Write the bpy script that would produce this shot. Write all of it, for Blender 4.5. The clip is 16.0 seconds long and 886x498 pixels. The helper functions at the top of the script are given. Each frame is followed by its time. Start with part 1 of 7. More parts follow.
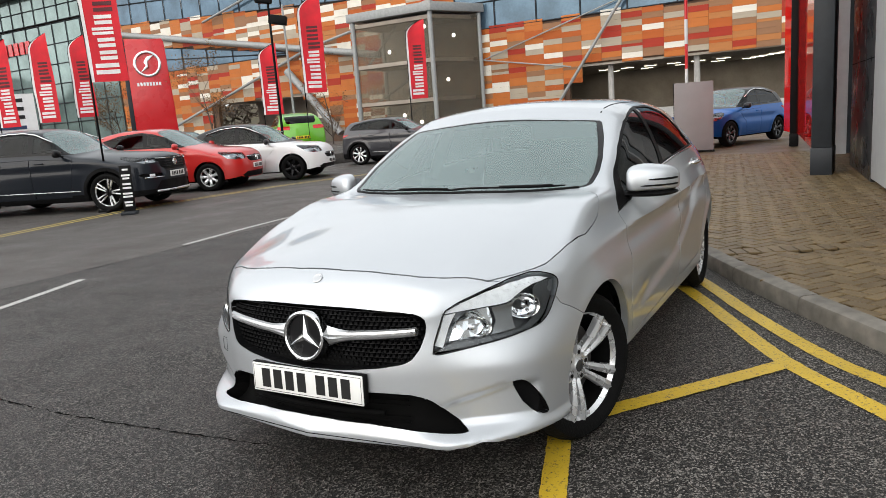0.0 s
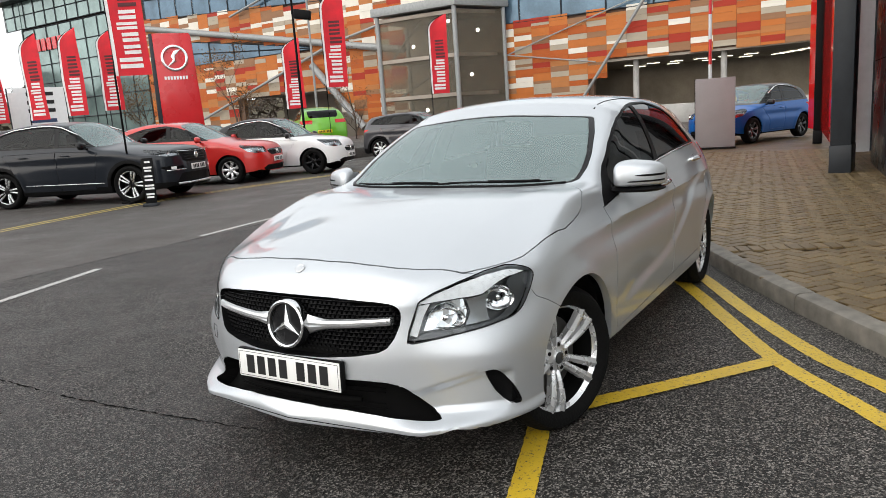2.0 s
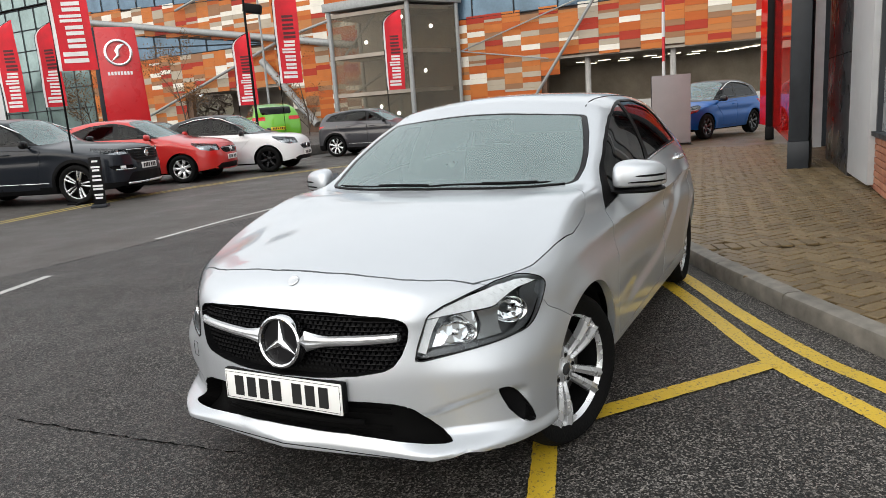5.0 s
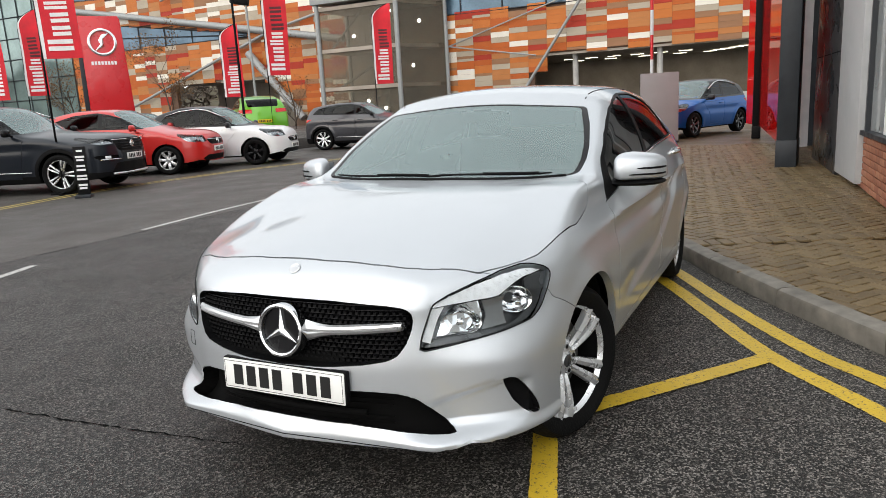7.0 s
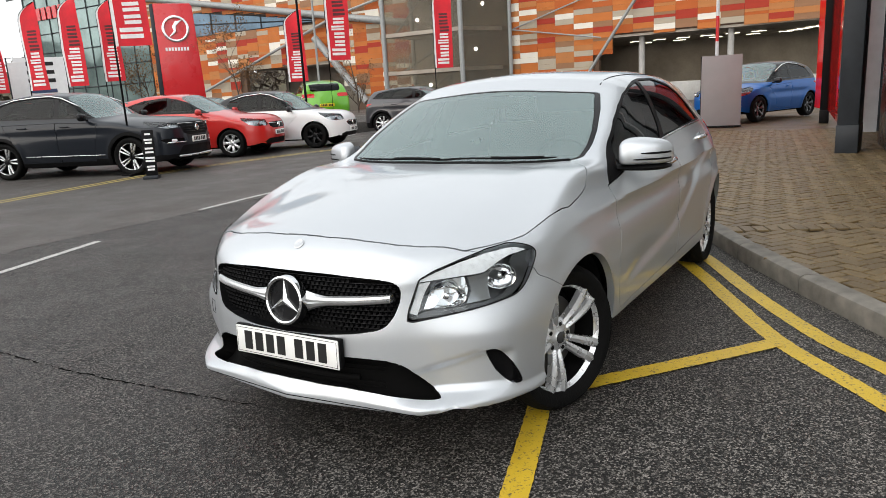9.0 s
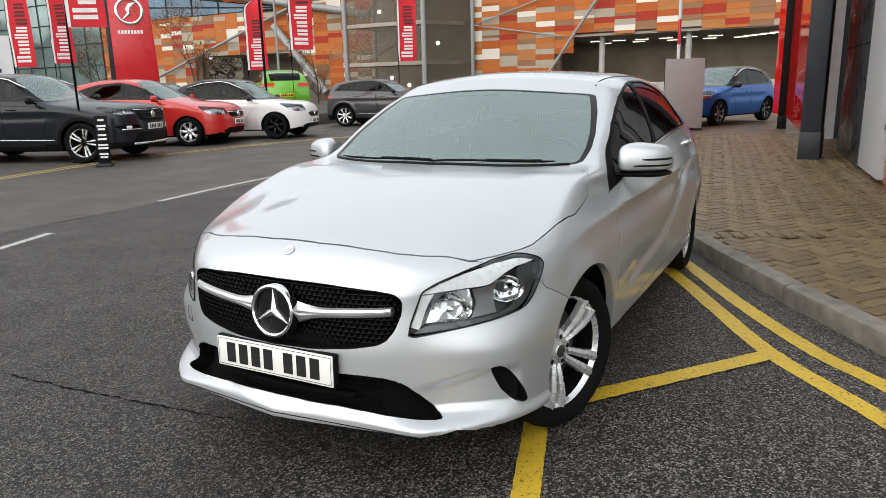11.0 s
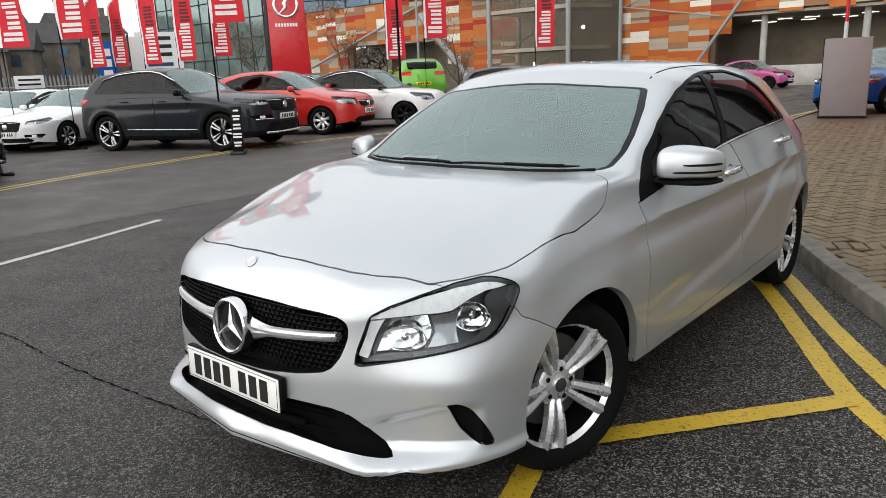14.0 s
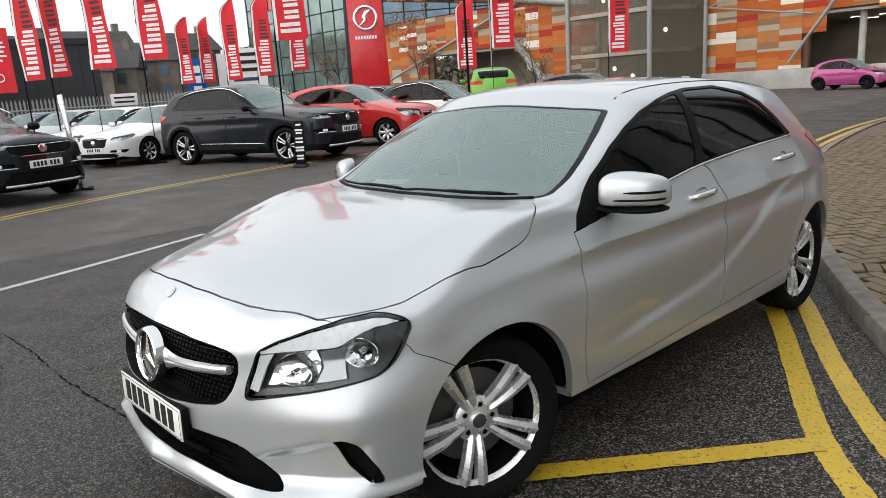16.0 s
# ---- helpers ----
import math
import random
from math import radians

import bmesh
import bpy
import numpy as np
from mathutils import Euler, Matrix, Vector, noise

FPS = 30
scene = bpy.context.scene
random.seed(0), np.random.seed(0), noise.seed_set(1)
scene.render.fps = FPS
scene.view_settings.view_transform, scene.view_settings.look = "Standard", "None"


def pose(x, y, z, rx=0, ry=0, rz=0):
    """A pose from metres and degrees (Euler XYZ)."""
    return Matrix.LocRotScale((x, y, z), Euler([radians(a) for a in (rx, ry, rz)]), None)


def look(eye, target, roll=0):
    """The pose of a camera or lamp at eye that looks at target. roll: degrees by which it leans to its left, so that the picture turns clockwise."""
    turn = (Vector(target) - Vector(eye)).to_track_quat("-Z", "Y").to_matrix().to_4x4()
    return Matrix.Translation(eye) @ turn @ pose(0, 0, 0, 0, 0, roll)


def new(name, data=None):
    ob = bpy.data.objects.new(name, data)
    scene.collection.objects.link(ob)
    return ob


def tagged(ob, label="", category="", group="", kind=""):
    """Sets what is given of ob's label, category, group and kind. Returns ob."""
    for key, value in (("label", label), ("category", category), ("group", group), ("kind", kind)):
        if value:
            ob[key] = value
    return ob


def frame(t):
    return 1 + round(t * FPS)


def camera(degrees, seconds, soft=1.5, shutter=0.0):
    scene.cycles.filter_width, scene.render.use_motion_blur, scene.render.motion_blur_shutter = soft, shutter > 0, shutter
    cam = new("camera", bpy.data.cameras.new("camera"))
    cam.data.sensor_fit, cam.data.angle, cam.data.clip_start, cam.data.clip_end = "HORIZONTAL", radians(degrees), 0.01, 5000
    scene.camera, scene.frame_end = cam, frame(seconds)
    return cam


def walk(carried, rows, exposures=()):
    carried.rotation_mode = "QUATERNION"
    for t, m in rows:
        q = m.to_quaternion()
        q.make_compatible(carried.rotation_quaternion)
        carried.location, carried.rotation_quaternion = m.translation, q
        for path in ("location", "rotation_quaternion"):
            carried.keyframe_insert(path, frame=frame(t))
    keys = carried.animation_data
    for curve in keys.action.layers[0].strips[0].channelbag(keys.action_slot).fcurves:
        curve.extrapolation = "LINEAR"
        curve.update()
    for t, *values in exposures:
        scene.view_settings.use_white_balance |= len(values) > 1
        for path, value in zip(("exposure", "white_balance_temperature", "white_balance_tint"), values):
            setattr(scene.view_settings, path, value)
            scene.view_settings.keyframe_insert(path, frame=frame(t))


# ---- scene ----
cam = camera(64.5, 16.0, 0.75)
PATH = [
    (0, (1.699, -2.729, 1.376), (0.727, -1.019, 1.013), -4.3),
    (0.5, (1.812, -2.699, 1.373), (0.807, -1.009, 1.006), -3.1),
    (1, (1.871, -2.696, 1.372), (0.837, -1.019, 1.026), -3.7),
    (1.5, (1.877, -2.679, 1.371), (0.861, -1.004, 0.968), -4.2),
    (2, (1.883, -2.7, 1.366), (0.852, -1.027, 0.994), -4.0),
    (2.5, (1.89, -2.699, 1.368), (0.875, -1.022, 0.972), -4.2),
    (3, (1.888, -2.695, 1.37), (0.873, -1.014, 0.993), -5.0),
    (3.5, (1.883, -2.688, 1.369), (0.866, -1.006, 1.0), -4.1),
    (4, (1.84, -2.678, 1.37), (0.833, -0.989, 1.003), -3.4),
    (4.5, (1.738, -2.657, 1.377), (0.776, -0.943, 1.008), -4.0),
    (4.7, (1.663, -2.63, 1.39), (0.731, -0.902, 1.006), -4.4),
    (7, (1.55, -2.64, 1.362), (0.675, -0.888, 0.957), -3.2),
    (7.5, (1.639, -2.64, 1.369), (0.709, -0.914, 0.972), -3.8),
    (8, (1.76, -2.639, 1.367), (0.786, -0.939, 0.965), -3.3),
    (8.5, (1.839, -2.653, 1.36), (0.818, -0.991, 0.915), -3.3),
    (8.7, (1.863, -2.663, 1.36), (0.831, -1.007, 0.921), -3.4),
    (10.8, (1.67, -2.602, 1.387), (0.717, -0.907, 0.922), -1.7),
    (11, (1.628, -2.593, 1.384), (0.708, -0.878, 0.924), -1.5),
    (11.5, (1.55, -2.555, 1.383), (0.734, -0.8, 0.878), -1.7),
    (12, (1.548, -2.541, 1.385), (0.676, -0.784, 0.991), -0.7),
    (12.5, (1.695, -2.491, 1.391), (0.652, -0.838, 0.965), -0.5),
    (13, (1.868, -2.392, 1.396), (0.712, -0.827, 0.932), -0.9),
    (13.5, (1.93, -2.231, 1.404), (0.714, -0.72, 0.916), -3.4),
    (14, (1.965, -2.032, 1.405), (0.708, -0.554, 0.922), -2.4),
    (14.5, (2.06, -1.924, 1.401), (0.595, -0.682, 0.842), -6.1),
    (15, (2.264, -1.761, 1.416), (0.68, -0.698, 0.815), -4.6),
    (15.5, (2.337, -1.658, 1.427), (0.772, -0.544, 0.871), -4.7),
    (16, (2.368, -1.595, 1.454), (0.931, -0.279, 1.002), -3.8),
]
walk(cam, [(t, look(eye, target, roll)) for t, eye, target, roll in PATH], [(0.0, 0.57), (12.8, 0.56), (14.3, 0.45), (16.0, 0.46)])

# ---- world, light ----
world = bpy.data.worlds.new("overcast_sky")
scene.world = world
world.use_nodes = True
wn = world.node_tree
sky = wn.nodes.new("ShaderNodeTexSky")
sky.sky_type = "NISHITA"
sky.sun_disc = False
sky.sun_elevation = radians(22)
sky.sun_rotation = radians(191)
sky.dust_density = 6
sky.air_density = 1.2
wmix = wn.nodes.new("ShaderNodeMixRGB")
wmix.inputs[0].default_value = 0.88
wmix.inputs[2].default_value = (9.2, 9.5, 9.7, 1)
bg = wn.nodes["Background"]
bg.inputs[1].default_value = 0.092
wn.links.new(sky.outputs[0], wmix.inputs[1])
wn.links.new(wmix.outputs[0], bg.inputs[0])
sun = new("sun", bpy.data.lights.new("sun", "SUN"))
sun.data.energy, sun.data.angle, sun.data.color = 1.9, radians(115), (1.0, 0.975, 0.94)
sun.matrix_world = look((-3, -16, 6.5), (0, 0, 0))

# ---- materials ----
def nodes(name):
    m = bpy.data.materials.new(name)
    m.use_nodes = True
    t = m.node_tree
    return m, t, t.nodes["Principled BSDF"]


def link(t, a, b):
    t.links.new(a, b)


def noise_tex(t, scale, detail=4.0, rough=0.55, vec=None):
    n = t.nodes.new("ShaderNodeTexNoise")
    n.inputs["Scale"].default_value, n.inputs["Detail"].default_value, n.inputs["Roughness"].default_value = scale, detail, rough
    if vec:
        link(t, vec, n.inputs["Vector"])
    return n.outputs["Fac"]


def ramp(t, fac, stops):
    r = t.nodes.new("ShaderNodeValToRGB")
    e = r.color_ramp.elements
    while len(e) < len(stops):
        e.new(0.5)
    for k, (p, c) in zip(e, stops):
        k.position, k.color = p, (*c, 1) if len(c) == 3 else c
    link(t, fac, r.inputs[0])
    return r.outputs[0]


def mixc(t, fac, a, b, mode="MIX"):
    m = t.nodes.new("ShaderNodeMixRGB")
    m.blend_type = mode
    for k, v in zip(m.inputs, (fac, a, b)):
        if hasattr(v, "is_output"):
            link(t, v, k)
        elif isinstance(v, (int, float)):
            k.default_value = v
        else:
            k.default_value = (*v, 1)
    return m.outputs[0]


def bump(t, height, strength, dist, bsdf):
    b = t.nodes.new("ShaderNodeBump")
    b.inputs["Strength"].default_value, b.inputs["Distance"].default_value = strength, dist
    link(t, height, b.inputs["Height"])
    link(t, b.outputs[0], bsdf.inputs["Normal"])


def coords(t):
    return t.nodes.new("ShaderNodeTexCoord").outputs["Object"]


def plain(name, col, rough=0.5, metal=0.0, coat=0.0, vary=0.12, scale=6.0, bumpy=0.0, emit=0.0, rvary=0.1, spec=0.35):
    """A surface with grain and blotches at two scales."""
    m, t, b = nodes(name)
    co = coords(t)
    n1, n2 = noise_tex(t, scale, vec=co), noise_tex(t, scale * 14, 3, vec=co)
    lo, hi = [max(0, c * (1 - vary)) for c in col], [min(1, c * (1 + vary)) for c in col]
    c = ramp(t, n1, [(0.3, lo), (0.7, hi)])
    c = mixc(t, vary * 0.6, c, ramp(t, n2, [(0.3, (0.25, 0.25, 0.25)), (0.7, (1, 1, 1))]), "MULTIPLY")
    link(t, c, b.inputs["Base Color"])
    r = ramp(t, n1, [(0.3, [max(0.02, rough - rvary)] * 3), (0.7, [min(1, rough + rvary)] * 3)])
    link(t, r, b.inputs["Roughness"])
    b.inputs["Metallic"].default_value = metal
    b.inputs["Specular IOR Level"].default_value = spec
    b.inputs["Coat Weight"].default_value = coat
    b.inputs["Coat Roughness"].default_value = 0.04
    if bumpy:
        bump(t, n2, bumpy, 0.01, b)
    if emit:
        b.inputs["Emission Color"].default_value = (*col, 1)
        b.inputs["Emission Strength"].default_value = emit
    return m


def paint(name, col, metal=0.0, rough=0.4, flake=0.0, coat=1.0):
    """Car paint under clear coat, with a thin road film."""
    m, t, b = nodes(name)
    co = coords(t)
    film = ramp(t, noise_tex(t, 3.0, 5, vec=co), [(0.35, [c * 0.94 for c in col]), (0.7, col)])
    fl = ramp(t, noise_tex(t, 900, 1, vec=co), [(0.35, [c * (1 - flake) for c in col]), (0.65, [min(1, c * (1 + flake)) for c in col])])
    link(t, mixc(t, 0.5, film, fl), b.inputs["Base Color"])
    b.inputs["Metallic"].default_value, b.inputs["Roughness"].default_value = metal, rough
    b.inputs["Coat Weight"].default_value = coat
    b.inputs["Specular IOR Level"].default_value = min(0.5, coat * 0.55)
    link(t, ramp(t, noise_tex(t, 5, 5, vec=co), [(0.3, [0.03] * 3), (0.75, [0.10] * 3)]), b.inputs["Coat Roughness"])
    return m


def glassy(name, tint, gloss=1.45, rough=0.02, film=0.0, veil=(0.52, 0.62, 0.60)):
    """A thin pane: tinted view through, a mirror by Fresnel, and a diffuse veil where film is set."""
    m, t, b = nodes(name)
    t.nodes.remove(b)
    tr, gl, mx, fr = (t.nodes.new("ShaderNode" + k) for k in ("BsdfTransparent", "BsdfGlossy", "MixShader", "Fresnel"))
    tr.inputs[0].default_value = (*tint, 1)
    gl.inputs["Roughness"].default_value = rough
    fr.inputs[0].default_value = gloss
    link(t, fr.outputs[0], mx.inputs[0])
    link(t, tr.outputs[0], mx.inputs[1])
    link(t, gl.outputs[0], mx.inputs[2])
    last = mx.outputs[0]
    # flat diffuse veil: painted sky sheen on windscreens, the weave on the tower screens
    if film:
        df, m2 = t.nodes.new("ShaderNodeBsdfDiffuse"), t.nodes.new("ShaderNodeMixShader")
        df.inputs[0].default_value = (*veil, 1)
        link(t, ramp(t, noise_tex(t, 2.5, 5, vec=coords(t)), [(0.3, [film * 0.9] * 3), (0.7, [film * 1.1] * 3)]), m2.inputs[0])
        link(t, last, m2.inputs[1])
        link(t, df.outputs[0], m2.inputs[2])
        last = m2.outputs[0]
    link(t, last, t.nodes["Material Output"].inputs[0])
    return m


def asphalt_material():
    m, t, b = nodes("asphalt")
    co = coords(t)
    v = t.nodes.new("ShaderNodeTexVoronoi")
    v.inputs["Scale"].default_value = 135
    link(t, co, v.inputs["Vector"])
    grain = noise_tex(t, 210, 2, vec=co)
    patch, wet = noise_tex(t, 0.35, 6, vec=co), noise_tex(t, 1.3, 5, vec=co)
    chip = mixc(t, 0.5, v.outputs["Color"], grain)
    c = ramp(t, chip, [(0.40, (0.0035, 0.0033, 0.0031)), (0.50, (0.014, 0.0133, 0.0126)), (0.58, (0.058, 0.0555, 0.053)), (0.70, (0.225, 0.216, 0.207))])
    c = mixc(t, 0.5, c, ramp(t, patch, [(0.35, (0.52, 0.49, 0.46)), (0.7, (1, 1, 1))]), "MULTIPLY")
    c = mixc(t, 0.5, c, ramp(t, wet, [(0.33, (0.62, 0.59, 0.56)), (0.66, (1.12, 1.12, 1.12))]), "MULTIPLY")
    # hairline cracks
    w = t.nodes.new("ShaderNodeTexVoronoi")
    w.feature = "DISTANCE_TO_EDGE"
    w.inputs["Scale"].default_value = 0.28
    nz = t.nodes.new("ShaderNodeTexNoise")
    nz.inputs["Scale"].default_value, nz.inputs["Detail"].default_value = 2.2, 6
    link(t, co, nz.inputs["Vector"])
    sv = mixc(t, 0.35, co, nz.outputs["Color"], "ADD")
    link(t, sv, w.inputs["Vector"])
    crack = ramp(t, w.outputs["Distance"], [(0.0, (0.3, 0.3, 0.3)), (0.006, (1, 1, 1))])
    c = mixc(t, 0.25, c, crack, "MULTIPLY")
    # base colour palest towards the kerb, lowest about a third along the range
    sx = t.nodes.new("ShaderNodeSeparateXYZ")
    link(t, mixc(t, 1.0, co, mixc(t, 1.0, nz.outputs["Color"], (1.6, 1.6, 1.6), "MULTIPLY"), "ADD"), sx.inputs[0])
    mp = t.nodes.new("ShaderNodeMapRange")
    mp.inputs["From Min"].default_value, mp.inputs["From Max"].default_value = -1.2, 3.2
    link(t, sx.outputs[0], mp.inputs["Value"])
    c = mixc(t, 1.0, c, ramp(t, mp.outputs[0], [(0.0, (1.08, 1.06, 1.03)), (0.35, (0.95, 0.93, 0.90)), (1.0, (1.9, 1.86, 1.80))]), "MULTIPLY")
    # the far lane is laid with a finer, browner asphalt, up to a straight joint
    xyz, less = t.nodes.new("ShaderNodeSeparateXYZ"), t.nodes.new("ShaderNodeMath")
    less.operation = "LESS_THAN"
    less.inputs[1].default_value = -5.69
    link(t, co, xyz.inputs[0])
    link(t, xyz.outputs[0], less.inputs[0])
    fine = ramp(t, noise_tex(t, 330, 3, vec=co), [(0.35, (0.046, 0.042, 0.038)), (0.66, (0.132, 0.121, 0.111))])
    fine = mixc(t, 0.55, fine, ramp(t, noise_tex(t, 0.7, 5, vec=co), [(0.35, (0.62, 0.6, 0.59)), (0.68, (1, 1, 1))]), "MULTIPLY")
    c = mixc(t, less.outputs[0], c, fine)
    link(t, c, b.inputs["Base Color"])
    link(t, ramp(t, wet, [(0.35, [0.42] * 3), (0.7, [0.68] * 3)]), b.inputs["Roughness"])
    b.inputs["Specular IOR Level"].default_value = 0.36
    h = mixc(t, 0.6, v.outputs["Distance"], grain)
    bump(t, h, 1.0, 0.009, b)
    return m


def worn_line(name, col, wear=0.42):
    m, t, b = nodes(name)
    co = coords(t)
    n, g = noise_tex(t, 60, 6, 0.7, vec=co), noise_tex(t, 3, 4, vec=co)
    c = ramp(t, g, [(0.3, [k * 0.8 for k in col]), (0.75, col)])
    c = mixc(t, ramp(t, n, [(wear - 0.1, (1, 1, 1)), (wear, (0, 0, 0))]), c, [0.07, 0.065, 0.06])
    link(t, c, b.inputs["Base Color"])
    b.inputs["Roughness"].default_value = 0.45
    bump(t, n, 0.5, 0.004, b)
    return m


def random_colours(name, stops, rough=0.5, island=False, vary=0.25, bumpy=0.3, scale=20, spec=0.5):
    """Alike pieces, each with its own shade."""
    m, t, b = nodes(name)
    src = t.nodes.new("ShaderNodeNewGeometry").outputs["Random Per Island"] if island else t.nodes.new("ShaderNodeObjectInfo").outputs["Random"]
    r = t.nodes.new("ShaderNodeValToRGB")
    r.color_ramp.interpolation = "CONSTANT" if len(stops) > 3 else "LINEAR"
    e = r.color_ramp.elements
    while len(e) < len(stops):
        e.new(0.5)
    for k, (p, c) in zip(e, stops):
        k.position, k.color = p, (*c, 1)
    link(t, src, r.inputs[0])
    co = coords(t)
    n = noise_tex(t, scale, 5, vec=co)
    c = mixc(t, vary, r.outputs[0], ramp(t, n, [(0.3, (0.3, 0.3, 0.3)), (0.7, (1, 1, 1))]), "MULTIPLY")
    link(t, c, b.inputs["Base Color"])
    b.inputs["Roughness"].default_value = rough
    b.inputs["Specular IOR Level"].default_value = spec
    if bumpy:
        bump(t, n, bumpy, 0.006, b)
    return m


M = {}
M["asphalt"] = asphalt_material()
M["yellow"] = worn_line("yellow_road_paint", (0.64, 0.43, 0.03), 0.45)
M["yellow_far"] = worn_line("faded_yellow_road_paint", (0.60, 0.46, 0.12), 0.46)
M["white_line"] = worn_line("white_road_paint", (0.54, 0.54, 0.52), 0.48)
M["silver"] = paint("silver_metallic_paint", (0.555, 0.582, 0.612), 0.68, 0.42, 0.10, 1.0)
M["black_gloss"] = plain("gloss_black_trim", (0.009, 0.009, 0.010), 0.2, vary=0.2, spec=0.2)
M["black"] = plain("black_plastic", (0.005, 0.005, 0.0055), 0.5, bumpy=0.15, spec=0.1)
M["under"] = plain("underbody_black", (0.003, 0.003, 0.003), 0.9, spec=0.1)
M["rubber"] = plain("tyre_rubber", (0.005, 0.005, 0.005), 0.75, vary=0.3, bumpy=0.3, spec=0.12)
M["chrome"] = plain("chrome", (0.78, 0.79, 0.80), 0.10, 1.0, vary=0.04, rvary=0.04)
M["satin"] = plain("satin_silver", (0.62, 0.63, 0.64), 0.30, 0.9, vary=0.05)
M["alloy"] = plain("alloy_wheel_silver", (0.76, 0.77, 0.78), 0.28, 0.7, coat=0.6, vary=0.10, scale=12)
M["disc"] = plain("brake_disc_steel", (0.12, 0.115, 0.11), 0.5, 0.6, vary=0.2)
# its pale green veil puts reflected sky brightness into the colour, over the mirror
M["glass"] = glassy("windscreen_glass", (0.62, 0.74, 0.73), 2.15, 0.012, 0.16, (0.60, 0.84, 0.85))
M["glass_dark"] = glassy("privacy_glass", (0.05, 0.055, 0.058), 1.32, 0.015)
M["lens"] = glassy("clear_lamp_lens", (0.93, 0.95, 0.96), 1.30, 0.01)
M["lamp_dark"] = plain("lamp_housing_grey", (0.10, 0.104, 0.108), 0.22, 0.6)
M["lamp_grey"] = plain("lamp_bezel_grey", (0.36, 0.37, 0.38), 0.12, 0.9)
M["lamp_white"] = plain("ribbed_lamp_white", (0.92, 0.93, 0.94), 0.3, 0.0, vary=0.06, scale=40)
M["facet_chrome"] = plain("faceted_chrome", (0.88, 0.89, 0.90), 0.06, 1.0, vary=0.04, rvary=0.03)
_t = M["facet_chrome"].node_tree
_v = _t.nodes.new("ShaderNodeTexVoronoi")
_v.inputs["Scale"].default_value = 20
link(_t, coords(_t), _v.inputs["Vector"])
bump(_t, _v.outputs["Distance"], 0.5, 0.012, _t.nodes["Principled BSDF"])
M["bright_chrome"] = plain("satin_chrome", (0.86, 0.87, 0.88), 0.2, 0.85, vary=0.05)
M["red_lens"] = plain("red_lamp_lens", (0.60, 0.012, 0.012), 0.12, coat=0.6, vary=0.1)
M["amber"] = plain("amber_lens", (0.7, 0.25, 0.02), 0.2, coat=1)
M["trim_cloth"] = plain("dark_cabin_cloth", (0.03, 0.03, 0.032), 0.9, bumpy=0.4, scale=20)
M["headliner"] = plain("grey_headliner", (0.52, 0.52, 0.50), 0.95)
M["plate"] = plain("white_number_plate", (0.80, 0.80, 0.78), 0.35, coat=0.4, vary=0.03)
M["plate_y"] = plain("yellow_number_plate", (0.72, 0.52, 0.02), 0.35, coat=0.4, vary=0.03)
M["ink"] = plain("black_print", (0.012, 0.012, 0.012), 0.5)
M["white_print"] = plain("white_print", (0.78, 0.78, 0.78), 0.5, vary=0.04)



def paving_far():
    m, t, b = nodes("block_paving_far")
    co = coords(t)
    k = t.nodes.new("ShaderNodeTexBrick")
    k.inputs["Scale"].default_value = 1.0
    k.inputs["Brick Width"].default_value, k.inputs["Row Height"].default_value, k.inputs["Mortar Size"].default_value = 0.2, 0.1, 0.006
    k.inputs["Color1"].default_value, k.inputs["Color2"].default_value, k.inputs["Mortar"].default_value = (0.150, 0.100, 0.050, 1), (0.108, 0.072, 0.036, 1), (0.05, 0.04, 0.03, 1)
    link(t, co, k.inputs["Vector"])
    n = noise_tex(t, 0.8, 6, vec=co)
    c = mixc(t, 0.6, k.outputs["Color"], ramp(t, n, [(0.3, (0.5, 0.5, 0.5)), (0.7, (1, 1, 1))]), "MULTIPLY")
    link(t, c, b.inputs["Base Color"])
    link(t, ramp(t, n, [(0.3, [0.35] * 3), (0.7, [0.6] * 3)]), b.inputs["Roughness"])
    bump(t, k.outputs["Fac"], 0.4, -0.004, b)
    return m


M["pave_far"] = paving_far()
M["block"] = random_colours("paving_block", [(0.0, (0.116, 0.077, 0.032)), (0.5, (0.148, 0.100, 0.042)), (1.0, (0.184, 0.127, 0.056))], 0.5, vary=0.4, scale=25)
M["block_join"] = random_colours("paving_block_joined", [(0.0, (0.116, 0.077, 0.032)), (0.5, (0.148, 0.100, 0.042)), (1.0, (0.184, 0.127, 0.056))], 0.5, True, vary=0.4, scale=25)
M["kerb"] = random_colours("kerb_concrete", [(0.0, (0.225, 0.205, 0.175)), (0.5, (0.265, 0.243, 0.21)), (1.0, (0.30, 0.277, 0.24))], 0.65, vary=0.8, scale=7)
CLAD = [(0.0, (0.50, 0.155, 0.036)), (0.24, (0.44, 0.105, 0.022)), (0.42, (0.29, 0.15, 0.08)), (0.56, (0.37, 0.036, 0.018)), (0.65, (0.42, 0.36, 0.28)), (0.77, (0.76, 0.72, 0.64)), (0.87, (0.45, 0.18, 0.06))]
M["clad"] = random_colours("facade_panel", CLAD, 0.5, vary=0.18, bumpy=0.05, scale=1.5, spec=0.2)
M["clad_join"] = random_colours("facade_panel_joined", CLAD, 0.5, True, vary=0.18, bumpy=0.05, scale=1.5, spec=0.2)
M["facade_back"] = plain("facade_backing", (0.12, 0.07, 0.045), 0.7)
M["steel"] = plain("grey_painted_steel", (0.30, 0.31, 0.31), 0.45, 0.2)
M["steel_dark"] = plain("dark_grey_steel", (0.026, 0.030, 0.036), 0.4, 0.1, vary=0.15, spec=0.3)
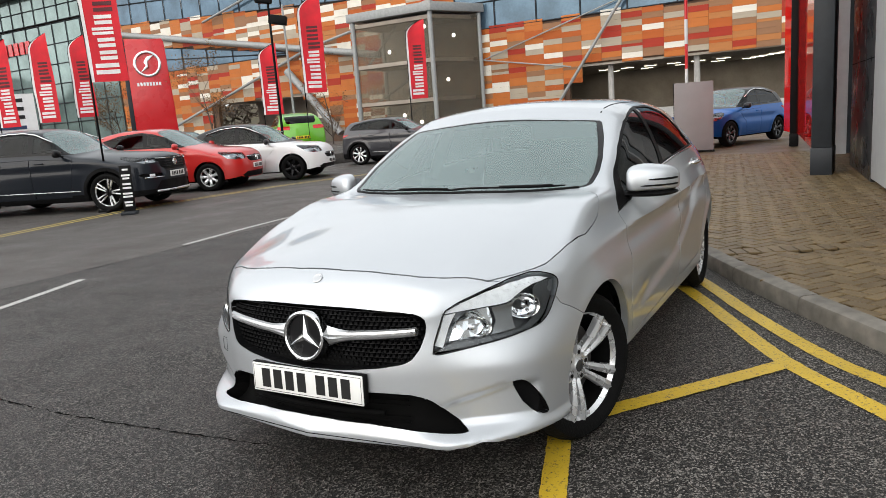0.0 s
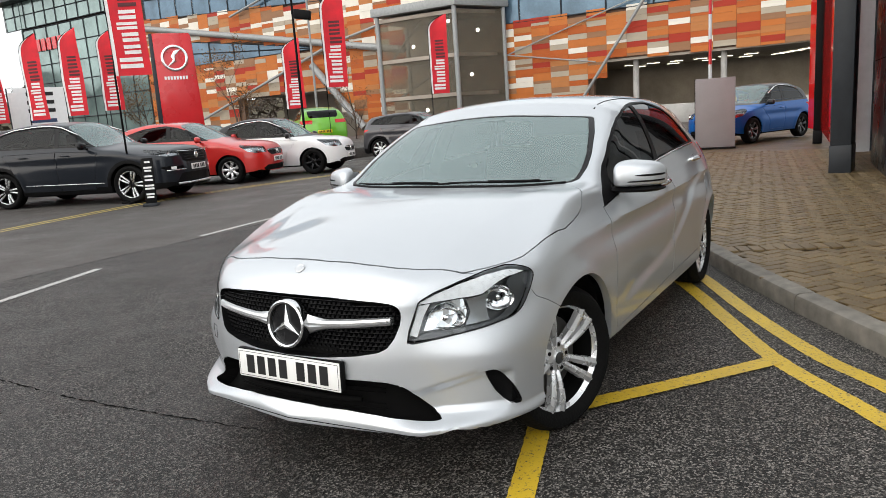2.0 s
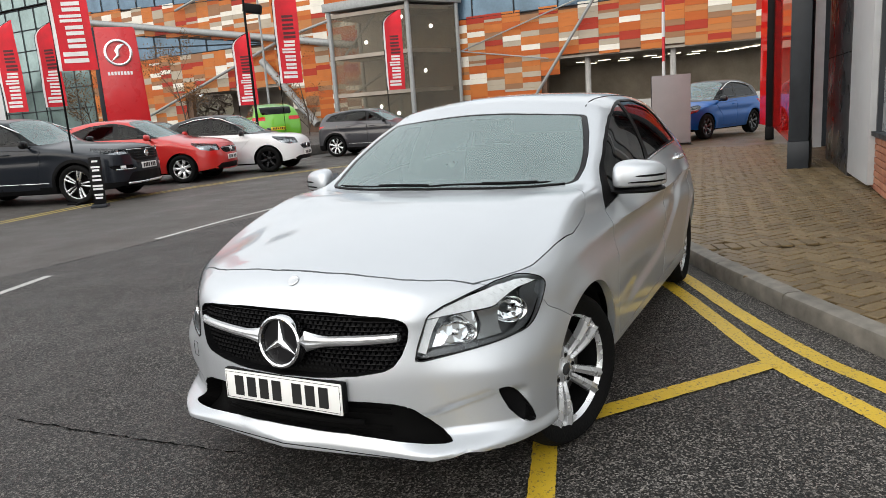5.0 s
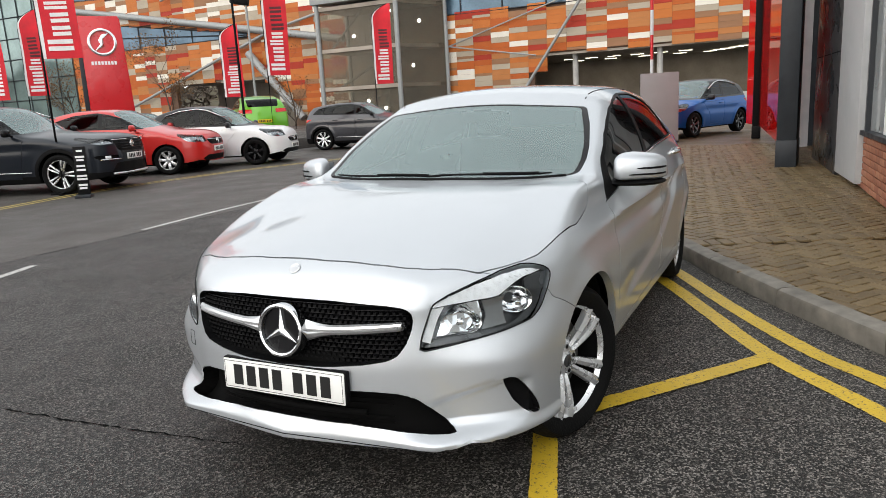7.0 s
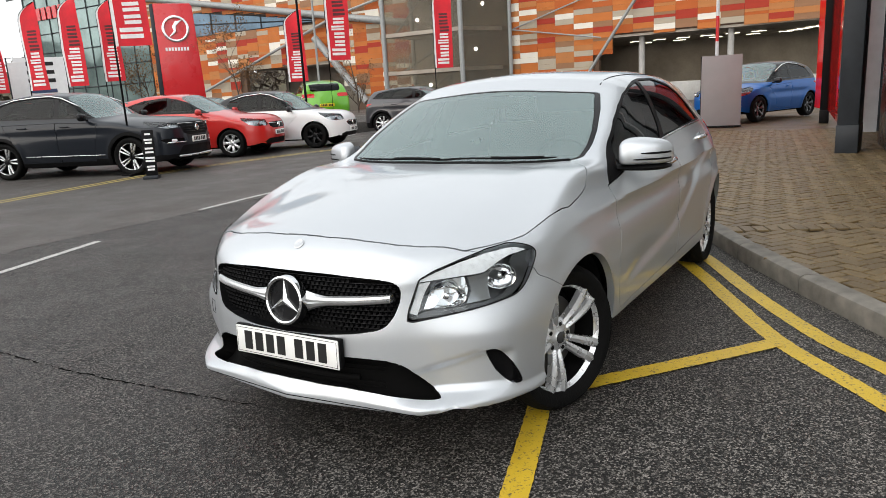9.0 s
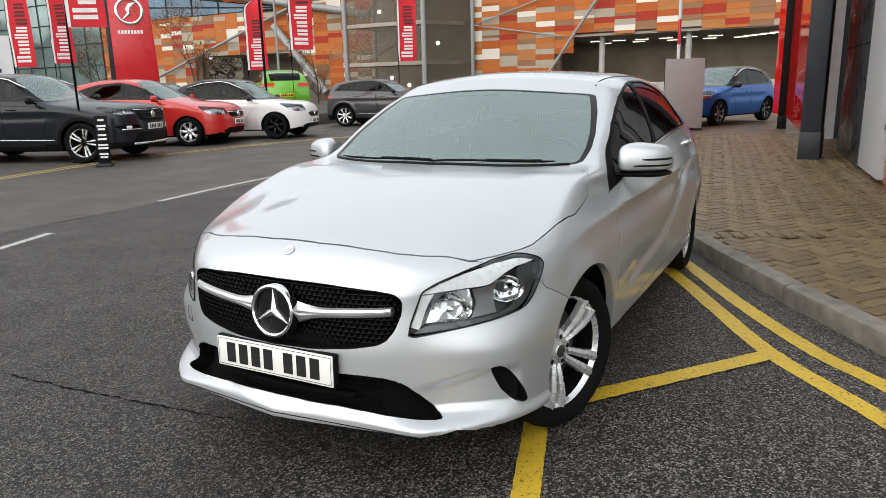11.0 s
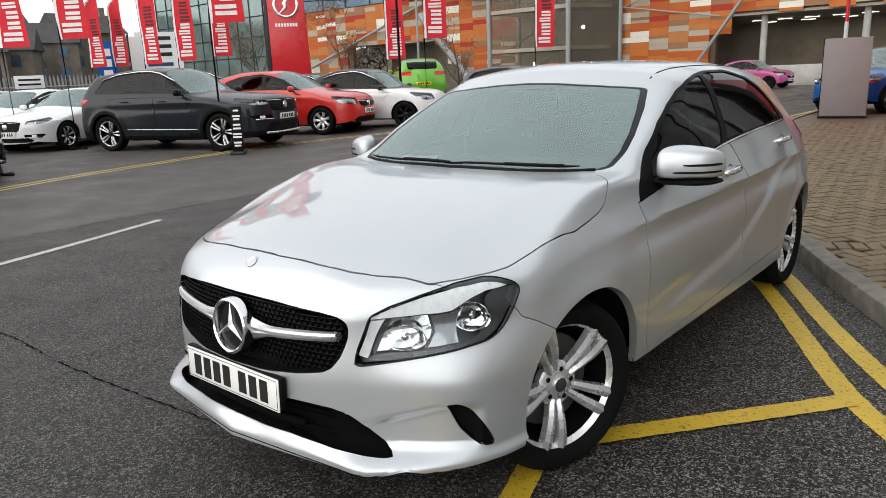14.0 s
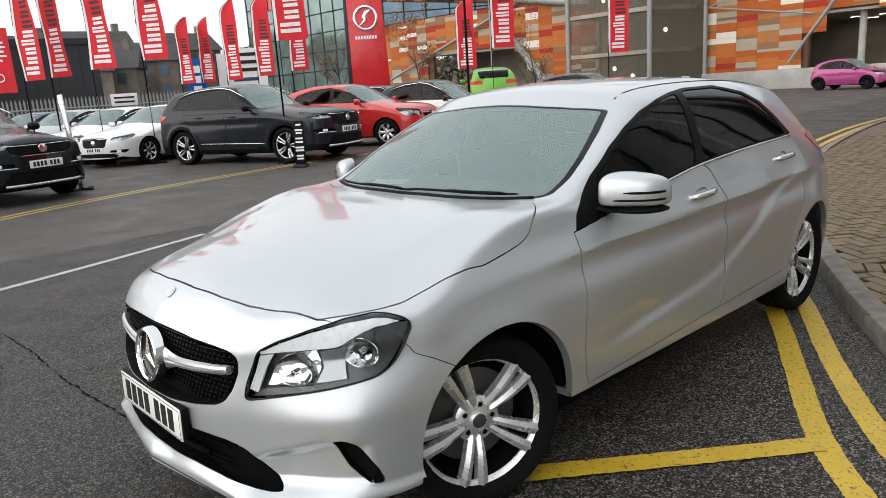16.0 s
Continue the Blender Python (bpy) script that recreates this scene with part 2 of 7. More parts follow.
M["mesh_screen"] = plain("grey_brown_screen", (0.36, 0.31, 0.26), 0.6, vary=0.25, scale=0.6)
M["concrete"] = plain("concrete", (0.42, 0.41, 0.39), 0.8, vary=0.2, bumpy=0.3, scale=1.2)
# darker copy of concrete: the undercroft's shade is put into its base colour
M["concrete_shaded"] = plain("shaded_concrete", (0.34, 0.305, 0.26), 0.85, vary=0.2, scale=0.7)
M["lit"] = plain("lit_lamp_tube", (1.0, 0.93, 0.75), 0.4, emit=2.0, vary=0.0)
M["lit_soft"] = plain("round_wall_lamp", (1.0, 0.95, 0.85), 0.4, emit=2.5, vary=0.0)
M["window_blue"] = plain("blue_tinted_window", (0.10, 0.16, 0.22), 0.08, 0.35, vary=0.3, scale=0.5)
M["window_green"] = plain("green_tinted_window", (0.20, 0.27, 0.26), 0.06, 0.4, vary=0.3, scale=0.4)
M["flag_red"] = plain("red_flag_cloth", (0.62, 0.022, 0.035), 0.75, vary=0.15, scale=3)
M["flag_white"] = plain("white_flag_print", (0.80, 0.78, 0.78), 0.75, vary=0.08)
M["flag_dark"] = plain("dark_flag_print", (0.10, 0.03, 0.035), 0.75)
M["sign_red"] = plain("red_sign_panel", (0.55, 0.012, 0.018), 0.3, coat=0.4, vary=0.08, scale=1)


def red_glass():
    m, t, b = nodes("red_glazed_panel")
    t.nodes.remove(b)
    tr, gl, df, m1, m2, fr = (t.nodes.new("ShaderNode" + k) for k in ("BsdfTransparent", "BsdfGlossy", "BsdfDiffuse", "MixShader", "MixShader", "Fresnel"))
    tr.inputs[0].default_value, df.inputs[0].default_value = (0.75, 0.03, 0.02, 1), (0.80, 0.014, 0.012, 1)
    gl.inputs["Roughness"].default_value = 0.02
    fr.inputs[0].default_value = 1.22
    m1.inputs[0].default_value = 0.86
    link(t, tr.outputs[0], m1.inputs[1])
    link(t, df.outputs[0], m1.inputs[2])
    link(t, fr.outputs[0], m2.inputs[0])
    link(t, m1.outputs[0], m2.inputs[1])
    link(t, gl.outputs[0], m2.inputs[2])
    link(t, m2.outputs[0], t.nodes["Material Output"].inputs[0])
    return m


M["red_glass"] = red_glass()
M["clad_grey"] = plain("light_grey_cladding", (0.48, 0.49, 0.50), 0.4, 0.1, vary=0.06)
M["window_pale"] = plain("pale_blind_behind_glass", (0.40, 0.42, 0.42), 0.08, 0.0, coat=0.6, vary=0.2, scale=0.8)
M["clad_dark"] = plain("brushed_dark_cladding", (0.075, 0.075, 0.08), 0.3, 0.6, vary=0.2, scale=2)
M["brick"] = random_colours("red_brick", [(0.0, (0.30, 0.105, 0.055)), (0.5, (0.40, 0.15, 0.08)), (1.0, (0.46, 0.20, 0.11))], 0.75, vary=0.5, scale=30)
M["mortar"] = plain("mortar", (0.30, 0.24, 0.19), 0.9, bumpy=0.4)
M["board_grey"] = plain("grey_display_board", (0.235, 0.22, 0.225), 0.55, vary=0.06, scale=2)
M["dark_wall"] = plain("charcoal_cladding", (0.035, 0.037, 0.04), 0.5, vary=0.2, scale=0.4)
M["white_wall"] = plain("white_cladding", (0.62, 0.63, 0.64), 0.5, vary=0.06, scale=0.5)
M["hill"] = plain("winter_hillside", (0.10, 0.085, 0.05), 0.95, vary=0.5, scale=0.15)
M["bark"] = plain("bare_bark", (0.085, 0.065, 0.05), 0.9, vary=0.3, bumpy=0.5, scale=10)
M["twig_leaf"] = plain("dry_brown_leaf", (0.16, 0.085, 0.035), 0.85, vary=0.4, scale=5)
M["house"] = plain("stone_house_wall", (0.20, 0.17, 0.14), 0.9, vary=0.3, scale=1)
M["roof"] = plain("slate_roof", (0.07, 0.068, 0.07), 0.8, vary=0.25, scale=1)
M["leaf"] = plain("dark_green_leaf", (0.035, 0.06, 0.025), 0.7, vary=0.5, scale=4)
PAINT = {k: paint("paint_" + k, c, me, ro, fl, 0.4 if k in ("blue", "black") else (0.35 if k in ("graphite", "petrol") else 0.9)) for k, c, me, ro, fl in (
    ("graphite", (0.014, 0.017, 0.023), 0.2, 0.28, 0.1), ("red", (0.52, 0.014, 0.011), 0.1, 0.35, 0.0), ("white", (0.72, 0.73, 0.74), 0.0, 0.4, 0.0), ("green", (0.13, 0.42, 0.015), 0.2, 0.35, 0.05),
    ("slate", (0.045, 0.045, 0.052), 0.4, 0.35, 0.1), ("blue", (0.002, 0.10, 0.38), 0.4, 0.4, 0.05), ("pink", (0.38, 0.05, 0.20), 0.2, 0.35, 0.03), ("petrol", (0.006, 0.010, 0.016), 0.1, 0.25, 0.06),
    ("silverish", (0.45, 0.47, 0.49), 0.6, 0.4, 0.05), ("navy", (0.03, 0.06, 0.14), 0.3, 0.35, 0.05), ("orange", (0.42, 0.13, 0.02), 0.3, 0.35, 0.05), ("black", (0.012, 0.012, 0.014), 0.1, 0.3, 0.05))}

# ---- mesh helpers ----
def mesh_of(bm, name, smooth=False):
    me = bpy.data.meshes.new(name)
    if smooth:
        for f in bm.faces:
            f.smooth = True
    bm.to_mesh(me)
    bm.free()
    return me


def sharp(bm, degrees=35):
    lim = radians(degrees)
    for e in bm.edges:
        e.smooth = len(e.link_faces) == 2 and e.calc_face_angle(0) < lim
    for f in bm.faces:
        f.smooth = True
    return bm


def thing(name, m=None, label="", category="", group="", kind=""):
    ob = new(name)
    ob.empty_display_size = 0.1
    if m is not None:
        ob.matrix_basis = m
    return tagged(ob, label, category, group, kind)


def part(name, bm, material, parent=None, label="", m=None):
    """One mesh object under a thing or under a part."""
    me = bm if isinstance(bm, bpy.types.Mesh) else mesh_of(bm, name)
    if not len(me.materials):
        me.materials.append(M[material] if isinstance(material, str) else material)
    ob = new(name, me)
    ob.parent = parent
    if m is not None:
        ob.matrix_basis = m
    return tagged(ob, label)


def solid(name, bm, material, label, category="", m=None, kind="", group=""):
    """A top-level thing of one mesh."""
    ob = part(name, bm, material, None, label, m)
    return tagged(ob, "", category, group, kind)


def join(*bms):
    out = bmesh.new()
    for b in bms:
        me = bpy.data.meshes.new("tmp")
        b.to_mesh(me)
        b.free()
        out.from_mesh(me)
        bpy.data.meshes.remove(me)
    return out


def moved(bm, m):
    bm.transform(m)
    return bm


def box(x0, x1, y0, y1, z0, z1, bevel=0.0, seg=2):
    bm = bmesh.new()
    bmesh.ops.create_cube(bm, size=1, matrix=Matrix.LocRotScale(((x0 + x1) / 2, (y0 + y1) / 2, (z0 + z1) / 2), None, (x1 - x0, y1 - y0, z1 - z0)))
    if bevel:
        bmesh.ops.bevel(bm, geom=bm.edges[:], offset=bevel, segments=seg, affect="EDGES", profile=0.5)
        sharp(bm, 40)
    return bm


def lathe(profile, n=48, axis="X", closed=False):
    """Turn (radius, along) points about an axis."""
    bm = bmesh.new()
    rings = []
    for i in range(n):
        a = 2 * math.pi * i / n
        ring = []
        for r, h in profile:
            p = (h, r * math.cos(a), r * math.sin(a)) if axis == "X" else (r * math.cos(a), r * math.sin(a), h) if axis == "Z" else (r * math.sin(a), h, r * math.cos(a))
            ring.append(bm.verts.new(p))
        rings.append(ring)
    k = len(profile)
    for i in range(n):
        a, b = rings[i], rings[(i + 1) % n]
        for j in range(k if closed else k - 1):
            q = [a[j], a[(j + 1) % k], b[(j + 1) % k], b[j]]
            bm.faces.new(q)
    bmesh.ops.remove_doubles(bm, verts=bm.verts, dist=1e-5)
    bmesh.ops.recalc_face_normals(bm, faces=bm.faces)
    return sharp(bm, 40)


def extruded(poly, h, plane="XY", bevel=0.0):
    """A prism of a flat outline; plane XY rises along z, XZ goes along y, YZ along x."""
    bm = bmesh.new()
    put = {"XY": lambda a, b, c: (a, b, c), "XZ": lambda a, b, c: (a, c, b), "YZ": lambda a, b, c: (c, a, b)}[plane]
    lo, hi = [bm.verts.new(put(a, b, 0)) for a, b in poly], [bm.verts.new(put(a, b, h)) for a, b in poly]
    bm.faces.new(lo)
    bm.faces.new(hi)
    for i in range(len(poly)):
        j = (i + 1) % len(poly)
        bm.faces.new((lo[i], lo[j], hi[j], hi[i]))
    bmesh.ops.recalc_face_normals(bm, faces=bm.faces)
    if bevel:
        bmesh.ops.bevel(bm, geom=bm.edges[:], offset=bevel, segments=2, affect="EDGES", profile=0.5)
        sharp(bm, 40)
    return bm


def rod(a, b, r0, r1=None, n=10, caps=True):
    a, b = Vector(a), Vector(b)
    bm = bmesh.new()
    d = b - a
    bmesh.ops.create_cone(bm, cap_ends=caps, segments=n, radius1=r0, radius2=r0 if r1 is None else r1, depth=d.length,
                          matrix=Matrix.Translation((a + b) / 2) @ d.to_track_quat("Z", "Y").to_matrix().to_4x4())
    return sharp(bm, 50)


def tube(points, r, n=8):
    """A round bar along points."""
    bm = bmesh.new()
    pts = [Vector(p) for p in points]
    rings = []
    for i, p in enumerate(pts):
        d = (pts[min(i + 1, len(pts) - 1)] - pts[max(i - 1, 0)]).normalized()
        q = d.to_track_quat("Z", "Y")
        rr = r[i] if isinstance(r, (list, tuple)) else r
        rings.append([bm.verts.new(p + q @ Vector((rr * math.cos(2 * math.pi * k / n), rr * math.sin(2 * math.pi * k / n), 0))) for k in range(n)])
    for u, v in zip(rings, rings[1:]):
        for k in range(n):
            bm.faces.new((u[k], u[(k + 1) % n], v[(k + 1) % n], v[k]))
    bm.faces.new(rings[0][::-1])
    bm.faces.new(rings[-1])
    return sharp(bm, 60)


def strip(path, width, z, ragged=0.0):
    """A flat ribbon on the ground along (x, y) points, with ragged edges where asked."""
    bm = bmesh.new()
    rows = []
    rnd = random.Random(int(path[0][0] * 100))
    for i, p in enumerate(path):
        a, b = Vector(path[max(i - 1, 0)]), Vector(path[min(i + 1, len(path) - 1)])
        d = (b - a).normalized()
        nrm = Vector((-d.y, d.x)) * width / 2
        k1, k2 = (1 + rnd.uniform(-ragged, ragged) for _ in range(2))
        rows.append((bm.verts.new((p[0] + nrm.x * k1, p[1] + nrm.y * k1, z)), bm.verts.new((p[0] - nrm.x * k2, p[1] - nrm.y * k2, z))))
    for u, v in zip(rows, rows[1:]):
        bm.faces.new((u[0], u[1], v[1], v[0]))
    bmesh.ops.recalc_face_normals(bm, faces=bm.faces)
    for f in bm.faces:
        if f.normal.z < 0:
            f.normal_flip()
    return bm


def curve(*pts):
    """A monotone smooth curve through (x, y) points, going on straight past its ends."""
    xs, ys = np.array([p[0] for p in pts], float), np.array([p[1] for p in pts], float)
    h = np.diff(xs)
    d = np.diff(ys) / h
    m = np.zeros(len(xs))
    m[0], m[-1] = d[0], d[-1]
    for i in range(1, len(xs) - 1):
        if d[i - 1] * d[i] > 0:
            w1, w2 = 2 * h[i] + h[i - 1], h[i] + 2 * h[i - 1]
            m[i] = (w1 + w2) / (w1 / d[i - 1] + w2 / d[i])

    def f(q):
        q = np.asarray(q, float)
        c = np.clip(q, xs[0], xs[-1])
        i = np.clip(np.searchsorted(xs, c) - 1, 0, len(xs) - 2)
        t = (c - xs[i]) / h[i]
        v = ((1 + 2 * t) * (1 - t) ** 2 * ys[i] + t * (1 - t) ** 2 * h[i] * m[i] + t * t * (3 - 2 * t) * ys[i + 1] + t * t * (t - 1) * h[i] * m[i + 1])
        return v + np.where(q < xs[0], (q - xs[0]) * m[0], 0) + np.where(q > xs[-1], (q - xs[-1]) * m[-1], 0)
    return f


def sstep(a, b, v):
    t = np.clip((v - a) / (b - a), 0, 1)
    return t * t * (3 - 2 * t)


def smax(a, b, k):
    h = np.maximum(k - np.abs(a - b), 0) / k
    return np.maximum(a, b) + h * h * k / 4


def table(ys, zs, rows):
    """Half-width over length and height."""
    fs = [curve(*zip(zs, r)) for r in rows]
    ys = np.array(ys, float)

    def f(y, z):
        v = np.array([g(z) for g in fs])
        m = np.zeros_like(v)
        m[1:-1] = (v[2:] - v[:-2]) / (ys[2:] - ys[:-2])[:, None]
        c = np.clip(y, ys[0], ys[-1])
        i = np.clip(np.searchsorted(ys, c) - 1, 0, len(ys) - 2)
        k = np.arange(len(c))
        h = ys[i + 1] - ys[i]
        t = (c - ys[i]) / h
        return ((1 + 2 * t) * (1 - t) ** 2 * v[i, k] + t * (1 - t) ** 2 * h * m[i, k] + t * t * (3 - 2 * t) * v[i + 1, k] + t * t * (t - 1) * h * m[i + 1, k])
    return f


# ---- car bodies: a smooth field, skinned, then cut into panels ----
def skin(field, y0, y1, wide, high, step, oy=(-0.15, 2.9), oz=(0.45, 0.75), zlow=0.16, dense=None):
    """Half a body shell (x >= 0): rays from a spine meet the field's zero."""
    ny, nx, nz = int((y1 - y0) / step), int(wide / step), int((high - zlow) / step)
    ys, xs, zs = np.linspace(y0, y1, ny + 1), np.linspace(0, wide, nx + 1), np.linspace(zlow, high, nz + 1)
    if dense:
        # finer rows between two heights
        a, b, fine = dense
        zs = np.concatenate([zs[zs < a], np.arange(a, b, fine), zs[zs >= b]])
        nz = len(zs) - 1
    index, pts, quads = {}, [], []

    def vid(i, j, k):
        if (i, j, k) not in index:
            index[i, j, k] = len(pts)
            pts.append((xs[i], ys[j], zs[k]))
        return index[i, j, k]
    for j in range(ny):
        for k in range(nz):
            quads.append([vid(nx, j, k), vid(nx, j + 1, k), vid(nx, j + 1, k + 1), vid(nx, j, k + 1)])
        for i in range(nx):
            quads.append([vid(i, j, nz), vid(i + 1, j, nz), vid(i + 1, j + 1, nz), vid(i, j + 1, nz)])
    for i in range(nx):
        for k in range(nz):
            quads.append([vid(i, 0, k), vid(i + 1, 0, k), vid(i + 1, 0, k + 1), vid(i, 0, k + 1)])
            quads.append([vid(i + 1, ny, k), vid(i, ny, k), vid(i, ny, k + 1), vid(i + 1, ny, k + 1)])
    p = np.array(pts)
    o = np.stack([np.zeros(len(p)), np.clip(p[:, 1], *oy), np.clip(p[:, 2], *oz)], 1)
    lo, hi = np.zeros(len(p)), np.ones(len(p)) * 1.3
    for _ in range(34):
        mid = (lo + hi) / 2
        out = field(o + (p - o) * mid[:, None]) > 0
        hi, lo = np.where(out, mid, hi), np.where(out, lo, mid)
    q = o + (p - o) * lo[:, None]
    q[p[:, 0] == 0, 0] = 0
    bm = bmesh.new()
    vs = [bm.verts.new(c) for c in q]
    for f in quads:
        bm.faces.new([vs[i] for i in f])
    bm.normal_update()
    return bm


VIEWS = {"front": (lambda c: c.x, lambda c: c.z, Vector((1, 0, 0))), "side": (lambda c: c.y, lambda c: c.z, Vector((0, 1, 0))),
         "corner": (lambda c: (c.x + c.y) * 0.70711, lambda c: c.z, Vector((0.70711, 0.70711, 0))), "top": (lambda c: c.x, lambda c: c.y, Vector((1, 0, 0)))}


def in_poly(u, v, poly):
    inside = False
    for (a, b), (c, d) in zip(poly, poly[1:] + poly[:1]):
        if (b > v) != (d > v) and u < (c - a) * (v - b) / (d - b) + a:
            inside = not inside
    return inside


def cut(bm, layer, region, view, poly, where):
    """Cut the skin along an outline seen from one side, and mark what lies inside."""
    fu, fv, du = VIEWS[view]
    dv = Vector((0, 1, 0)) if view == "top" else Vector((0, 0, 1))
    us, vs = [p[0] for p in poly], [p[1] for p in poly]
    u0, u1, v0, v1 = min(us) - 0.05, max(us) + 0.05, min(vs) - 0.05, max(vs) + 0.05
    cand = set()
    for f in bm.faces:
        c = f.calc_center_median()
        if u0 < fu(c) < u1 and v0 < fv(c) < v1 and where(c, f.normal):
            cand.add(f)
    for (a, b), (c, d) in zip(poly, poly[1:] + poly[:1]):
        ln = math.hypot(c - a, d - b)
        if ln < 1e-6:
            continue
        nu, nv, tu, tv = -(d - b) / ln, (c - a) / ln, (c - a) / ln, (d - b) / ln
        hit = []
        for f in cand:
            if not f.is_valid:
                continue
            ss = [(fu(w.co) - a) * nu + (fv(w.co) - b) * nv for w in f.verts]
            if min(ss) < -1e-5 and max(ss) > 1e-5:
                tt = [(fu(w.co) - a) * tu + (fv(w.co) - b) * tv for w in f.verts]
                if max(tt) > -1e-4 and min(tt) < ln + 1e-4:
                    hit.append(f)
        if not hit:
            continue
        geom = set(hit)
        for f in hit:
            geom.update(f.edges)
            geom.update(f.verts)
        co = (du * a + dv * b) if view != "corner" else du * a + dv * b
        res = bmesh.ops.bisect_plane(bm, geom=list(geom), dist=1e-6, plane_co=co, plane_no=du * nu + dv * nv)
        for e in res["geom_cut"]:
            if isinstance(e, bmesh.types.BMEdge):
                cand.update(e.link_faces)
    for f in cand:
        if f.is_valid:
            c = f.calc_center_median()
            if in_poly(fu(c), fv(c), poly) and where(c, f.normal):
                f[layer] = region


def arc_poly(cy, cz, r, n=44, low=-0.25):
    return [(cy + r * math.cos(a), cz + r * math.sin(a)) for a in [2 * math.pi * i / n for i in range(n)]]


def panel(bm, layer, ids, gap=0.0, lip=0.0, offset=0.0, mirror="join"):
    """Lift marked faces out as a mesh: edges drawn in by gap, folded in by lip; joined with its mirror image, or one side ('+' or '-')."""
    out = bmesh.new()
    made = {}
    for f in bm.faces:
        if f[layer] in ids:
            vs = []
            for v in f.verts:
                if v not in made:
                    made[v] = out.verts.new(v.co + v.normal * offset)
                    made[v].normal = v.normal
                vs.append(made[v])
            try:
                out.faces.new(vs)
            except ValueError:
                pass
    norm = {made[v]: v.normal.copy() for v in made}
    if gap or lip:
        bmesh.ops.remove_doubles(out, verts=out.verts, dist=0.0022)
        norm = {v: n for v, n in norm.items() if v.is_valid}
        for _ in range(3):
            ring = {}
            for e in out.edges:
                if len(e.link_faces) == 1:
                    for a, b in (e.verts, reversed(e.verts)):
                        ring.setdefault(a, []).append(b)
            step = {}
            for v, ws in ring.items():
                if len(ws) == 2 and abs(v.co.x) > 1e-3:
                    a, b = ws[0].co - v.co, ws[1].co - v.co
                    if a.length > 1e-6 and b.length > 1e-6 and a.angle(b) > radians(125):
                        step[v] = v.co * 0.5 + (ws[0].co + ws[1].co) * 0.25
            for v, c in step.items():
                v.co = c
    edges = [e for e in out.edges if len(e.link_faces) == 1 and not (abs(e.verts[0].co.x) < 1e-4 and abs(e.verts[1].co.x) < 1e-4)]
    if gap:
        pull = {}
        for e in edges:
            c = e.link_faces[0].calc_center_median()
            t = (e.verts[1].co - e.verts[0].co)
            if t.length < 1e-7:
                continue
            t.normalize()
            d = c - e.verts[0].co
            d -= t * d.dot(t)
            if d.length > 1e-7:
                for v in e.verts:
                    pull.setdefault(v, Vector())
                    pull[v] += d.normalized()
        ring = {}
        for e in edges:
            for a, b in (e.verts, reversed(e.verts)):
                ring.setdefault(a, []).append(b)
        ring = {v: [w.co.copy() for w in ws] for v, ws in ring.items()}
        for v, d in pull.items():
            if d.length > 1e-6:
                mv = d.normalized() * gap
                if len(ring.get(v, ())) == 2:
                    across = norm[v].cross(ring[v][0] - ring[v][1])
                    if across.length > 1e-5:
                        mv = across.normalized() * (gap if across.dot(d) > 0 else -gap)
                if abs(v.co.x) < 1e-4:
                    mv.x = 0
                v.co += mv
    if lip and edges:
        ret = bmesh.ops.extrude_edge_only(out, edges=edges)
        for v in ret["geom"]:
            if isinstance(v, bmesh.types.BMVert):
                near = None
                for e in v.link_edges:
                    w = e.other_vert(v)
                    if w in norm:
                        near = w
                        break
                if near is not None:
                    v.co = near.co - norm[near] * lip
                    if abs(near.co.x) < 1e-4:
                        v.co.x = 0
    if mirror in ("join", "-"):
        dup = out.copy()
        dup.transform(Matrix.Diagonal((-1, 1, 1, 1)))
        bmesh.ops.reverse_faces(dup, faces=dup.faces)
        if mirror == "-":
            out.free()
            out = dup
        else:
            out = join(out, dup)
            bmesh.ops.remove_doubles(out, verts=[v for v in out.verts if abs(v.co.x) < 1e-3], dist=1e-3)
    return sharp(out, 32)


def bars_on_plate(w, h, groups):
    """Plain bars where the characters stand."""
    out = []
    n = sum(groups) + (len(groups) - 1) * 0.6
    cw = w * 0.86 / n
    x = -w * 0.43
    for g in groups:
        for _ in range(g):
            out.append(box(x + cw * 0.14, x + cw * 0.86, -0.0012, 0, -h * 0.34, h * 0.34))
            x += cw
        x += cw * 0.6
    return join(*out)


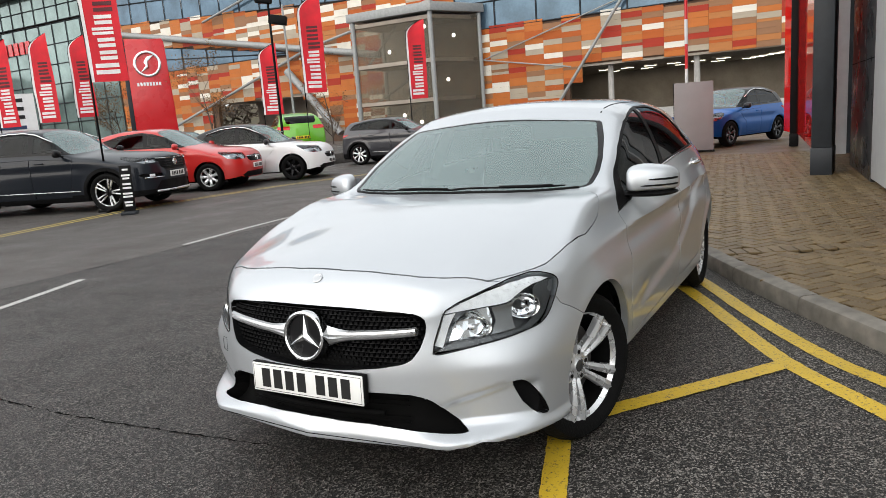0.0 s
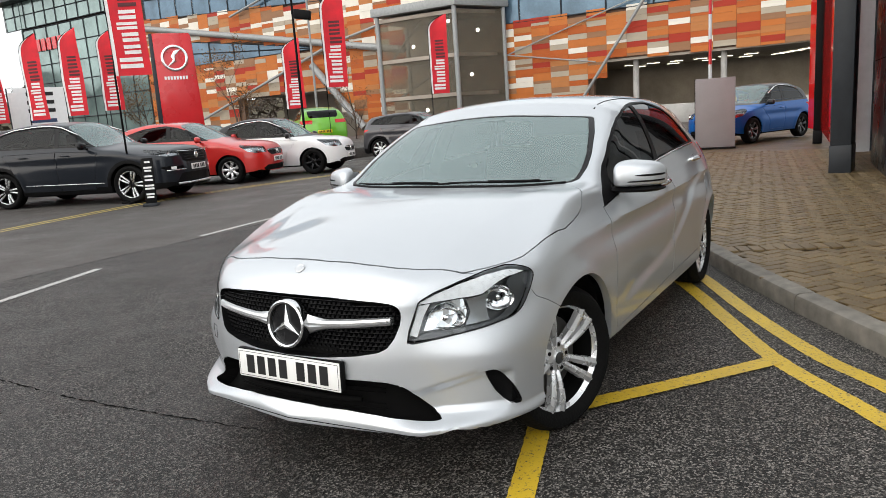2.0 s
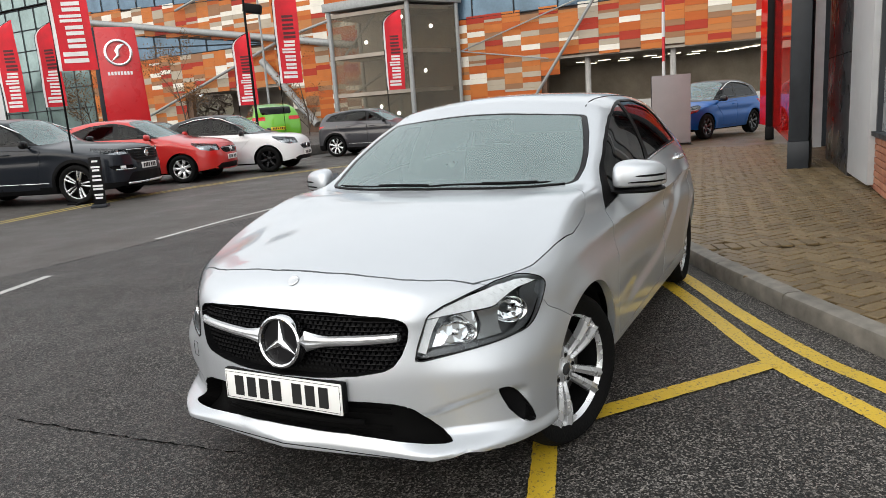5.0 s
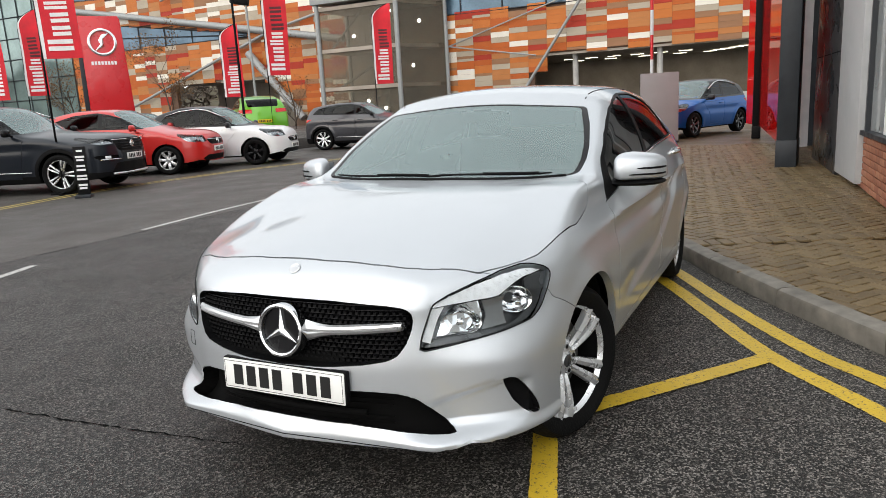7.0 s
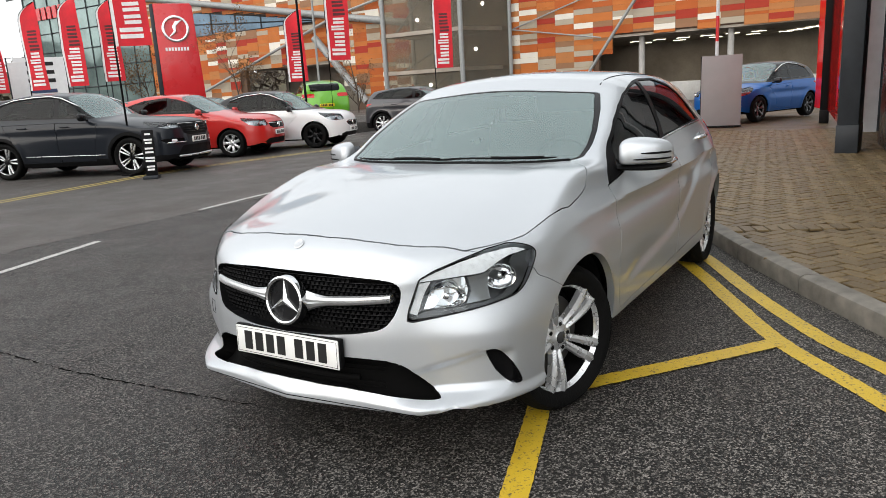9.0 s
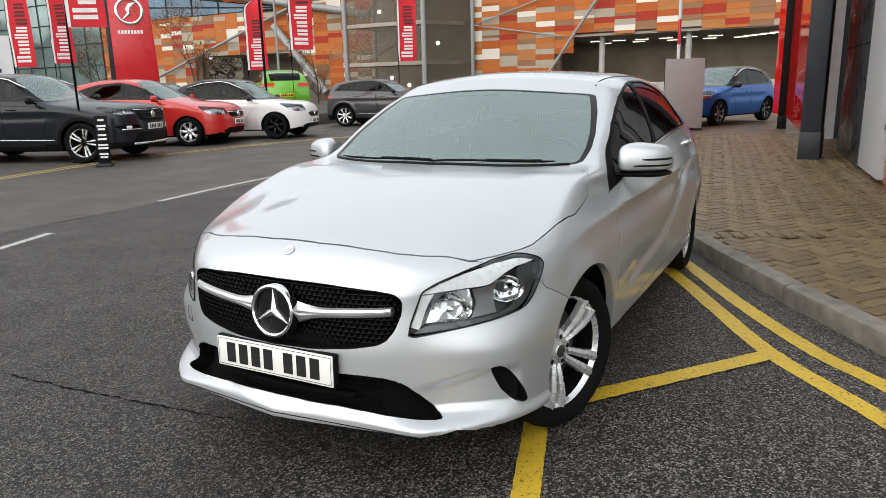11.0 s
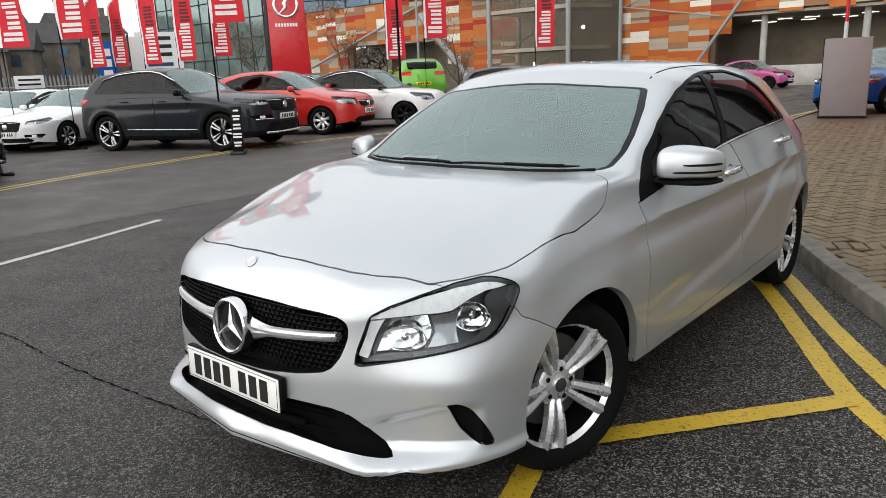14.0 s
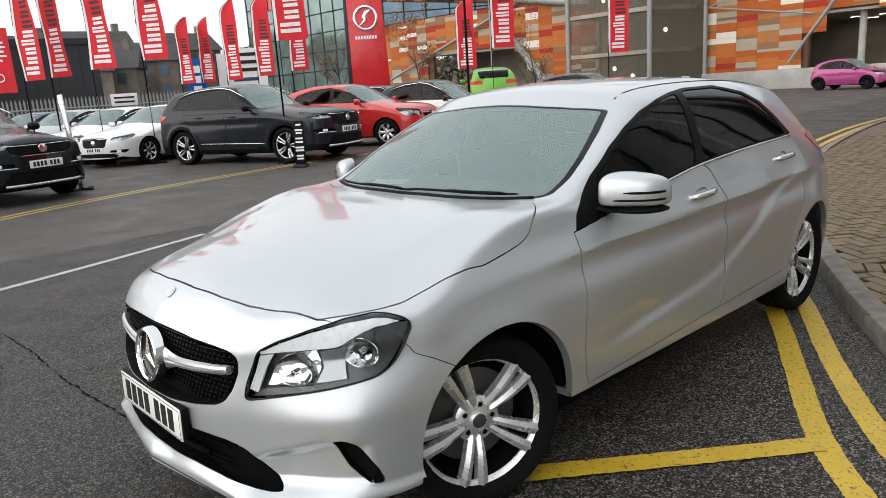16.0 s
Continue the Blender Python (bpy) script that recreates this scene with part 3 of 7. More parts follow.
def wheel_parts(parent, r, width, rim_r, spokes, m, hub_mat="alloy", twin=True, turn=0.0, detail=1, name="wheel", spoke_mat=None):
    """Tyre, rim, spokes and hub; the outer face looks along +x."""
    w = thing(name, m)
    w.parent = parent
    h = width / 2
    tyre = [(rim_r - 0.01, -h * 0.8), (rim_r + 0.012, -h * 0.96), ((r + rim_r) / 2, -h * 1.04), (r - 0.022, -h * 0.97), (r - 0.006, -h * 0.8), (r, -h * 0.55)]
    if detail > 1:
        for gx in (-0.42, 0.0, 0.42):
            tyre += [(r, h * (gx - 0.06)), (r - 0.008, h * (gx - 0.05)), (r - 0.008, h * (gx + 0.05)), (r, h * (gx + 0.06))]
    tyre += [(r, h * 0.55), (r - 0.006, h * 0.8), (r - 0.022, h * 0.97), ((r + rim_r) / 2 + 0.012, h * 1.035), ((r + rim_r) / 2, h * 1.05), (rim_r + 0.012, h * 0.97), (rim_r - 0.01, h * 0.82)]
    part("tyre", lathe(tyre, 56 if detail > 1 else 32), "rubber", w)
    rim = [(rim_r - 0.028, -h * 0.8), (rim_r - 0.034, h * 0.2), (rim_r - 0.022, h * 0.62), (rim_r - 0.012, h * 0.80), (rim_r - 0.002, h * 0.86), (rim_r + 0.006, h * 0.92), (rim_r + 0.004, h * 0.80), (rim_r - 0.004, h * 0.6)]
    part("rim_barrel", lathe(rim[:3], 56 if detail > 1 else 32), "under", w)
    part("rim", lathe(rim[2:], 56 if detail > 1 else 32), spoke_mat or hub_mat, w, "alloy wheel rim")
    part("brake_disc", lathe([(0.0, -h * 0.05), (rim_r * 0.72, -h * 0.05), (rim_r * 0.72, -h * 0.2), (0.0, -h * 0.2)], 32), "disc" if detail > 1 else "under", w)
    part("wheel_backing", lathe([(0.0, -h * 0.5), (rim_r - 0.03, -h * 0.5)], 32), "under", w)
    part("hub_cap", lathe([(0.0, h * 0.62), (0.026, h * 0.61), (0.031, h * 0.56), (0.045, h * 0.52), (0.072, h * 0.50), (0.085, h * 0.40), (0.080, h * 0.1)], 32), hub_mat, w)
    if detail > 1:
        part("hub_badge", lathe([(0.0, h * 0.645), (0.022, h * 0.645), (0.026, h * 0.62)], 24), "lamp_dark", w)
        for i in range(5):
            a = 2 * math.pi * i / 5 + turn + math.pi / 5
            part("wheel_bolt", moved(lathe([(0.0, 0.004), (0.009, 0.004), (0.0105, 0.0), (0.0105, -0.01)], 10), Matrix.Translation((h * 0.49, 0.056 * math.sin(a), 0.056 * math.cos(a)))), "black", w)
    r0, r1 = 0.055, rim_r - 0.006
    for i in range(spokes):
        a = 2 * math.pi * i / spokes + turn
        legs = (-1, 1) if twin else (0,)
        bits = []
        for s in legs:
            b = bmesh.new()
            rows = []
            for k in range(7):
                t = k / 6
                rr = r0 + (r1 - r0) * t
                if twin:
                    c, hw = s * (0.0115 + 0.019 * t ** 0.9), 0.0120 + 0.0088 * t
                else:
                    c, hw = 0.0, 0.024 + 0.012 * t
                hw *= rim_r / 0.2 * (0.66 if spoke_mat else 1.0)
                c *= rim_r / 0.2
                fx = h * (0.50 + 0.34 * t + 0.10 * math.sin(math.pi * t))
                rows.append([b.verts.new((fx - dz, c + dx * hw, rr)) for dx, dz in ((-1, 0.03), (-0.86, 0.004), (0.0, -0.002 - 0.004 * (1 - t)), (0.86, 0.004), (1, 0.03))])
            for u, v in zip(rows, rows[1:]):
                for q in range(4):
                    b.faces.new((u[q], u[q + 1], v[q + 1], v[q]))
            bmesh.ops.recalc_face_normals(b, faces=b.faces)
            bits.append(b)
        sp = sharp(join(*bits), 28)
        for f in sp.faces:
            if f.normal.x < 0 and abs(f.normal.x) > 0.5:
                f.normal_flip()
        part("spoke", moved(sp, Matrix.Rotation(-a, 4, "X")), spoke_mat or hub_mat, w)
    return w
# ---- the silver hatchback ----
def hatch_field():
    top = curve((-0.9, 0.70), (-0.80, 0.765), (-0.73, 0.815), (-0.66, 0.860), (-0.5, 0.905), (-0.2, 0.952), (0.1, 0.985), (0.33, 1.003), (0.42, 1.035), (0.6, 1.135), (0.8, 1.245),
                (1.02, 1.355), (1.12, 1.405), (1.3, 1.432), (1.55, 1.442), (1.85, 1.439), (2.2, 1.420), (2.6, 1.380), (2.95, 1.33), (3.2, 1.29))
    crown = curve((-0.9, 0.28), (-0.66, 0.30), (-0.5, 0.259), (-0.33, 0.217), (0.0, 0.078), (0.33, -0.013), (0.6, -0.01), (1.0, 0.043), (1.3, 0.13), (2.0, 0.10), (3.0, 0.12))
    low = curve((0, -0.835), (0.15, -0.829), (0.27, -0.806), (0.40, -0.768), (0.49, -0.722), (0.58, -0.667), (0.66, -0.610), (0.714, -0.562), (0.754, -0.512), (0.785, -0.440), (0.815, -0.31),
                (0.842, -0.17), (0.862, 0.0), (0.88, 0.4), (0.9, 1.2))
    up = curve((0, -0.792), (0.2, -0.782), (0.35, -0.758), (0.46, -0.718), (0.52, -0.668), (0.6, -0.582), (0.7, -0.458), (0.78, -0.312), (0.82, -0.20), (0.855, 0.0), (0.88, 0.4), (0.9, 1.2))
    nose = curve((0.15, 0.0), (0.70, 0.0), (0.76, 0.024), (0.805, 0.055), (0.85, 0.11), (0.95, 0.3))
    # the splitter: nearly straight from the middle out to a corner, then round to the arch
    splitter = curve((0, -0.866), (0.1, -0.853), (0.3, -0.824), (0.45, -0.799), (0.54, -0.783), (0.565, -0.770), (0.6, -0.743), (0.652, -0.70), (0.701, -0.649), (0.745, -0.594), (0.787, -0.530), (0.83, -0.43), (0.87, -0.28), (0.9, -0.1))
    zs = [0.15, 0.20, 0.27, 0.40, 0.55, 0.70, 0.80, 0.90, 1.0, 1.15, 1.33, 1.45]
    wide = table([-0.9, -0.3, 0.0, 0.4, 0.7, 1.2, 2.2, 2.75, 3.15, 3.45], zs, [
        [0.82, 0.85, 0.86, 0.87, 0.87, 0.86, 0.84, 0.80, 0.76, 0.66, 0.55, 0.45],
        [0.82, 0.85, 0.86, 0.87, 0.875, 0.865, 0.84, 0.79, 0.75, 0.66, 0.55, 0.45],
        [0.80, 0.83, 0.85, 0.87, 0.880, 0.878, 0.852, 0.801, 0.754, 0.66, 0.55, 0.45],
        [0.80, 0.862, 0.872, 0.878, 0.882, 0.882, 0.862, 0.806, 0.785, 0.69, 0.56, 0.46],
        [0.80, 0.864, 0.874, 0.880, 0.884, 0.886, 0.876, 0.838, 0.785, 0.735, 0.6, 0.47],
        [0.80, 0.868, 0.878, 0.884, 0.890, 0.895, 0.894, 0.867, 0.826, 0.764, 0.652, 0.48],
        [0.80, 0.870, 0.880, 0.887, 0.894, 0.898, 0.898, 0.874, 0.838, 0.764, 0.640, 0.48],
        [0.79, 0.83, 0.858, 0.882, 0.890, 0.887, 0.876, 0.848, 0.804, 0.705, 0.565, 0.45],
        [0.72, 0.76, 0.79, 0.806, 0.812, 0.806, 0.790, 0.758, 0.70, 0.59, 0.47, 0.38],
        [0.62, 0.66, 0.69, 0.70, 0.71, 0.70, 0.69, 0.66, 0.60, 0.50, 0.40, 0.32]])
    rear = curve((0.15, 3.30), (0.3, 3.41), (0.55, 3.43), (0.8, 3.39), (0.95, 3.33), (1.05, 3.24), (1.2, 3.07), (1.33, 2.93), (1.45, 2.8))
    lip = curve((0, 0.248), (0.5, 0.247), (0.62, 0.245), (0.9, 0.252))
    sill = curve((0.0, 0.29), (0.4, 0.284), (1.0, 0.276), (2.0, 0.262), (3.2, 0.244))
    ridge, swoop = curve((-0.32, 0.745), (-0.26, 0.760), (-0.15, 0.790), (0.0, 0.808), (0.23, 0.822), (0.5, 0.833), (0.95, 0.846), (1.5, 0.854), (2.6, 0.872), (3.2, 0.88)), curve((0.3, 0.38), (0.9, 0.445), (1.15, 0.468), (1.4, 0.495), (1.67, 0.567), (1.85, 0.646), (2.1, 0.76), (2.4, 0.86), (3.0, 0.95))

    def f(p):
        x, y, z = np.abs(p[:, 0]), p[:, 1], p[:, 2]
        w = wide(y, z)
        d = z - ridge(y)
        along = (0.35 + 0.65 * sstep(0.2, 0.6, y)) * sstep(-0.34, -0.2, y) * (1 - sstep(2.5, 2.9, y))
        w = w + 0.014 * along * np.where(d > 0, np.maximum(0, 1 - d / 0.075), np.exp(np.minimum(d, 0) / 0.22))
        w = w - 0.026 * along * np.exp(-((d + 0.070) / 0.06) ** 2) * (1 - sstep(-0.024, 0.0, d))
        d2 = z - swoop(y)
        w = w - 0.016 * sstep(0.5, 0.9, y) * (1 - sstep(2.3, 2.6, y)) * sstep(-0.022, 0.022, d2) * np.exp(-(np.maximum(d2, 0) / 0.12) ** 2)
        for cy in (0.0, 2.70):
            rr = np.hypot(y - cy, z - 0.316)
            w = w + 0.010 * np.exp(-((rr - 0.358) / 0.035) ** 2) * sstep(0.3, 0.5, z)
        side = x - w
        mixz = sstep(0.50, 0.70, z)
        yf = low(x * (0.98 - 0.016 * sstep(0.4, 0.75, x))) * (1 - mixz) + up(x * (0.985 - 0.03 * sstep(0.4, 0.75, x))) * mixz + nose(z)
        out = sstep(0.30, 0.60, x)
        shelf = 1 - sstep(0.272 - 0.008 * out, 0.330 - 0.030 * out, z)
        yf = yf * (1 - shelf) + np.minimum(splitter(x), yf) * shelf
        # hollow beside the lower intake, under the blade that runs to the side vent
        blade = np.clip(0.402 + 0.305 * (x - 0.547), 0.385, 0.447)
        yf = yf + 0.026 * sstep(0.44, 0.60, x) * (1 - sstep(0.765, 0.80, x)) * sstep(-0.004, 0.026, blade - z) * sstep(0.285, 0.325, z) * (1 - shelf)
        sl = 1.0 / np.sqrt(1 + ((low(x + 0.01) - low(x - 0.01)) / 0.02) ** 2)
        front = (yf - y) * np.maximum(sl, 0.2)
        ye = y - 0.33 * x * x * sstep(0.1, 0.4, y) * (1 - sstep(1.4, 2.2, y))
        tz = top(ye) - crown(y) * x * x
        # raised folds of the bonnet
        fold = 0.50 + 0.10 * np.clip((y + 0.5) / 0.8, 0, 1)
        tz = tz + 0.007 * sstep(-0.62, -0.45, y) * (1 - sstep(0.2, 0.34, y)) * np.exp(-((x - fold) / 0.09) ** 2)
        st = 1.0 / np.sqrt(1 + ((top(ye + 0.01) - top(ye - 0.01)) / 0.02) ** 2)
        up_ = (z - tz) * st
        back = (y - (rear(z) - 0.26 * x * x)) * 0.9
        v = smax(side, front, 0.035)
        v = smax(v, up_, 0.028 + 0.027 * sstep(0.3, 0.7, y))
        v = smax(v, back, 0.09)
        return smax(v, np.where(y < -0.2, lip(x), sill(y)) - z, 0.008)
    return f


def headlamp_outline():
    return [(-0.167, 0.574), (-0.156, 0.618), (-0.120, 0.700), (-0.117, 0.716), (-0.055, 0.742), (0.044, 0.769), (0.149, 0.792), (0.235, 0.801), (0.276, 0.797), (0.318, 0.785), (0.346, 0.770), (0.346, 0.752), (0.326, 0.710),
            (0.298, 0.664), (0.272, 0.640), (0.238, 0.623), (0.130, 0.605), (0.03, 0.592), (-0.064, 0.581), (-0.150, 0.570)]


LAMP = (5, 17, 18, 19, 23, 24)


def build_hatch():
    car = thing("hatchback_car", label="silver metallic five-door hatchback car parked half over yellow lines", category="car")
    bm = skin(hatch_field(), -1.0, 3.6, 1.0, 1.6, 0.0150, dense=(0.185, 0.325, 0.0045))
    la = bm.faces.layers.int.new("region")
    ahead = lambda c, n: c.y < -0.2 and n.y < 0.35
    flank = lambda c, n: c.x > 0.4 and n.x > 0.2
    above = lambda c, n: n.z > 0.05 and c.z > 0.6
    # 1 arches, 2 grille, 3 lower intake, 4 side vent, 5 headlamp, 6 bonnet, 7 windscreen, 8 side glass trim, 9 and 10 door glass, 11 and 12 doors, 13 bumper, 14 tail lamp, 15 sill
    cut(bm, la, 13, "side", [(-1.1, 0.1), (-0.15, 0.1), (-0.15, 0.572), (-0.178, 0.591), (-0.263, 0.644), (-0.322, 0.674), (-0.33, 0.70), (-0.52, 0.80), (-0.62, 0.92), (-1.1, 0.92)], lambda c, n: c.z > 0 and c.y < 0.1)
    cut(bm, la, 6, "top", [(-0.05, 0.315), (0.3, 0.325), (0.5, 0.352), (0.62, 0.405), (0.67, 0.430), (0.703, 0.410), (0.737, 0.374), (0.766, 0.338), (0.784, 0.304), (0.794, 0.262), (0.800, 0.216), (0.810, 0.10), (0.817, 0.0), (0.806, -0.11), (0.785, -0.21), (0.760, -0.309), (0.733, -0.362), (0.68, -0.45), (0.622, -0.525), (0.549, -0.556), (0.48, -0.596), (0.40, -0.630), (0.284, -0.657), (0.116, -0.672), (0, -0.673), (-0.05, -0.670)], above)
    cut(bm, la, 5, "corner", headlamp_outline(), lambda c, n: c.y < 0 and c.x > 0.35)
    lamp = lambda c, n: c.y < 0 and c.x > 0.35 and in_poly((c.x + c.y) * 0.70711, c.z, headlamp_outline())
    cut(bm, la, 17, "corner", [(-0.112, 0.706), (-0.110, 0.714), (-0.05, 0.737), (0.044, 0.763), (0.149, 0.786), (0.235, 0.795), (0.276, 0.791), (0.314, 0.776), (0.25, 0.768), (0.199, 0.752), (0.157, 0.732), (0.135, 0.719), (0.095, 0.713), (0.037, 0.712), (-0.058, 0.709)], lamp)
    cut(bm, la, 18, "corner", [(-0.157, 0.600), (-0.130, 0.655), (-0.112, 0.702), (-0.070, 0.704), (-0.096, 0.664), (-0.130, 0.590)], lamp)
    cut(bm, la, 23, "corner", [(-0.103, 0.610), (-0.078, 0.656), (-0.05, 0.688), (0.0, 0.703), (0.060, 0.705), (0.072, 0.660), (0.040, 0.618)], lamp)
    cut(bm, la, 24, "corner", [(0.066, 0.706), (0.140, 0.712), (0.166, 0.724), (0.150, 0.690), (0.146, 0.650), (0.152, 0.626), (0.050, 0.617), (0.078, 0.660)], lamp)
    cut(bm, la, 19, "corner", [(-0.152, 0.577), (-0.136, 0.588), (-0.098, 0.604), (0.045, 0.612), (0.155, 0.622), (0.215, 0.640), (0.248, 0.690), (0.238, 0.745), (0.255, 0.764), (0.318, 0.774), (0.341, 0.768), (0.341, 0.752), (0.321, 0.710), (0.293, 0.668), (0.268, 0.645), (0.236, 0.628), (0.130, 0.610), (0.03, 0.597), (-0.064, 0.586)], lamp)
    cut(bm, la, 2, "front", [(-0.05, 0.735), (0.2, 0.733), (0.38, 0.722), (0.435, 0.714), (0.458, 0.700), (0.466, 0.68), (0.462, 0.645), (0.445, 0.595), (0.42, 0.560), (0.39, 0.543), (0.30, 0.528), (0.15, 0.517), (-0.05, 0.512)], ahead)
    cut(bm, la, 3, "front", [(-0.05, 0.437), (0.25, 0.435), (0.34, 0.433), (0.41, 0.427), (0.455, 0.414), (0.485, 0.394), (0.505, 0.370), (0.535, 0.334), (0.562, 0.304), (0.588, 0.289), (0.575, 0.2865), (0.515, 0.290), (0.46, 0.296), (0.37, 0.308), (0.25, 0.319), (0.1, 0.323), (-0.05, 0.324)], ahead)
    cut(bm, la, 4, "corner", [(0.100, 0.447), (0.125, 0.449), (0.144, 0.445), (0.160, 0.434), (0.175, 0.417), (0.203, 0.383), (0.226, 0.347), (0.240, 0.315), (0.241, 0.304), (0.233, 0.300), (0.212, 0.303), (0.196, 0.309), (0.172, 0.328), (0.141, 0.362), (0.120, 0.402)], ahead)
    cut(bm, la, 7, "top", [(-0.05, 0.352), (0.3, 0.372), (0.5, 0.415), (0.66, 0.485), (0.688, 0.53), (0.693, 0.645), (0.682, 0.741), (0.640, 0.918), (0.588, 1.066), (0.572, 1.072), (0.43, 1.028), (0.28, 1.005), (0.1, 0.998), (-0.05, 0.998)], lambda c, n: n.z > 0.2 and c.z > 0.95)
    cut(bm, la, 20, "top", [(-0.05, 0.362), (0.3, 0.382), (0.495, 0.426), (0.632, 0.488), (0.664, 0.53), (0.668, 0.63), (0.655, 0.739), (0.618, 0.88), (0.563, 1.044), (0.547, 1.048), (0.42, 1.012), (0.28, 0.990), (0.1, 0.983), (-0.05, 0.983)], lambda c, n: n.z > 0.2 and c.z > 0.95)
    glass = [(0.505, 0.897), (0.80, 0.945), (1.06, 0.985), (1.46, 1.030), (2.0, 1.055), (2.53, 1.065), (2.55, 1.075), (2.48, 1.175), (2.38, 1.262), (2.23, 1.322), (1.98, 1.368), (1.66, 1.368), (1.5, 1.355), (1.35, 1.333), (1.174, 1.292), (1.02, 1.238), (0.873, 1.172), (0.70, 1.075), (0.60, 1.010), (0.53, 0.955)]
    cut(bm, la, 11, "side", [(0.488, 0.895), (0.474, 0.85), (0.474, 0.80), (0.466, 0.65), (0.456, 0.47), (0.463, 0.36), (0.48, 0.305), (1.54, 0.335), (1.565, 0.36), (1.580, 0.445), (1.578, 0.70), (1.565, 0.86), (1.51, 1.0), (1.47, 1.028), (1.46, 1.030), (1.06, 0.985), (0.80, 0.945), (0.505, 0.897)], flank)
    cut(bm, la, 12, "side", [(1.54, 0.335), (1.565, 0.36), (1.580, 0.445), (1.578, 0.70), (1.565, 0.86), (1.51, 1.0), (1.47, 1.028), (2.0, 1.055), (2.53, 1.065), (2.56, 1.03), (2.57, 0.90), (2.53, 0.75), (2.42, 0.62), (2.35, 0.53), (2.31, 0.42), (2.30, 0.36), (2.28, 0.345)], flank)
    cut(bm, la, 8, "side", glass, flank)
    cut(bm, la, 9, "side", [(0.66, 0.943), (1.06, 0.999), (1.405, 1.036), (1.45, 1.10), (1.54, 1.344), (1.50, 1.343), (1.35, 1.321), (1.2, 1.287), (1.03, 1.228), (0.885, 1.164), (0.72, 1.070)], flank)
    cut(bm, la, 10, "side", [(1.49, 1.045), (2.0, 1.067), (2.47, 1.078), (2.43, 1.177), (2.345, 1.250), (2.21, 1.308), (1.96, 1.356), (1.67, 1.357), (1.61, 1.351), (1.55, 1.20)], flank)
    cut(bm, la, 14, "side", [(2.80, 1.035), (2.84, 1.05), (3.10, 1.03), (3.5, 0.98), (3.5, 0.86), (3.2, 0.88), (2.95, 0.96)], lambda c, n: c.x > 0.35)
    cut(bm, la, 1, "side", arc_poly(0.022, 0.318, 0.358), lambda c, n: c.x > 0.5)
    cut(bm, la, 1, "side", arc_poly(2.70, 0.316, 0.350), lambda c, n: c.x > 0.5)
    cut(bm, la, 1, "side", [(-0.36, 0.0), (0.36, 0.0), (0.36, 0.33), (-0.36, 0.33)], lambda c, n: c.x > 0.5 and c.z < 0.27 and abs(c.y) < 0.35)
    bm.normal_update()
    body = part("body", panel(bm, la, {0}, 0, 0.03), "silver", car)
    part("front_bumper", panel(bm, la, {13}, 0.0022, 0.02), "silver", car)
    part("bonnet", panel(bm, la, {6}, 0.0046, 0.02, 0.0008), "silver", car)
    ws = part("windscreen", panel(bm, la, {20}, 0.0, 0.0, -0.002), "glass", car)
    part("screen_border", panel(bm, la, {7}, 0.002, 0.0, -0.002), "black_gloss", ws, "black printed screen border")
    for s in "+-":
        d = part("front_door", panel(bm, la, {11}, 0.0052, 0.02, mirror=s), "silver", car)
        d2 = part("rear_door", panel(bm, la, {12}, 0.0052, 0.02, mirror=s), "silver", car)
        part("window_trim", panel(bm, la, {8}, 0.001, 0.012, 0.0015, mirror=s), "black", car, "black window frame")
        part("door_glass", panel(bm, la, {9}, 0.001, 0.0, -0.003, mirror=s), "glass_dark", d)
        part("door_glass", panel(bm, la, {10}, 0.001, 0.0, -0.003, mirror=s), "glass_dark", d2)
        part("tail_lamp", panel(bm, la, {14}, 0.001, 0.02, 0.004, mirror=s), "red_lens", car, "red tail lamp")
        hl = part("headlamp", panel(bm, la, set(LAMP), 0.0, 0.0, -0.055, mirror=s), "lamp_dark", car, "clear headlamp with chrome reflectors")
        part("lamp_lens", panel(bm, la, set(LAMP), 0.0015, 0.0, -0.001, mirror=s), "lens", hl)
        part("lamp_shade", panel(bm, la, {19}, 0.0, 0.012, -0.018, mirror=s), "lamp_dark", hl, "dark grey surround inside the lamp")
        part("bright_strip", panel(bm, la, {17}, 0.0, 0.012, -0.012, mirror=s), "lamp_white", hl, "ribbed bright strip inside the lamp")
        part("running_light", panel(bm, la, {18}, 0.0, 0.012, -0.014, mirror=s), "lamp_white", hl)
        part("reflector_bowl", panel(bm, la, {23}, 0.0, 0.03, -0.034, mirror=s), "facet_chrome", hl, "faceted chrome reflector")
        part("lamp_bridge", panel(bm, la, {24}, 0.002, 0.03, -0.022, mirror=s), "lamp_grey", hl, "satin chrome bridge between the bowls")
        part("lamp_gasket", lamp_edge(bm, la, s), "black_gloss", hl)
        lamp_inside(hl, 1 if s == "+" else -1, bm, la)
        part("side_vent", panel(bm, la, {4}, 0.0, 0.0, -0.03, mirror=s), "black", car, "black vent insert")
        part("vent_wall", rim_wall(bm, la, {4}, 0.03, s), "black", car)
    part("intake_back", panel(bm, la, {3}, 0.0, 0.0, -0.06), "under", car, "black lower intake")
    part("intake_wall", rim_wall(bm, la, {3}, 0.06, "join"), "under", car)
    part("grille_back", panel(bm, la, {2}, 0.0, 0.0, -0.055), "under", car)
    part("grille_wall", rim_wall(bm, la, {2}, 0.055, "join"), "black", car)
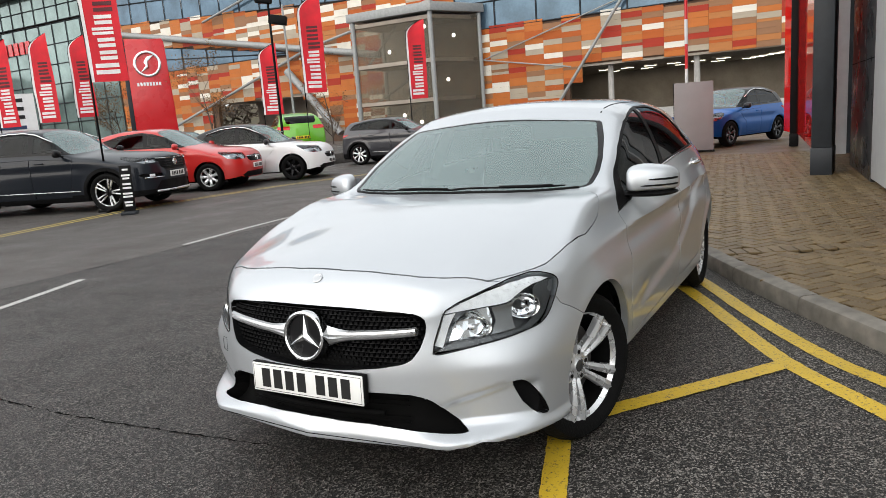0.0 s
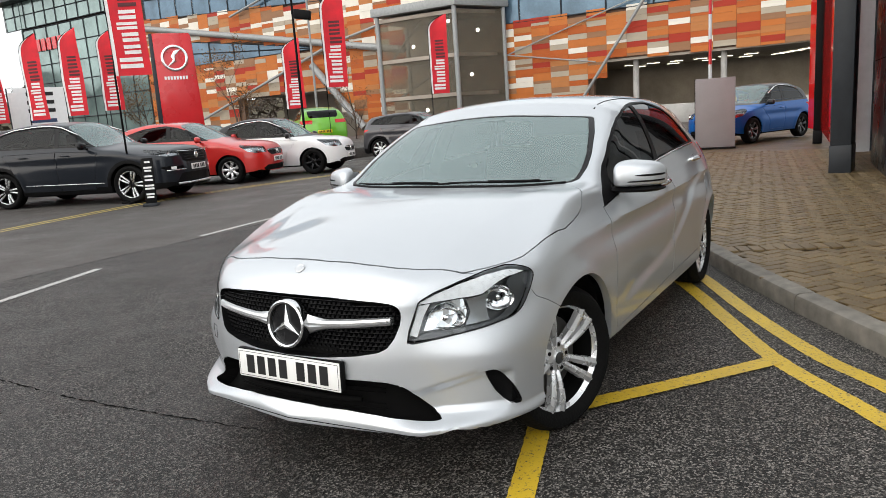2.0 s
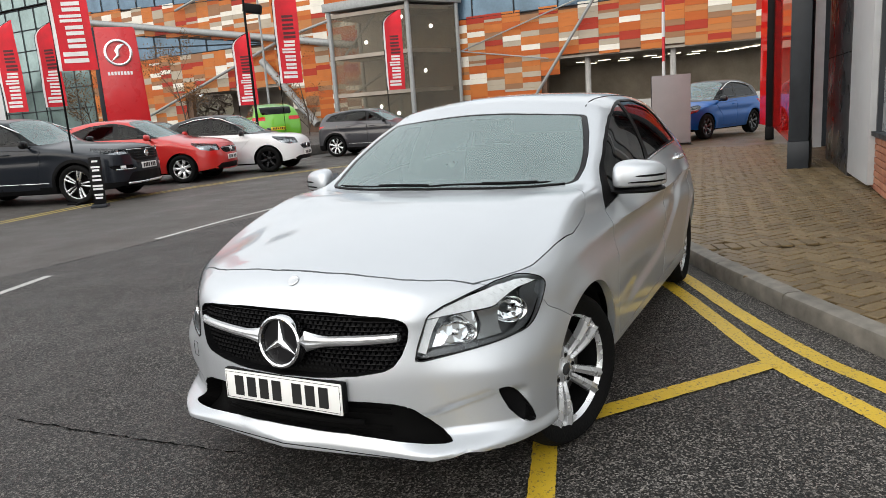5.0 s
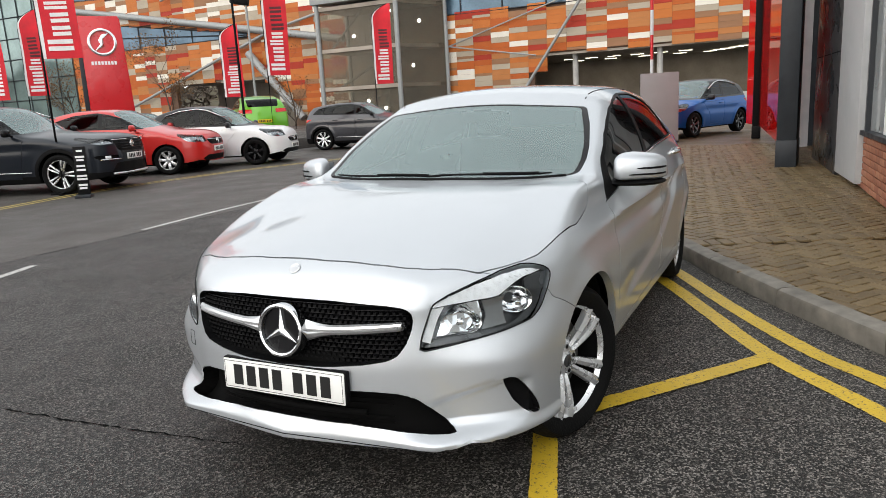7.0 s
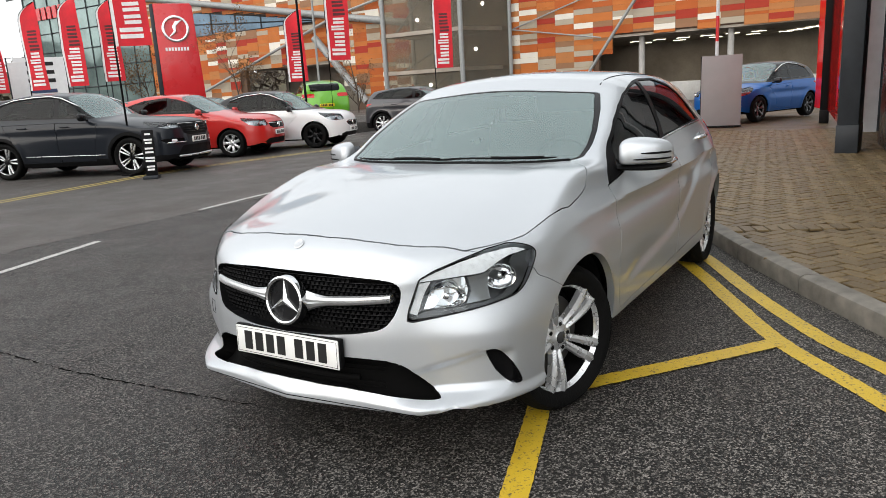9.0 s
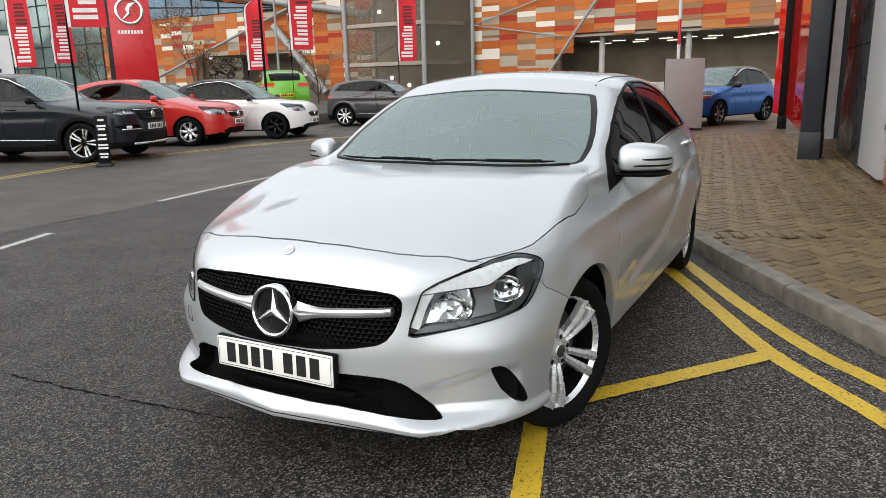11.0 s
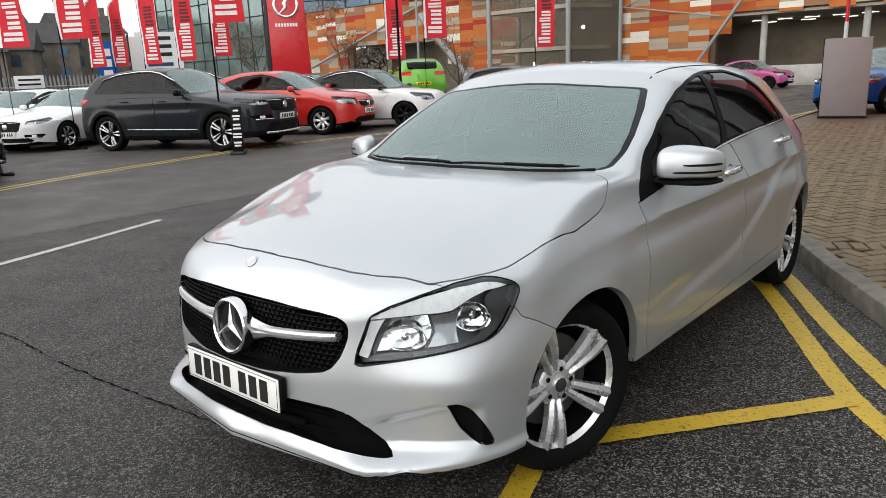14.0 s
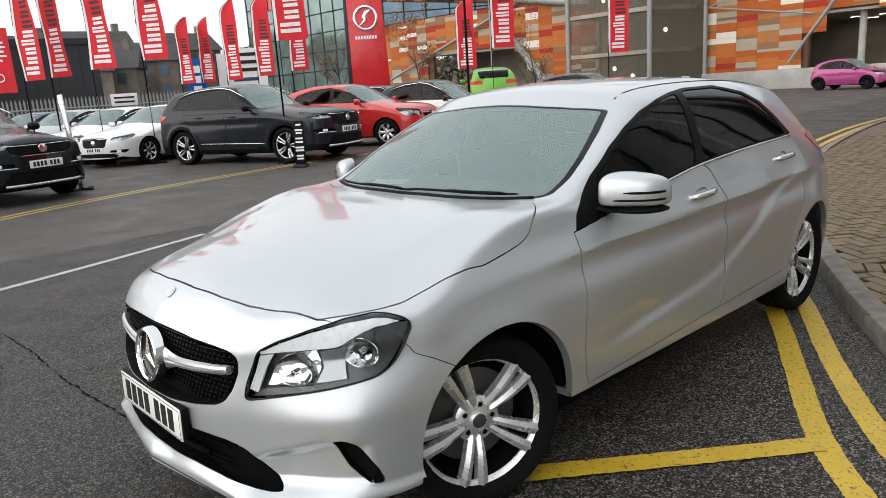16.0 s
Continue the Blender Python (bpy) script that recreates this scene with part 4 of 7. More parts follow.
    for s in (1, -1):
        for cy in (0.0, 2.70):
            a = bmesh.new()
            ring = []
            for i in range(33):
                t = math.pi * (i / 32) * 1.06 - 0.03 * math.pi
                ring.append([a.verts.new((s * x, cy + 0.02 * (cy < 1) + 0.361 * math.cos(t), 0.317 + 0.361 * math.sin(t))) for x in (0.60, 0.83 if cy < 1 else 0.765)])
            for u, v in zip(ring, ring[1:]):
                a.faces.new((u[0], u[1], v[1], v[0]))
            part("wheel_arch_liner", a, "under", car)
    bm.free()
    underside = join(box(-0.78, 0.78, 0.40, 2.31, 0.19, 0.32), box(-0.46, 0.46, -0.58, 3.2, 0.21, 0.34), box(-0.52, 0.52, -0.5, 0.6, 0.34, 0.6))
    part("underbody", underside, "under", car)
    return car


def lamp_edge(bm, la, s):
    """A thin dark gasket round the headlamp."""
    rim = set()
    for e in bm.edges:
        fs = e.link_faces
        if len(fs) == 2 and (fs[0][la] in LAMP) != (fs[1][la] in LAMP):
            rim.update(e.verts)
    rim = [(v.co + v.normal * 0.0035, (v.co.x + v.co.y) * 0.70711, v.co.z) for v in rim if v.co.x > 0]
    shape = headlamp_outline()
    pts = []
    for (u0, z0), (u1, z1) in zip(shape, shape[1:] + shape[:1]):
        n = max(1, int(math.hypot(u1 - u0, z1 - z0) / 0.008))
        for i in range(n):
            u, z = u0 + (u1 - u0) * i / n, z0 + (z1 - z0) * i / n
            p = min(rim, key=lambda q: (q[1] - u) ** 2 + (q[2] - z) ** 2)[0]
            if not pts or (p - pts[-1]).length > 0.003:
                pts.append(p.copy())
    for _ in range(2):
        pts = [(pts[i - 1] + pts[i] * 2 + pts[(i + 1) % len(pts)]) / 4 for i in range(len(pts))]
    out = tube(pts + pts[:1], 0.0027, 6)
    if s == "-":
        out.transform(Matrix.Diagonal((-1, 1, 1, 1)))
    bmesh.ops.recalc_face_normals(out, faces=out.faces)
    return out


def rim_wall(bm, la, ids, depth, mirror):
    """The inner walls of an opening."""
    out = bmesh.new()
    for e in bm.edges:
        fs = e.link_faces
        if len(fs) == 2 and (fs[0][la] in ids) != (fs[1][la] in ids):
            p = [v.co.copy() for v in e.verts]
            q = [v.co - v.normal * depth for v in e.verts]
            out.faces.new([out.verts.new(k) for k in (p[0], p[1], q[1], q[0])])
    bmesh.ops.remove_doubles(out, verts=out.verts, dist=1e-4)
    bmesh.ops.recalc_face_normals(out, faces=out.faces)
    if mirror in ("join", "-"):
        d = out.copy()
        d.transform(Matrix.Diagonal((-1, 1, 1, 1)))
        if mirror == "-":
            out.free()
            return sharp(d)
        out = join(out, d)
    return sharp(out)


def lamp_inside(hl, s, bm, la):
    """Chrome bowls, bulbs and the divider, set behind the lens."""
    spots = [(f.calc_center_median(), f.normal.copy()) for f in bm.faces if f[la] in LAMP]

    def behind(u, z, depth):
        c, n = min(spots, key=lambda q: ((q[0].x + q[0].y) * 0.70711 - u) ** 2 + (q[0].z - z) ** 2)
        p = c - n * depth
        return Vector((p.x * s, p.y, p.z)), Vector((n.x * s, n.y, n.z * 0.5))
    for u, z, r in ((-0.012, 0.652, 0.045), (0.196, 0.688, 0.051)):
        c, n = behind(u, z, 0.016)
        n = (n.normalized() + Vector((0, -0.9, 0))).normalized()
        prof = [(r * 0.10, -0.046), (r * 0.45, -0.038), (r * 0.8, -0.018), (r * 1.0, 0.0), (r * 1.07, 0.002)]
        b = lathe(prof, 28, "Z")
        b.transform(Matrix.Diagonal((1.45 if u < 0.1 else 1.12, 0.86, 1, 1)))
        q = n.to_track_quat("Z", "Y").to_matrix().to_4x4()
        part("reflector", moved(b, Matrix.Translation(c) @ q), "facet_chrome", hl, "chrome lamp reflector")
        part("bulb", moved(lathe([(0.0, 0.006), (0.008, 0.004), (0.011, -0.006), (0.010, -0.03)], 14, "Z"), Matrix.Translation(c) @ q), "chrome", hl)
    ribs = []
    for k in range(2, 16):
        u = -0.085 + 0.0225 * k
        c, n = behind(u, 0.722 + 0.060 * (k / 15) ** 0.9, 0.010)
        q = n.to_track_quat("Z", "Y").to_matrix().to_4x4()
        ribs.append(moved(box(-0.0012, 0.0012, -0.012, 0.010 - 0.006 * k / 15, -0.002, 0.002), Matrix.Translation(c) @ q @ pose(0, 0, 0, 0, 0, 52 * s)))
    part("strip_rib", join(*ribs), "lamp_white", hl)


def hatch_details(car):
    face = curve((0, -0.800), (0.2, -0.791), (0.35, -0.768), (0.46, -0.728), (0.5, -0.69))
    # grille: pins behind a twin blade, ring and star
    rows = []
    for iz in range(13):
        z = 0.526 + iz * 0.0168
        for ix in range(-22, 23):
            x = ix * 0.0212 + (0.0106 if iz % 2 else 0)
            lim = 0.455 - 0.35 * max(0, 0.60 - z) * 1.6
            if abs(x) < lim and z < 0.722 - 0.03 * (x / 0.46) ** 2:
                y = float(face(abs(x))) + 0.022
                rows.append(box(x - 0.0058, x + 0.0058, y, y + 0.02, z - 0.0045, z + 0.0045))
    pins = join(*rows)
    tagged(part("grille_lattice", pins, "black", car, "black pin-pattern radiator grille"), kind="stuff")
    mesh_rows = []
    for iz in range(12):
        z = 0.5345 + iz * 0.0168
        lim = 0.45 - 0.35 * max(0, 0.60 - z) * 1.6
        mesh_rows.append(tube([(x, float(face(abs(x))) + 0.030, z) for x in np.linspace(-lim, lim, 15)], 0.0022, 5))
    tagged(part("grille_weave", join(*mesh_rows), "black_gloss", car), kind="stuff")
    for s in (1, -1):
        bl = bmesh.new()
        sect = [(0.0, 0.016), (-0.010, 0.012), (-0.013, 0.004), (-0.008, 0.0015), (-0.008, -0.0015), (-0.013, -0.004), (-0.010, -0.012), (0.0, -0.016), (0.014, -0.008), (0.014, 0.008)]
        prev = None
        for i in range(15):
            x = 0.085 + 0.352 * i / 14
            y = float(face(x)) + 0.004
            zc = 0.628 + 0.028 * (i / 14)
            k = 1.2 - 0.2 * i / 14 + 1.3 * max(0, 1 - i / 4) ** 1.5
            ring = [bl.verts.new((s * x, y + a, zc + b * k)) for a, b in sect]
            if prev:
                for q in range(len(sect)):
                    bl.faces.new((prev[q], prev[(q + 1) % len(sect)], ring[(q + 1) % len(sect)], ring[q]))
            prev = ring
        bl.faces.new(prev)
        bmesh.ops.recalc_face_normals(bl, faces=bl.faces)
        part("grille_blade", sharp(bl, 40), "satin", car, "satin silver twin grille blade")
    em = thing("emblem", pose(0, -0.816, 0.628, -6))
    em.parent = car
    part("emblem_ring", lathe([(0.078, 0.0), (0.080, -0.012), (0.086, -0.016), (0.093, -0.012), (0.096, 0.0), (0.098, 0.02), (0.076, 0.03)], 48, "Y"), "chrome", em, "polished round ring")
    part("emblem_disc", lathe([(0.0, 0.002), (0.079, 0.002), (0.08, 0.03)], 40, "Y"), "black_gloss", em)
    arms = []
    for k in range(3):
        a = bmesh.new()
        tip, l, r, c = a.verts.new((0, -0.006, 0.079)), a.verts.new((-0.0135, -0.004, 0.008)), a.verts.new((0.0135, -0.004, 0.008)), a.verts.new((0, -0.014, 0.0))
        lb, rb, tb = a.verts.new((-0.015, 0.004, 0.007)), a.verts.new((0.015, 0.004, 0.007)), a.verts.new((0, 0.004, 0.081))
        for f in ((c, l, tip), (c, tip, r), (l, lb, tb, tip), (r, tip, tb, rb)):
            a.faces.new(f)
        bmesh.ops.recalc_face_normals(a, faces=a.faces)
        part("emblem_arm", moved(a, Matrix.Rotation(2 * math.pi * k / 3, 4, "Y")), "chrome", em)
    small = lathe([(0.0, -0.003), (0.021, -0.0025), (0.026, -0.004), (0.029, -0.001), (0.029, 0.004)], 32, "Z")
    small.transform(Matrix.Diagonal((1, 1, -1, 1)))
    bmesh.ops.recalc_face_normals(small, faces=small.faces)
    small.transform(Matrix.Diagonal((0.74, 0.74, 0.4, 1)))
    bf_ = hatch_field()
    at_z = lambda y: next(z for z in np.linspace(0.95, 0.75, 2001) if bf_(np.array([[0.0, y, z]]))[0] <= 0)
    tilt = math.degrees(math.atan2(at_z(-0.703) - at_z(-0.723), 0.02))
    part("bonnet_badge", small, "satin", car, "small round silver badge", pose(0, -0.713, float(at_z(-0.713)) + 0.0036, tilt))
    # number plate on its bracket
    pl = thing("number_plate", pose(0, -0.845, 0.453, -2))
    pl.parent = car
    tagged(pl, "white number plate with black bars on a black bracket")
    part("plate_board", box(-0.26, 0.26, 0.0, 0.006, -0.0555, 0.0555, 0.004), "plate", pl)
    part("plate_bracket", box(-0.266, 0.266, 0.006, 0.03, -0.05, 0.059, 0.006), "black", pl)
    for i in range(7):
        x = -0.212 + i * 0.0575 + (0.032 if i > 3 else 0)
        part("plate_bar", box(x, x + 0.040, -0.0016, 0.0, -0.037, 0.037), "ink", pl)
    frame_line = join(box(-0.253, 0.253, -0.0008, 0.0, 0.0475, 0.049), box(-0.253, 0.253, -0.0008, 0.0, -0.049, -0.0475), box(-0.2535, -0.252, -0.0008, 0, -0.049, 0.049), box(0.252, 0.2535, -0.0008, 0, -0.049, 0.049))
    part("plate_border", frame_line, "ink", pl)
    # lower intake: cross bar and side wedges, front lip line
    bar = tube([(x, -0.805 + 0.28 * x * x, 0.352) for x in np.linspace(-0.30, 0.30, 17)], 0.010, 8)
    part("intake_bar", bar, "under", car)
    mesh = [tube([(x, -0.775 + 0.28 * x * x, z) for x in np.linspace(-0.38, 0.38, 13)], 0.003, 5) for z in (0.31, 0.328, 0.372, 0.39, 0.408)]
    part("intake_mesh", join(*mesh), "under", car)
    lipy = curve((0, -0.866), (0.1, -0.853), (0.3, -0.824), (0.45, -0.799), (0.54, -0.783))
    part("splitter_line", tube([(x, float(lipy(abs(x))) + 0.0012, 0.266 - 0.018 * (abs(x) / 0.53) ** 1.5) for x in np.linspace(-0.525, 0.525, 37)], 0.0026, 5), "black", car)
    # square cover of the towing eye
    fld0 = hatch_field()

    def on_front(x, z):
        lo, hi = -1.0, 0.0
        for _ in range(30):
            mid = (lo + hi) / 2
            if fld0(np.array([[abs(x), mid, z]]))[0] > 0:
                lo = mid
            else:
                hi = mid
        return (x, hi - 0.0006, z)
    sq = [(-0.585, 0.475), (-0.535, 0.480), (-0.535, 0.535), (-0.585, 0.530), (-0.585, 0.475)]
    path = [on_front(a[0] + (b[0] - a[0]) * i / 5, a[1] + (b[1] - a[1]) * i / 5) for a, b in zip(sq, sq[1:]) for i in range(5)]
    part("towing_cover_edge", tube(path + path[:1], 0.0013, 5), "lamp_dark", car)
    # mirrors
    for s in (1, -1):
        mi = thing("door_mirror", pose(0, 0, 0))
        mi.parent = car
        sh = bmesh.new()
        bmesh.ops.create_uvsphere(sh, u_segments=28, v_segments=18, radius=1)
        for v in sh.verts:
            x, y, z = v.co
            sx = math.copysign(abs(x) ** 0.48, x)
            sz = math.copysign(abs(z) ** 0.52, z)
            flat = 0.30 if y > 0 else 1.0
            sz = math.copysign(abs(z) ** (0.52 if z > 0 else 0.30), z)
            tall = 0.080 * (1.0 - 0.30 * max(0, (sx + 0.3) / 1.3) ** 1.4) if z > 0 else 0.052
            v.co = (0.925 + 0.114 * sx, 0.745 + 0.092 * y * flat + 0.055 * sx, 1.014 + tall * sz)
        bmesh.ops.recalc_face_normals(sh, faces=sh.faces)
        low = bmesh.new()
        bmesh.ops.create_uvsphere(low, u_segments=24, v_segments=8, radius=1)
        for v in low.verts:
            x, y, z = v.co
            v.co = (0.905 + 0.130 * math.copysign(abs(x) ** 0.6, x), 0.748 + 0.092 * y * (0.35 if y > 0 else 1) + 0.05 * x, 0.951 + 0.019 * z)
        bmesh.ops.recalc_face_normals(low, faces=low.faces)
        def on_shell(x, z0):
            sx = math.copysign(abs(x) ** 0.48, x)
            tall = 0.080 * (1.0 - 0.30 * max(0, (sx + 0.3) / 1.3) ** 1.4)
            d = z0 - 1.014
            z = (d / tall) ** (1 / 0.52) if d > 0 else -(-d / 0.052) ** (1 / 0.30)
            y = -math.sqrt(max(0.0, 1 - x * x - z * z))
            return (0.925 + 0.114 * sx, 0.745 + 0.092 * y + 0.055 * sx - 0.001, z0)
        ind = tube([on_shell(x, 1.021) for x in (0.0, 0.05, 0.2, 0.4, 0.6, 0.8, 0.93)], [0.002, 0.0045, 0.005, 0.005, 0.005, 0.005, 0.004], 8)
        ind2 = tube([on_shell(x, 0.993) for x in (-0.08, -0.01, 0.1, 0.3, 0.5, 0.75, 0.93)], [0.002, 0.004, 0.0045, 0.0045, 0.0045, 0.0045, 0.004], 6)
        arm = join(rod((0.76, 0.72, 0.945), (0.86, 0.735, 0.955), 0.022, 0.018, 10), extruded([(0.56, 0.915), (0.78, 0.952), (0.78, 1.04)], 0.012, "YZ"))
        face = extruded([(0.84, 0.972), (1.0, 0.977), (0.998, 1.055), (0.85, 1.06)], 0.004, "XZ")
        face.transform(pose(0, 0.792, 0, 0, 0, 0))
        for b in (sh, low, ind, ind2, face):
            sharp(b, 60)
        for v in arm.verts:
            if v.co.x < 0.02:
                v.co.x += 0.782 - (v.co.z - 0.9) * 0.35
        for nm, b, ma in (("mirror_shell", sh, "silver"), ("mirror_base", low, "black"), ("indicator_slot", ind, "black"), ("indicator_line", ind2, "black"), ("mirror_arm", arm, "black"), ("mirror_face", face, "chrome")):
            if s < 0:
                b.transform(Matrix.Diagonal((-1, 1, 1, 1)))
                bmesh.ops.reverse_faces(b, faces=b.faces)
            part(nm, b, ma, mi)
    # door handles, chrome line, wipers
    for s in (1, -1):
        for y0, z0, xx in ((1.37, 0.907, 0.866), (2.31, 0.966, 0.842)):
            h = thing("door_handle", pose(s * xx, y0, z0))
            h.parent = car
            part("handle_grip", tube([(s * a, b, c) for a, b, c in ((0.0, -0.10, -0.004), (0.026, -0.085, 0.0), (0.036, -0.04, 0.002), (0.037, 0.04, 0.004), (0.026, 0.085, 0.005), (0.0, 0.10, 0.004))], [0.012, 0.014, 0.015, 0.015, 0.014, 0.012], 10), "chrome", h, "bright silver door handle")
            cup = lathe([(0.0, -0.006), (0.03, -0.003), (0.042, 0.004)], 20, "X")
            cup.transform(Matrix.Diagonal((s, 1.5, 0.75, 1)))
            part("handle_cup", cup, "satin", h)
        zy = curve((0.80, 0.9445), (1.06, 0.985), (1.46, 1.031), (2.0, 1.056), (2.60, 1.066))
        line = []
        for y in np.linspace(0.95, 2.52, 30):
            lo, hi = 0.6, 1.0
            for _ in range(20):
                mid = (lo + hi) / 2
                lo, hi = (lo, mid) if fld0(np.array([[mid, y, float(zy(y)) - 0.002]]))[0] > 0 else (mid, hi)
            line.append((s * (lo + 0.002), y, float(zy(y)) - 0.002))
        part("chrome_strip", tube(line, 0.0062, 6), "chrome", car)
    bf2 = hatch_field()

    def on_top(x, y):
        lo, hi = 0.8, 1.6
        for _ in range(24):
            mid = (lo + hi) / 2
            lo, hi = (lo, mid) if bf2(np.array([[abs(x), y, mid]]))[0] > 0 else (mid, hi)
        return lo
    wy = curve((0, 0.350), (0.3, 0.370), (0.5, 0.414), (0.64, 0.478))
    for x0, x1, lift in ((-0.60, 0.06, 0.0), (0.02, 0.58, 0.004)):
        xs = np.linspace(x0, x1, 12)
        blade = [(x, float(wy(abs(x))) + 0.010 + 0.010 * math.sin(math.pi * i / 11), 0) for i, x in enumerate(xs)]
        blade = [(x, y, on_top(x, y) + 0.012 + lift) for x, y, _ in blade]
        wi = part("wiper", tube(blade, [0.003] + [0.0055] * 10 + [0.003], 6), "black", car, "black wiper blade")
        part("wiper_arm", tube([(x, y - 0.012, z + 0.006) for x, y, z in blade[5:] if x < x1 - 0.02], 0.006, 6), "black", wi)
    part("cowl", tube([(x, float(wy(abs(x))) + 0.002, on_top(x, float(wy(abs(x)))) - 0.002) for x in np.linspace(-0.64, 0.64, 23)], 0.011, 8), "black", car)
    # roof seams
    fld = hatch_field()
    for s in (1, -1):
        seam = []
        for y in np.linspace(1.16, 2.85, 24):
            x = 0.555 - 0.03 * max(0, y - 2.0)
            lo, hi = 1.1, 1.6
            for _ in range(24):
                mid = (lo + hi) / 2
                if fld(np.array([[x, y, mid]]))[0] > 0:
                    hi = mid
                else:
                    lo = mid
            seam.append((s * x, y, lo - 0.0012))
        part("roof_seam", tube(seam, 0.0042, 6), "black", car, "black roof seam strip")
    # cabin
    part("dashboard", moved(box(-0.68, 0.68, 0.62, 1.0, 0.80, 0.985, 0.04), Matrix.Identity(4)), "trim_cloth", car)
    part("cabin_floor", box(-0.72, 0.72, 0.6, 3.0, 0.28, 0.42), "trim_cloth", car)
    for s in (1, -1):
        se = thing("front_seat", pose(s * 0.36, 1.62, 0.42))
        se.parent = car
        part("seat_cushion", box(-0.25, 0.25, -0.25, 0.28, 0.0, 0.2, 0.06), "trim_cloth", se)
        part("seat_back", moved(box(-0.24, 0.24, -0.06, 0.08, 0.1, 0.66, 0.05), pose(0, 0.30, 0.05, -14)), "trim_cloth", se)
        part("headrest", moved(box(-0.12, 0.12, -0.04, 0.05, 0.0, 0.17, 0.03), pose(0, 0.46, 0.70, -10)), "trim_cloth", se)
        for q in (-0.05, 0.05):
            part("headrest_post", rod((q, 0.45, 0.64), (q, 0.465, 0.74), 0.006), "chrome", se)
        part("pillar_trim", tube([(s * 0.70, 1.44, 0.98), (s * 0.66, 1.49, 1.15), (s * 0.585, 1.53, 1.33)], [0.045, 0.042, 0.036], 8), "headliner", car, "pale grey pillar trim")
        part("sun_visor", moved(box(-0.18, 0.18, -0.07, 0.07, -0.008, 0.008, 0.006), pose(s * 0.32, 1.22, 1.335, 12)), "headliner", car)
    part("rear_bench", join(box(-0.62, 0.62, 2.25, 2.75, 0.42, 0.62, 0.06), moved(box(-0.62, 0.62, -0.07, 0.07, 0.0, 0.58, 0.05), pose(0, 2.80, 0.58, -15))), "trim_cloth", car)
    wheel = lathe([(0.175 + 0.016 * math.cos(a), 0.016 * math.sin(a)) for a in np.linspace(0, 2 * math.pi, 10)[:-1]], 32, "Y", closed=True)
    part("steering_wheel", moved(join(wheel, box(-0.17, 0.17, -0.01, 0.01, -0.02, 0.02), lathe([(0, -0.02), (0.06, -0.01), (0.06, 0.02)], 20, "Y")), pose(0.36, 1.08, 0.90, -22)), "black", car)
    part("inner_mirror", moved(box(-0.12, 0.12, -0.012, 0.012, -0.032, 0.032, 0.012), pose(0, 1.05, 1.275, 10, 0, 4)), "black", car)
    part("mirror_mount", extruded([(-0.05, 0.0), (0.05, 0.0), (0.035, -0.12), (-0.035, -0.12)], 0.03, "XZ"), "black", car, "", pose(0, 1.02, 1.345, 28))
    part("screen_paper", box(-0.10, 0.10, -0.05, 0.05, 0, 0.002), "white_print", car, "white paper slip on the dashboard", pose(-0.47, 0.66, 0.99, 6, 0, 20))
    part("roof_aerial", tube([(0, 2.72, 1.37), (0, 2.80, 1.395), (0, 2.88, 1.40), (0, 2.92, 1.36)], [0.02, 0.018, 0.012, 0.006], 8), "silver", car)
    # wheels; the front pair is steered a little
    for s in (1, -1):
        for y, steer in ((0.0, -19.0), (2.70, 0.0)):
            m = pose(s * (0.718 if y < 1 else 0.735), y, 0.316, 0, 0, steer + (0 if s > 0 else 180))
            wheel_parts(car, 0.316, 0.205, 0.240, 5, m, turn=math.pi + 0.2, detail=2)


hatch = build_hatch()
hatch_details(hatch)
# ---- ground, kerb, lines ----
g = bmesh.new()
bmesh.ops.create_grid(g, x_segments=60, y_segments=60, size=900)
solid("ground", g, "asphalt", "damp dark asphalt ground with fine cracks", "ground", kind="structure")
KERB = [(4.4, -2.6), (3.5, -1.1), (2.80, 0.08), (2.05, 1.26), (1.50, 2.08), (1.06, 2.80), (0.62, 3.60), (-0.10, 5.1), (-0.75, 6.8), (-1.3, 8.7), (-1.75, 10.6), (-2.1, 12.8), (-2.35, 15.0), (-2.45, 17.5), (-2.3, 20.0), (-1.6, 23.5), (0.2, 27.5), (4.0, 31.0), (12.0, 33.0), (40.0, 34.0)]
PAVE_Z = 0.115


def smooth_path(pts, step):
    """Points at even steps along a Catmull-Rom line."""
    p = [Vector((*a, 0)) for a in pts]
    p = [p[0] * 2 - p[1]] + p + [p[-1] * 2 - p[-2]]
    fine = []
    for a, b, c, d in zip(p, p[1:], p[2:], p[3:]):
        for k in range(24):
            t = k / 24
            fine.append(0.5 * (2 * b + (c - a) * t + (2 * a - 5 * b + 4 * c - d) * t * t + (3 * b - a - 3 * c + d) * t ** 3))
    fine.append(p[-2])
    out, run = [fine[0]], 0.0
    for a, b in zip(fine, fine[1:]):
        seg = (b - a).length
        while run + seg >= step:
            f = (step - run) / seg
            a = a.lerp(b, f)
            out.append(a.copy())
            seg, run = (b - a).length, 0.0
        run += seg
    return [(v.x, v.y) for v in out]


def kerb_block(length):
    prof = [(0.0, -0.05), (0.0, 0.085), (-0.012, 0.108), (-0.035, 0.118), (-0.125, 0.120), (-0.125, -0.05)]
    bm = extruded(prof, length - 0.008, "YZ")
    return mesh_of(sharp(bm, 30), "kerb_stone")


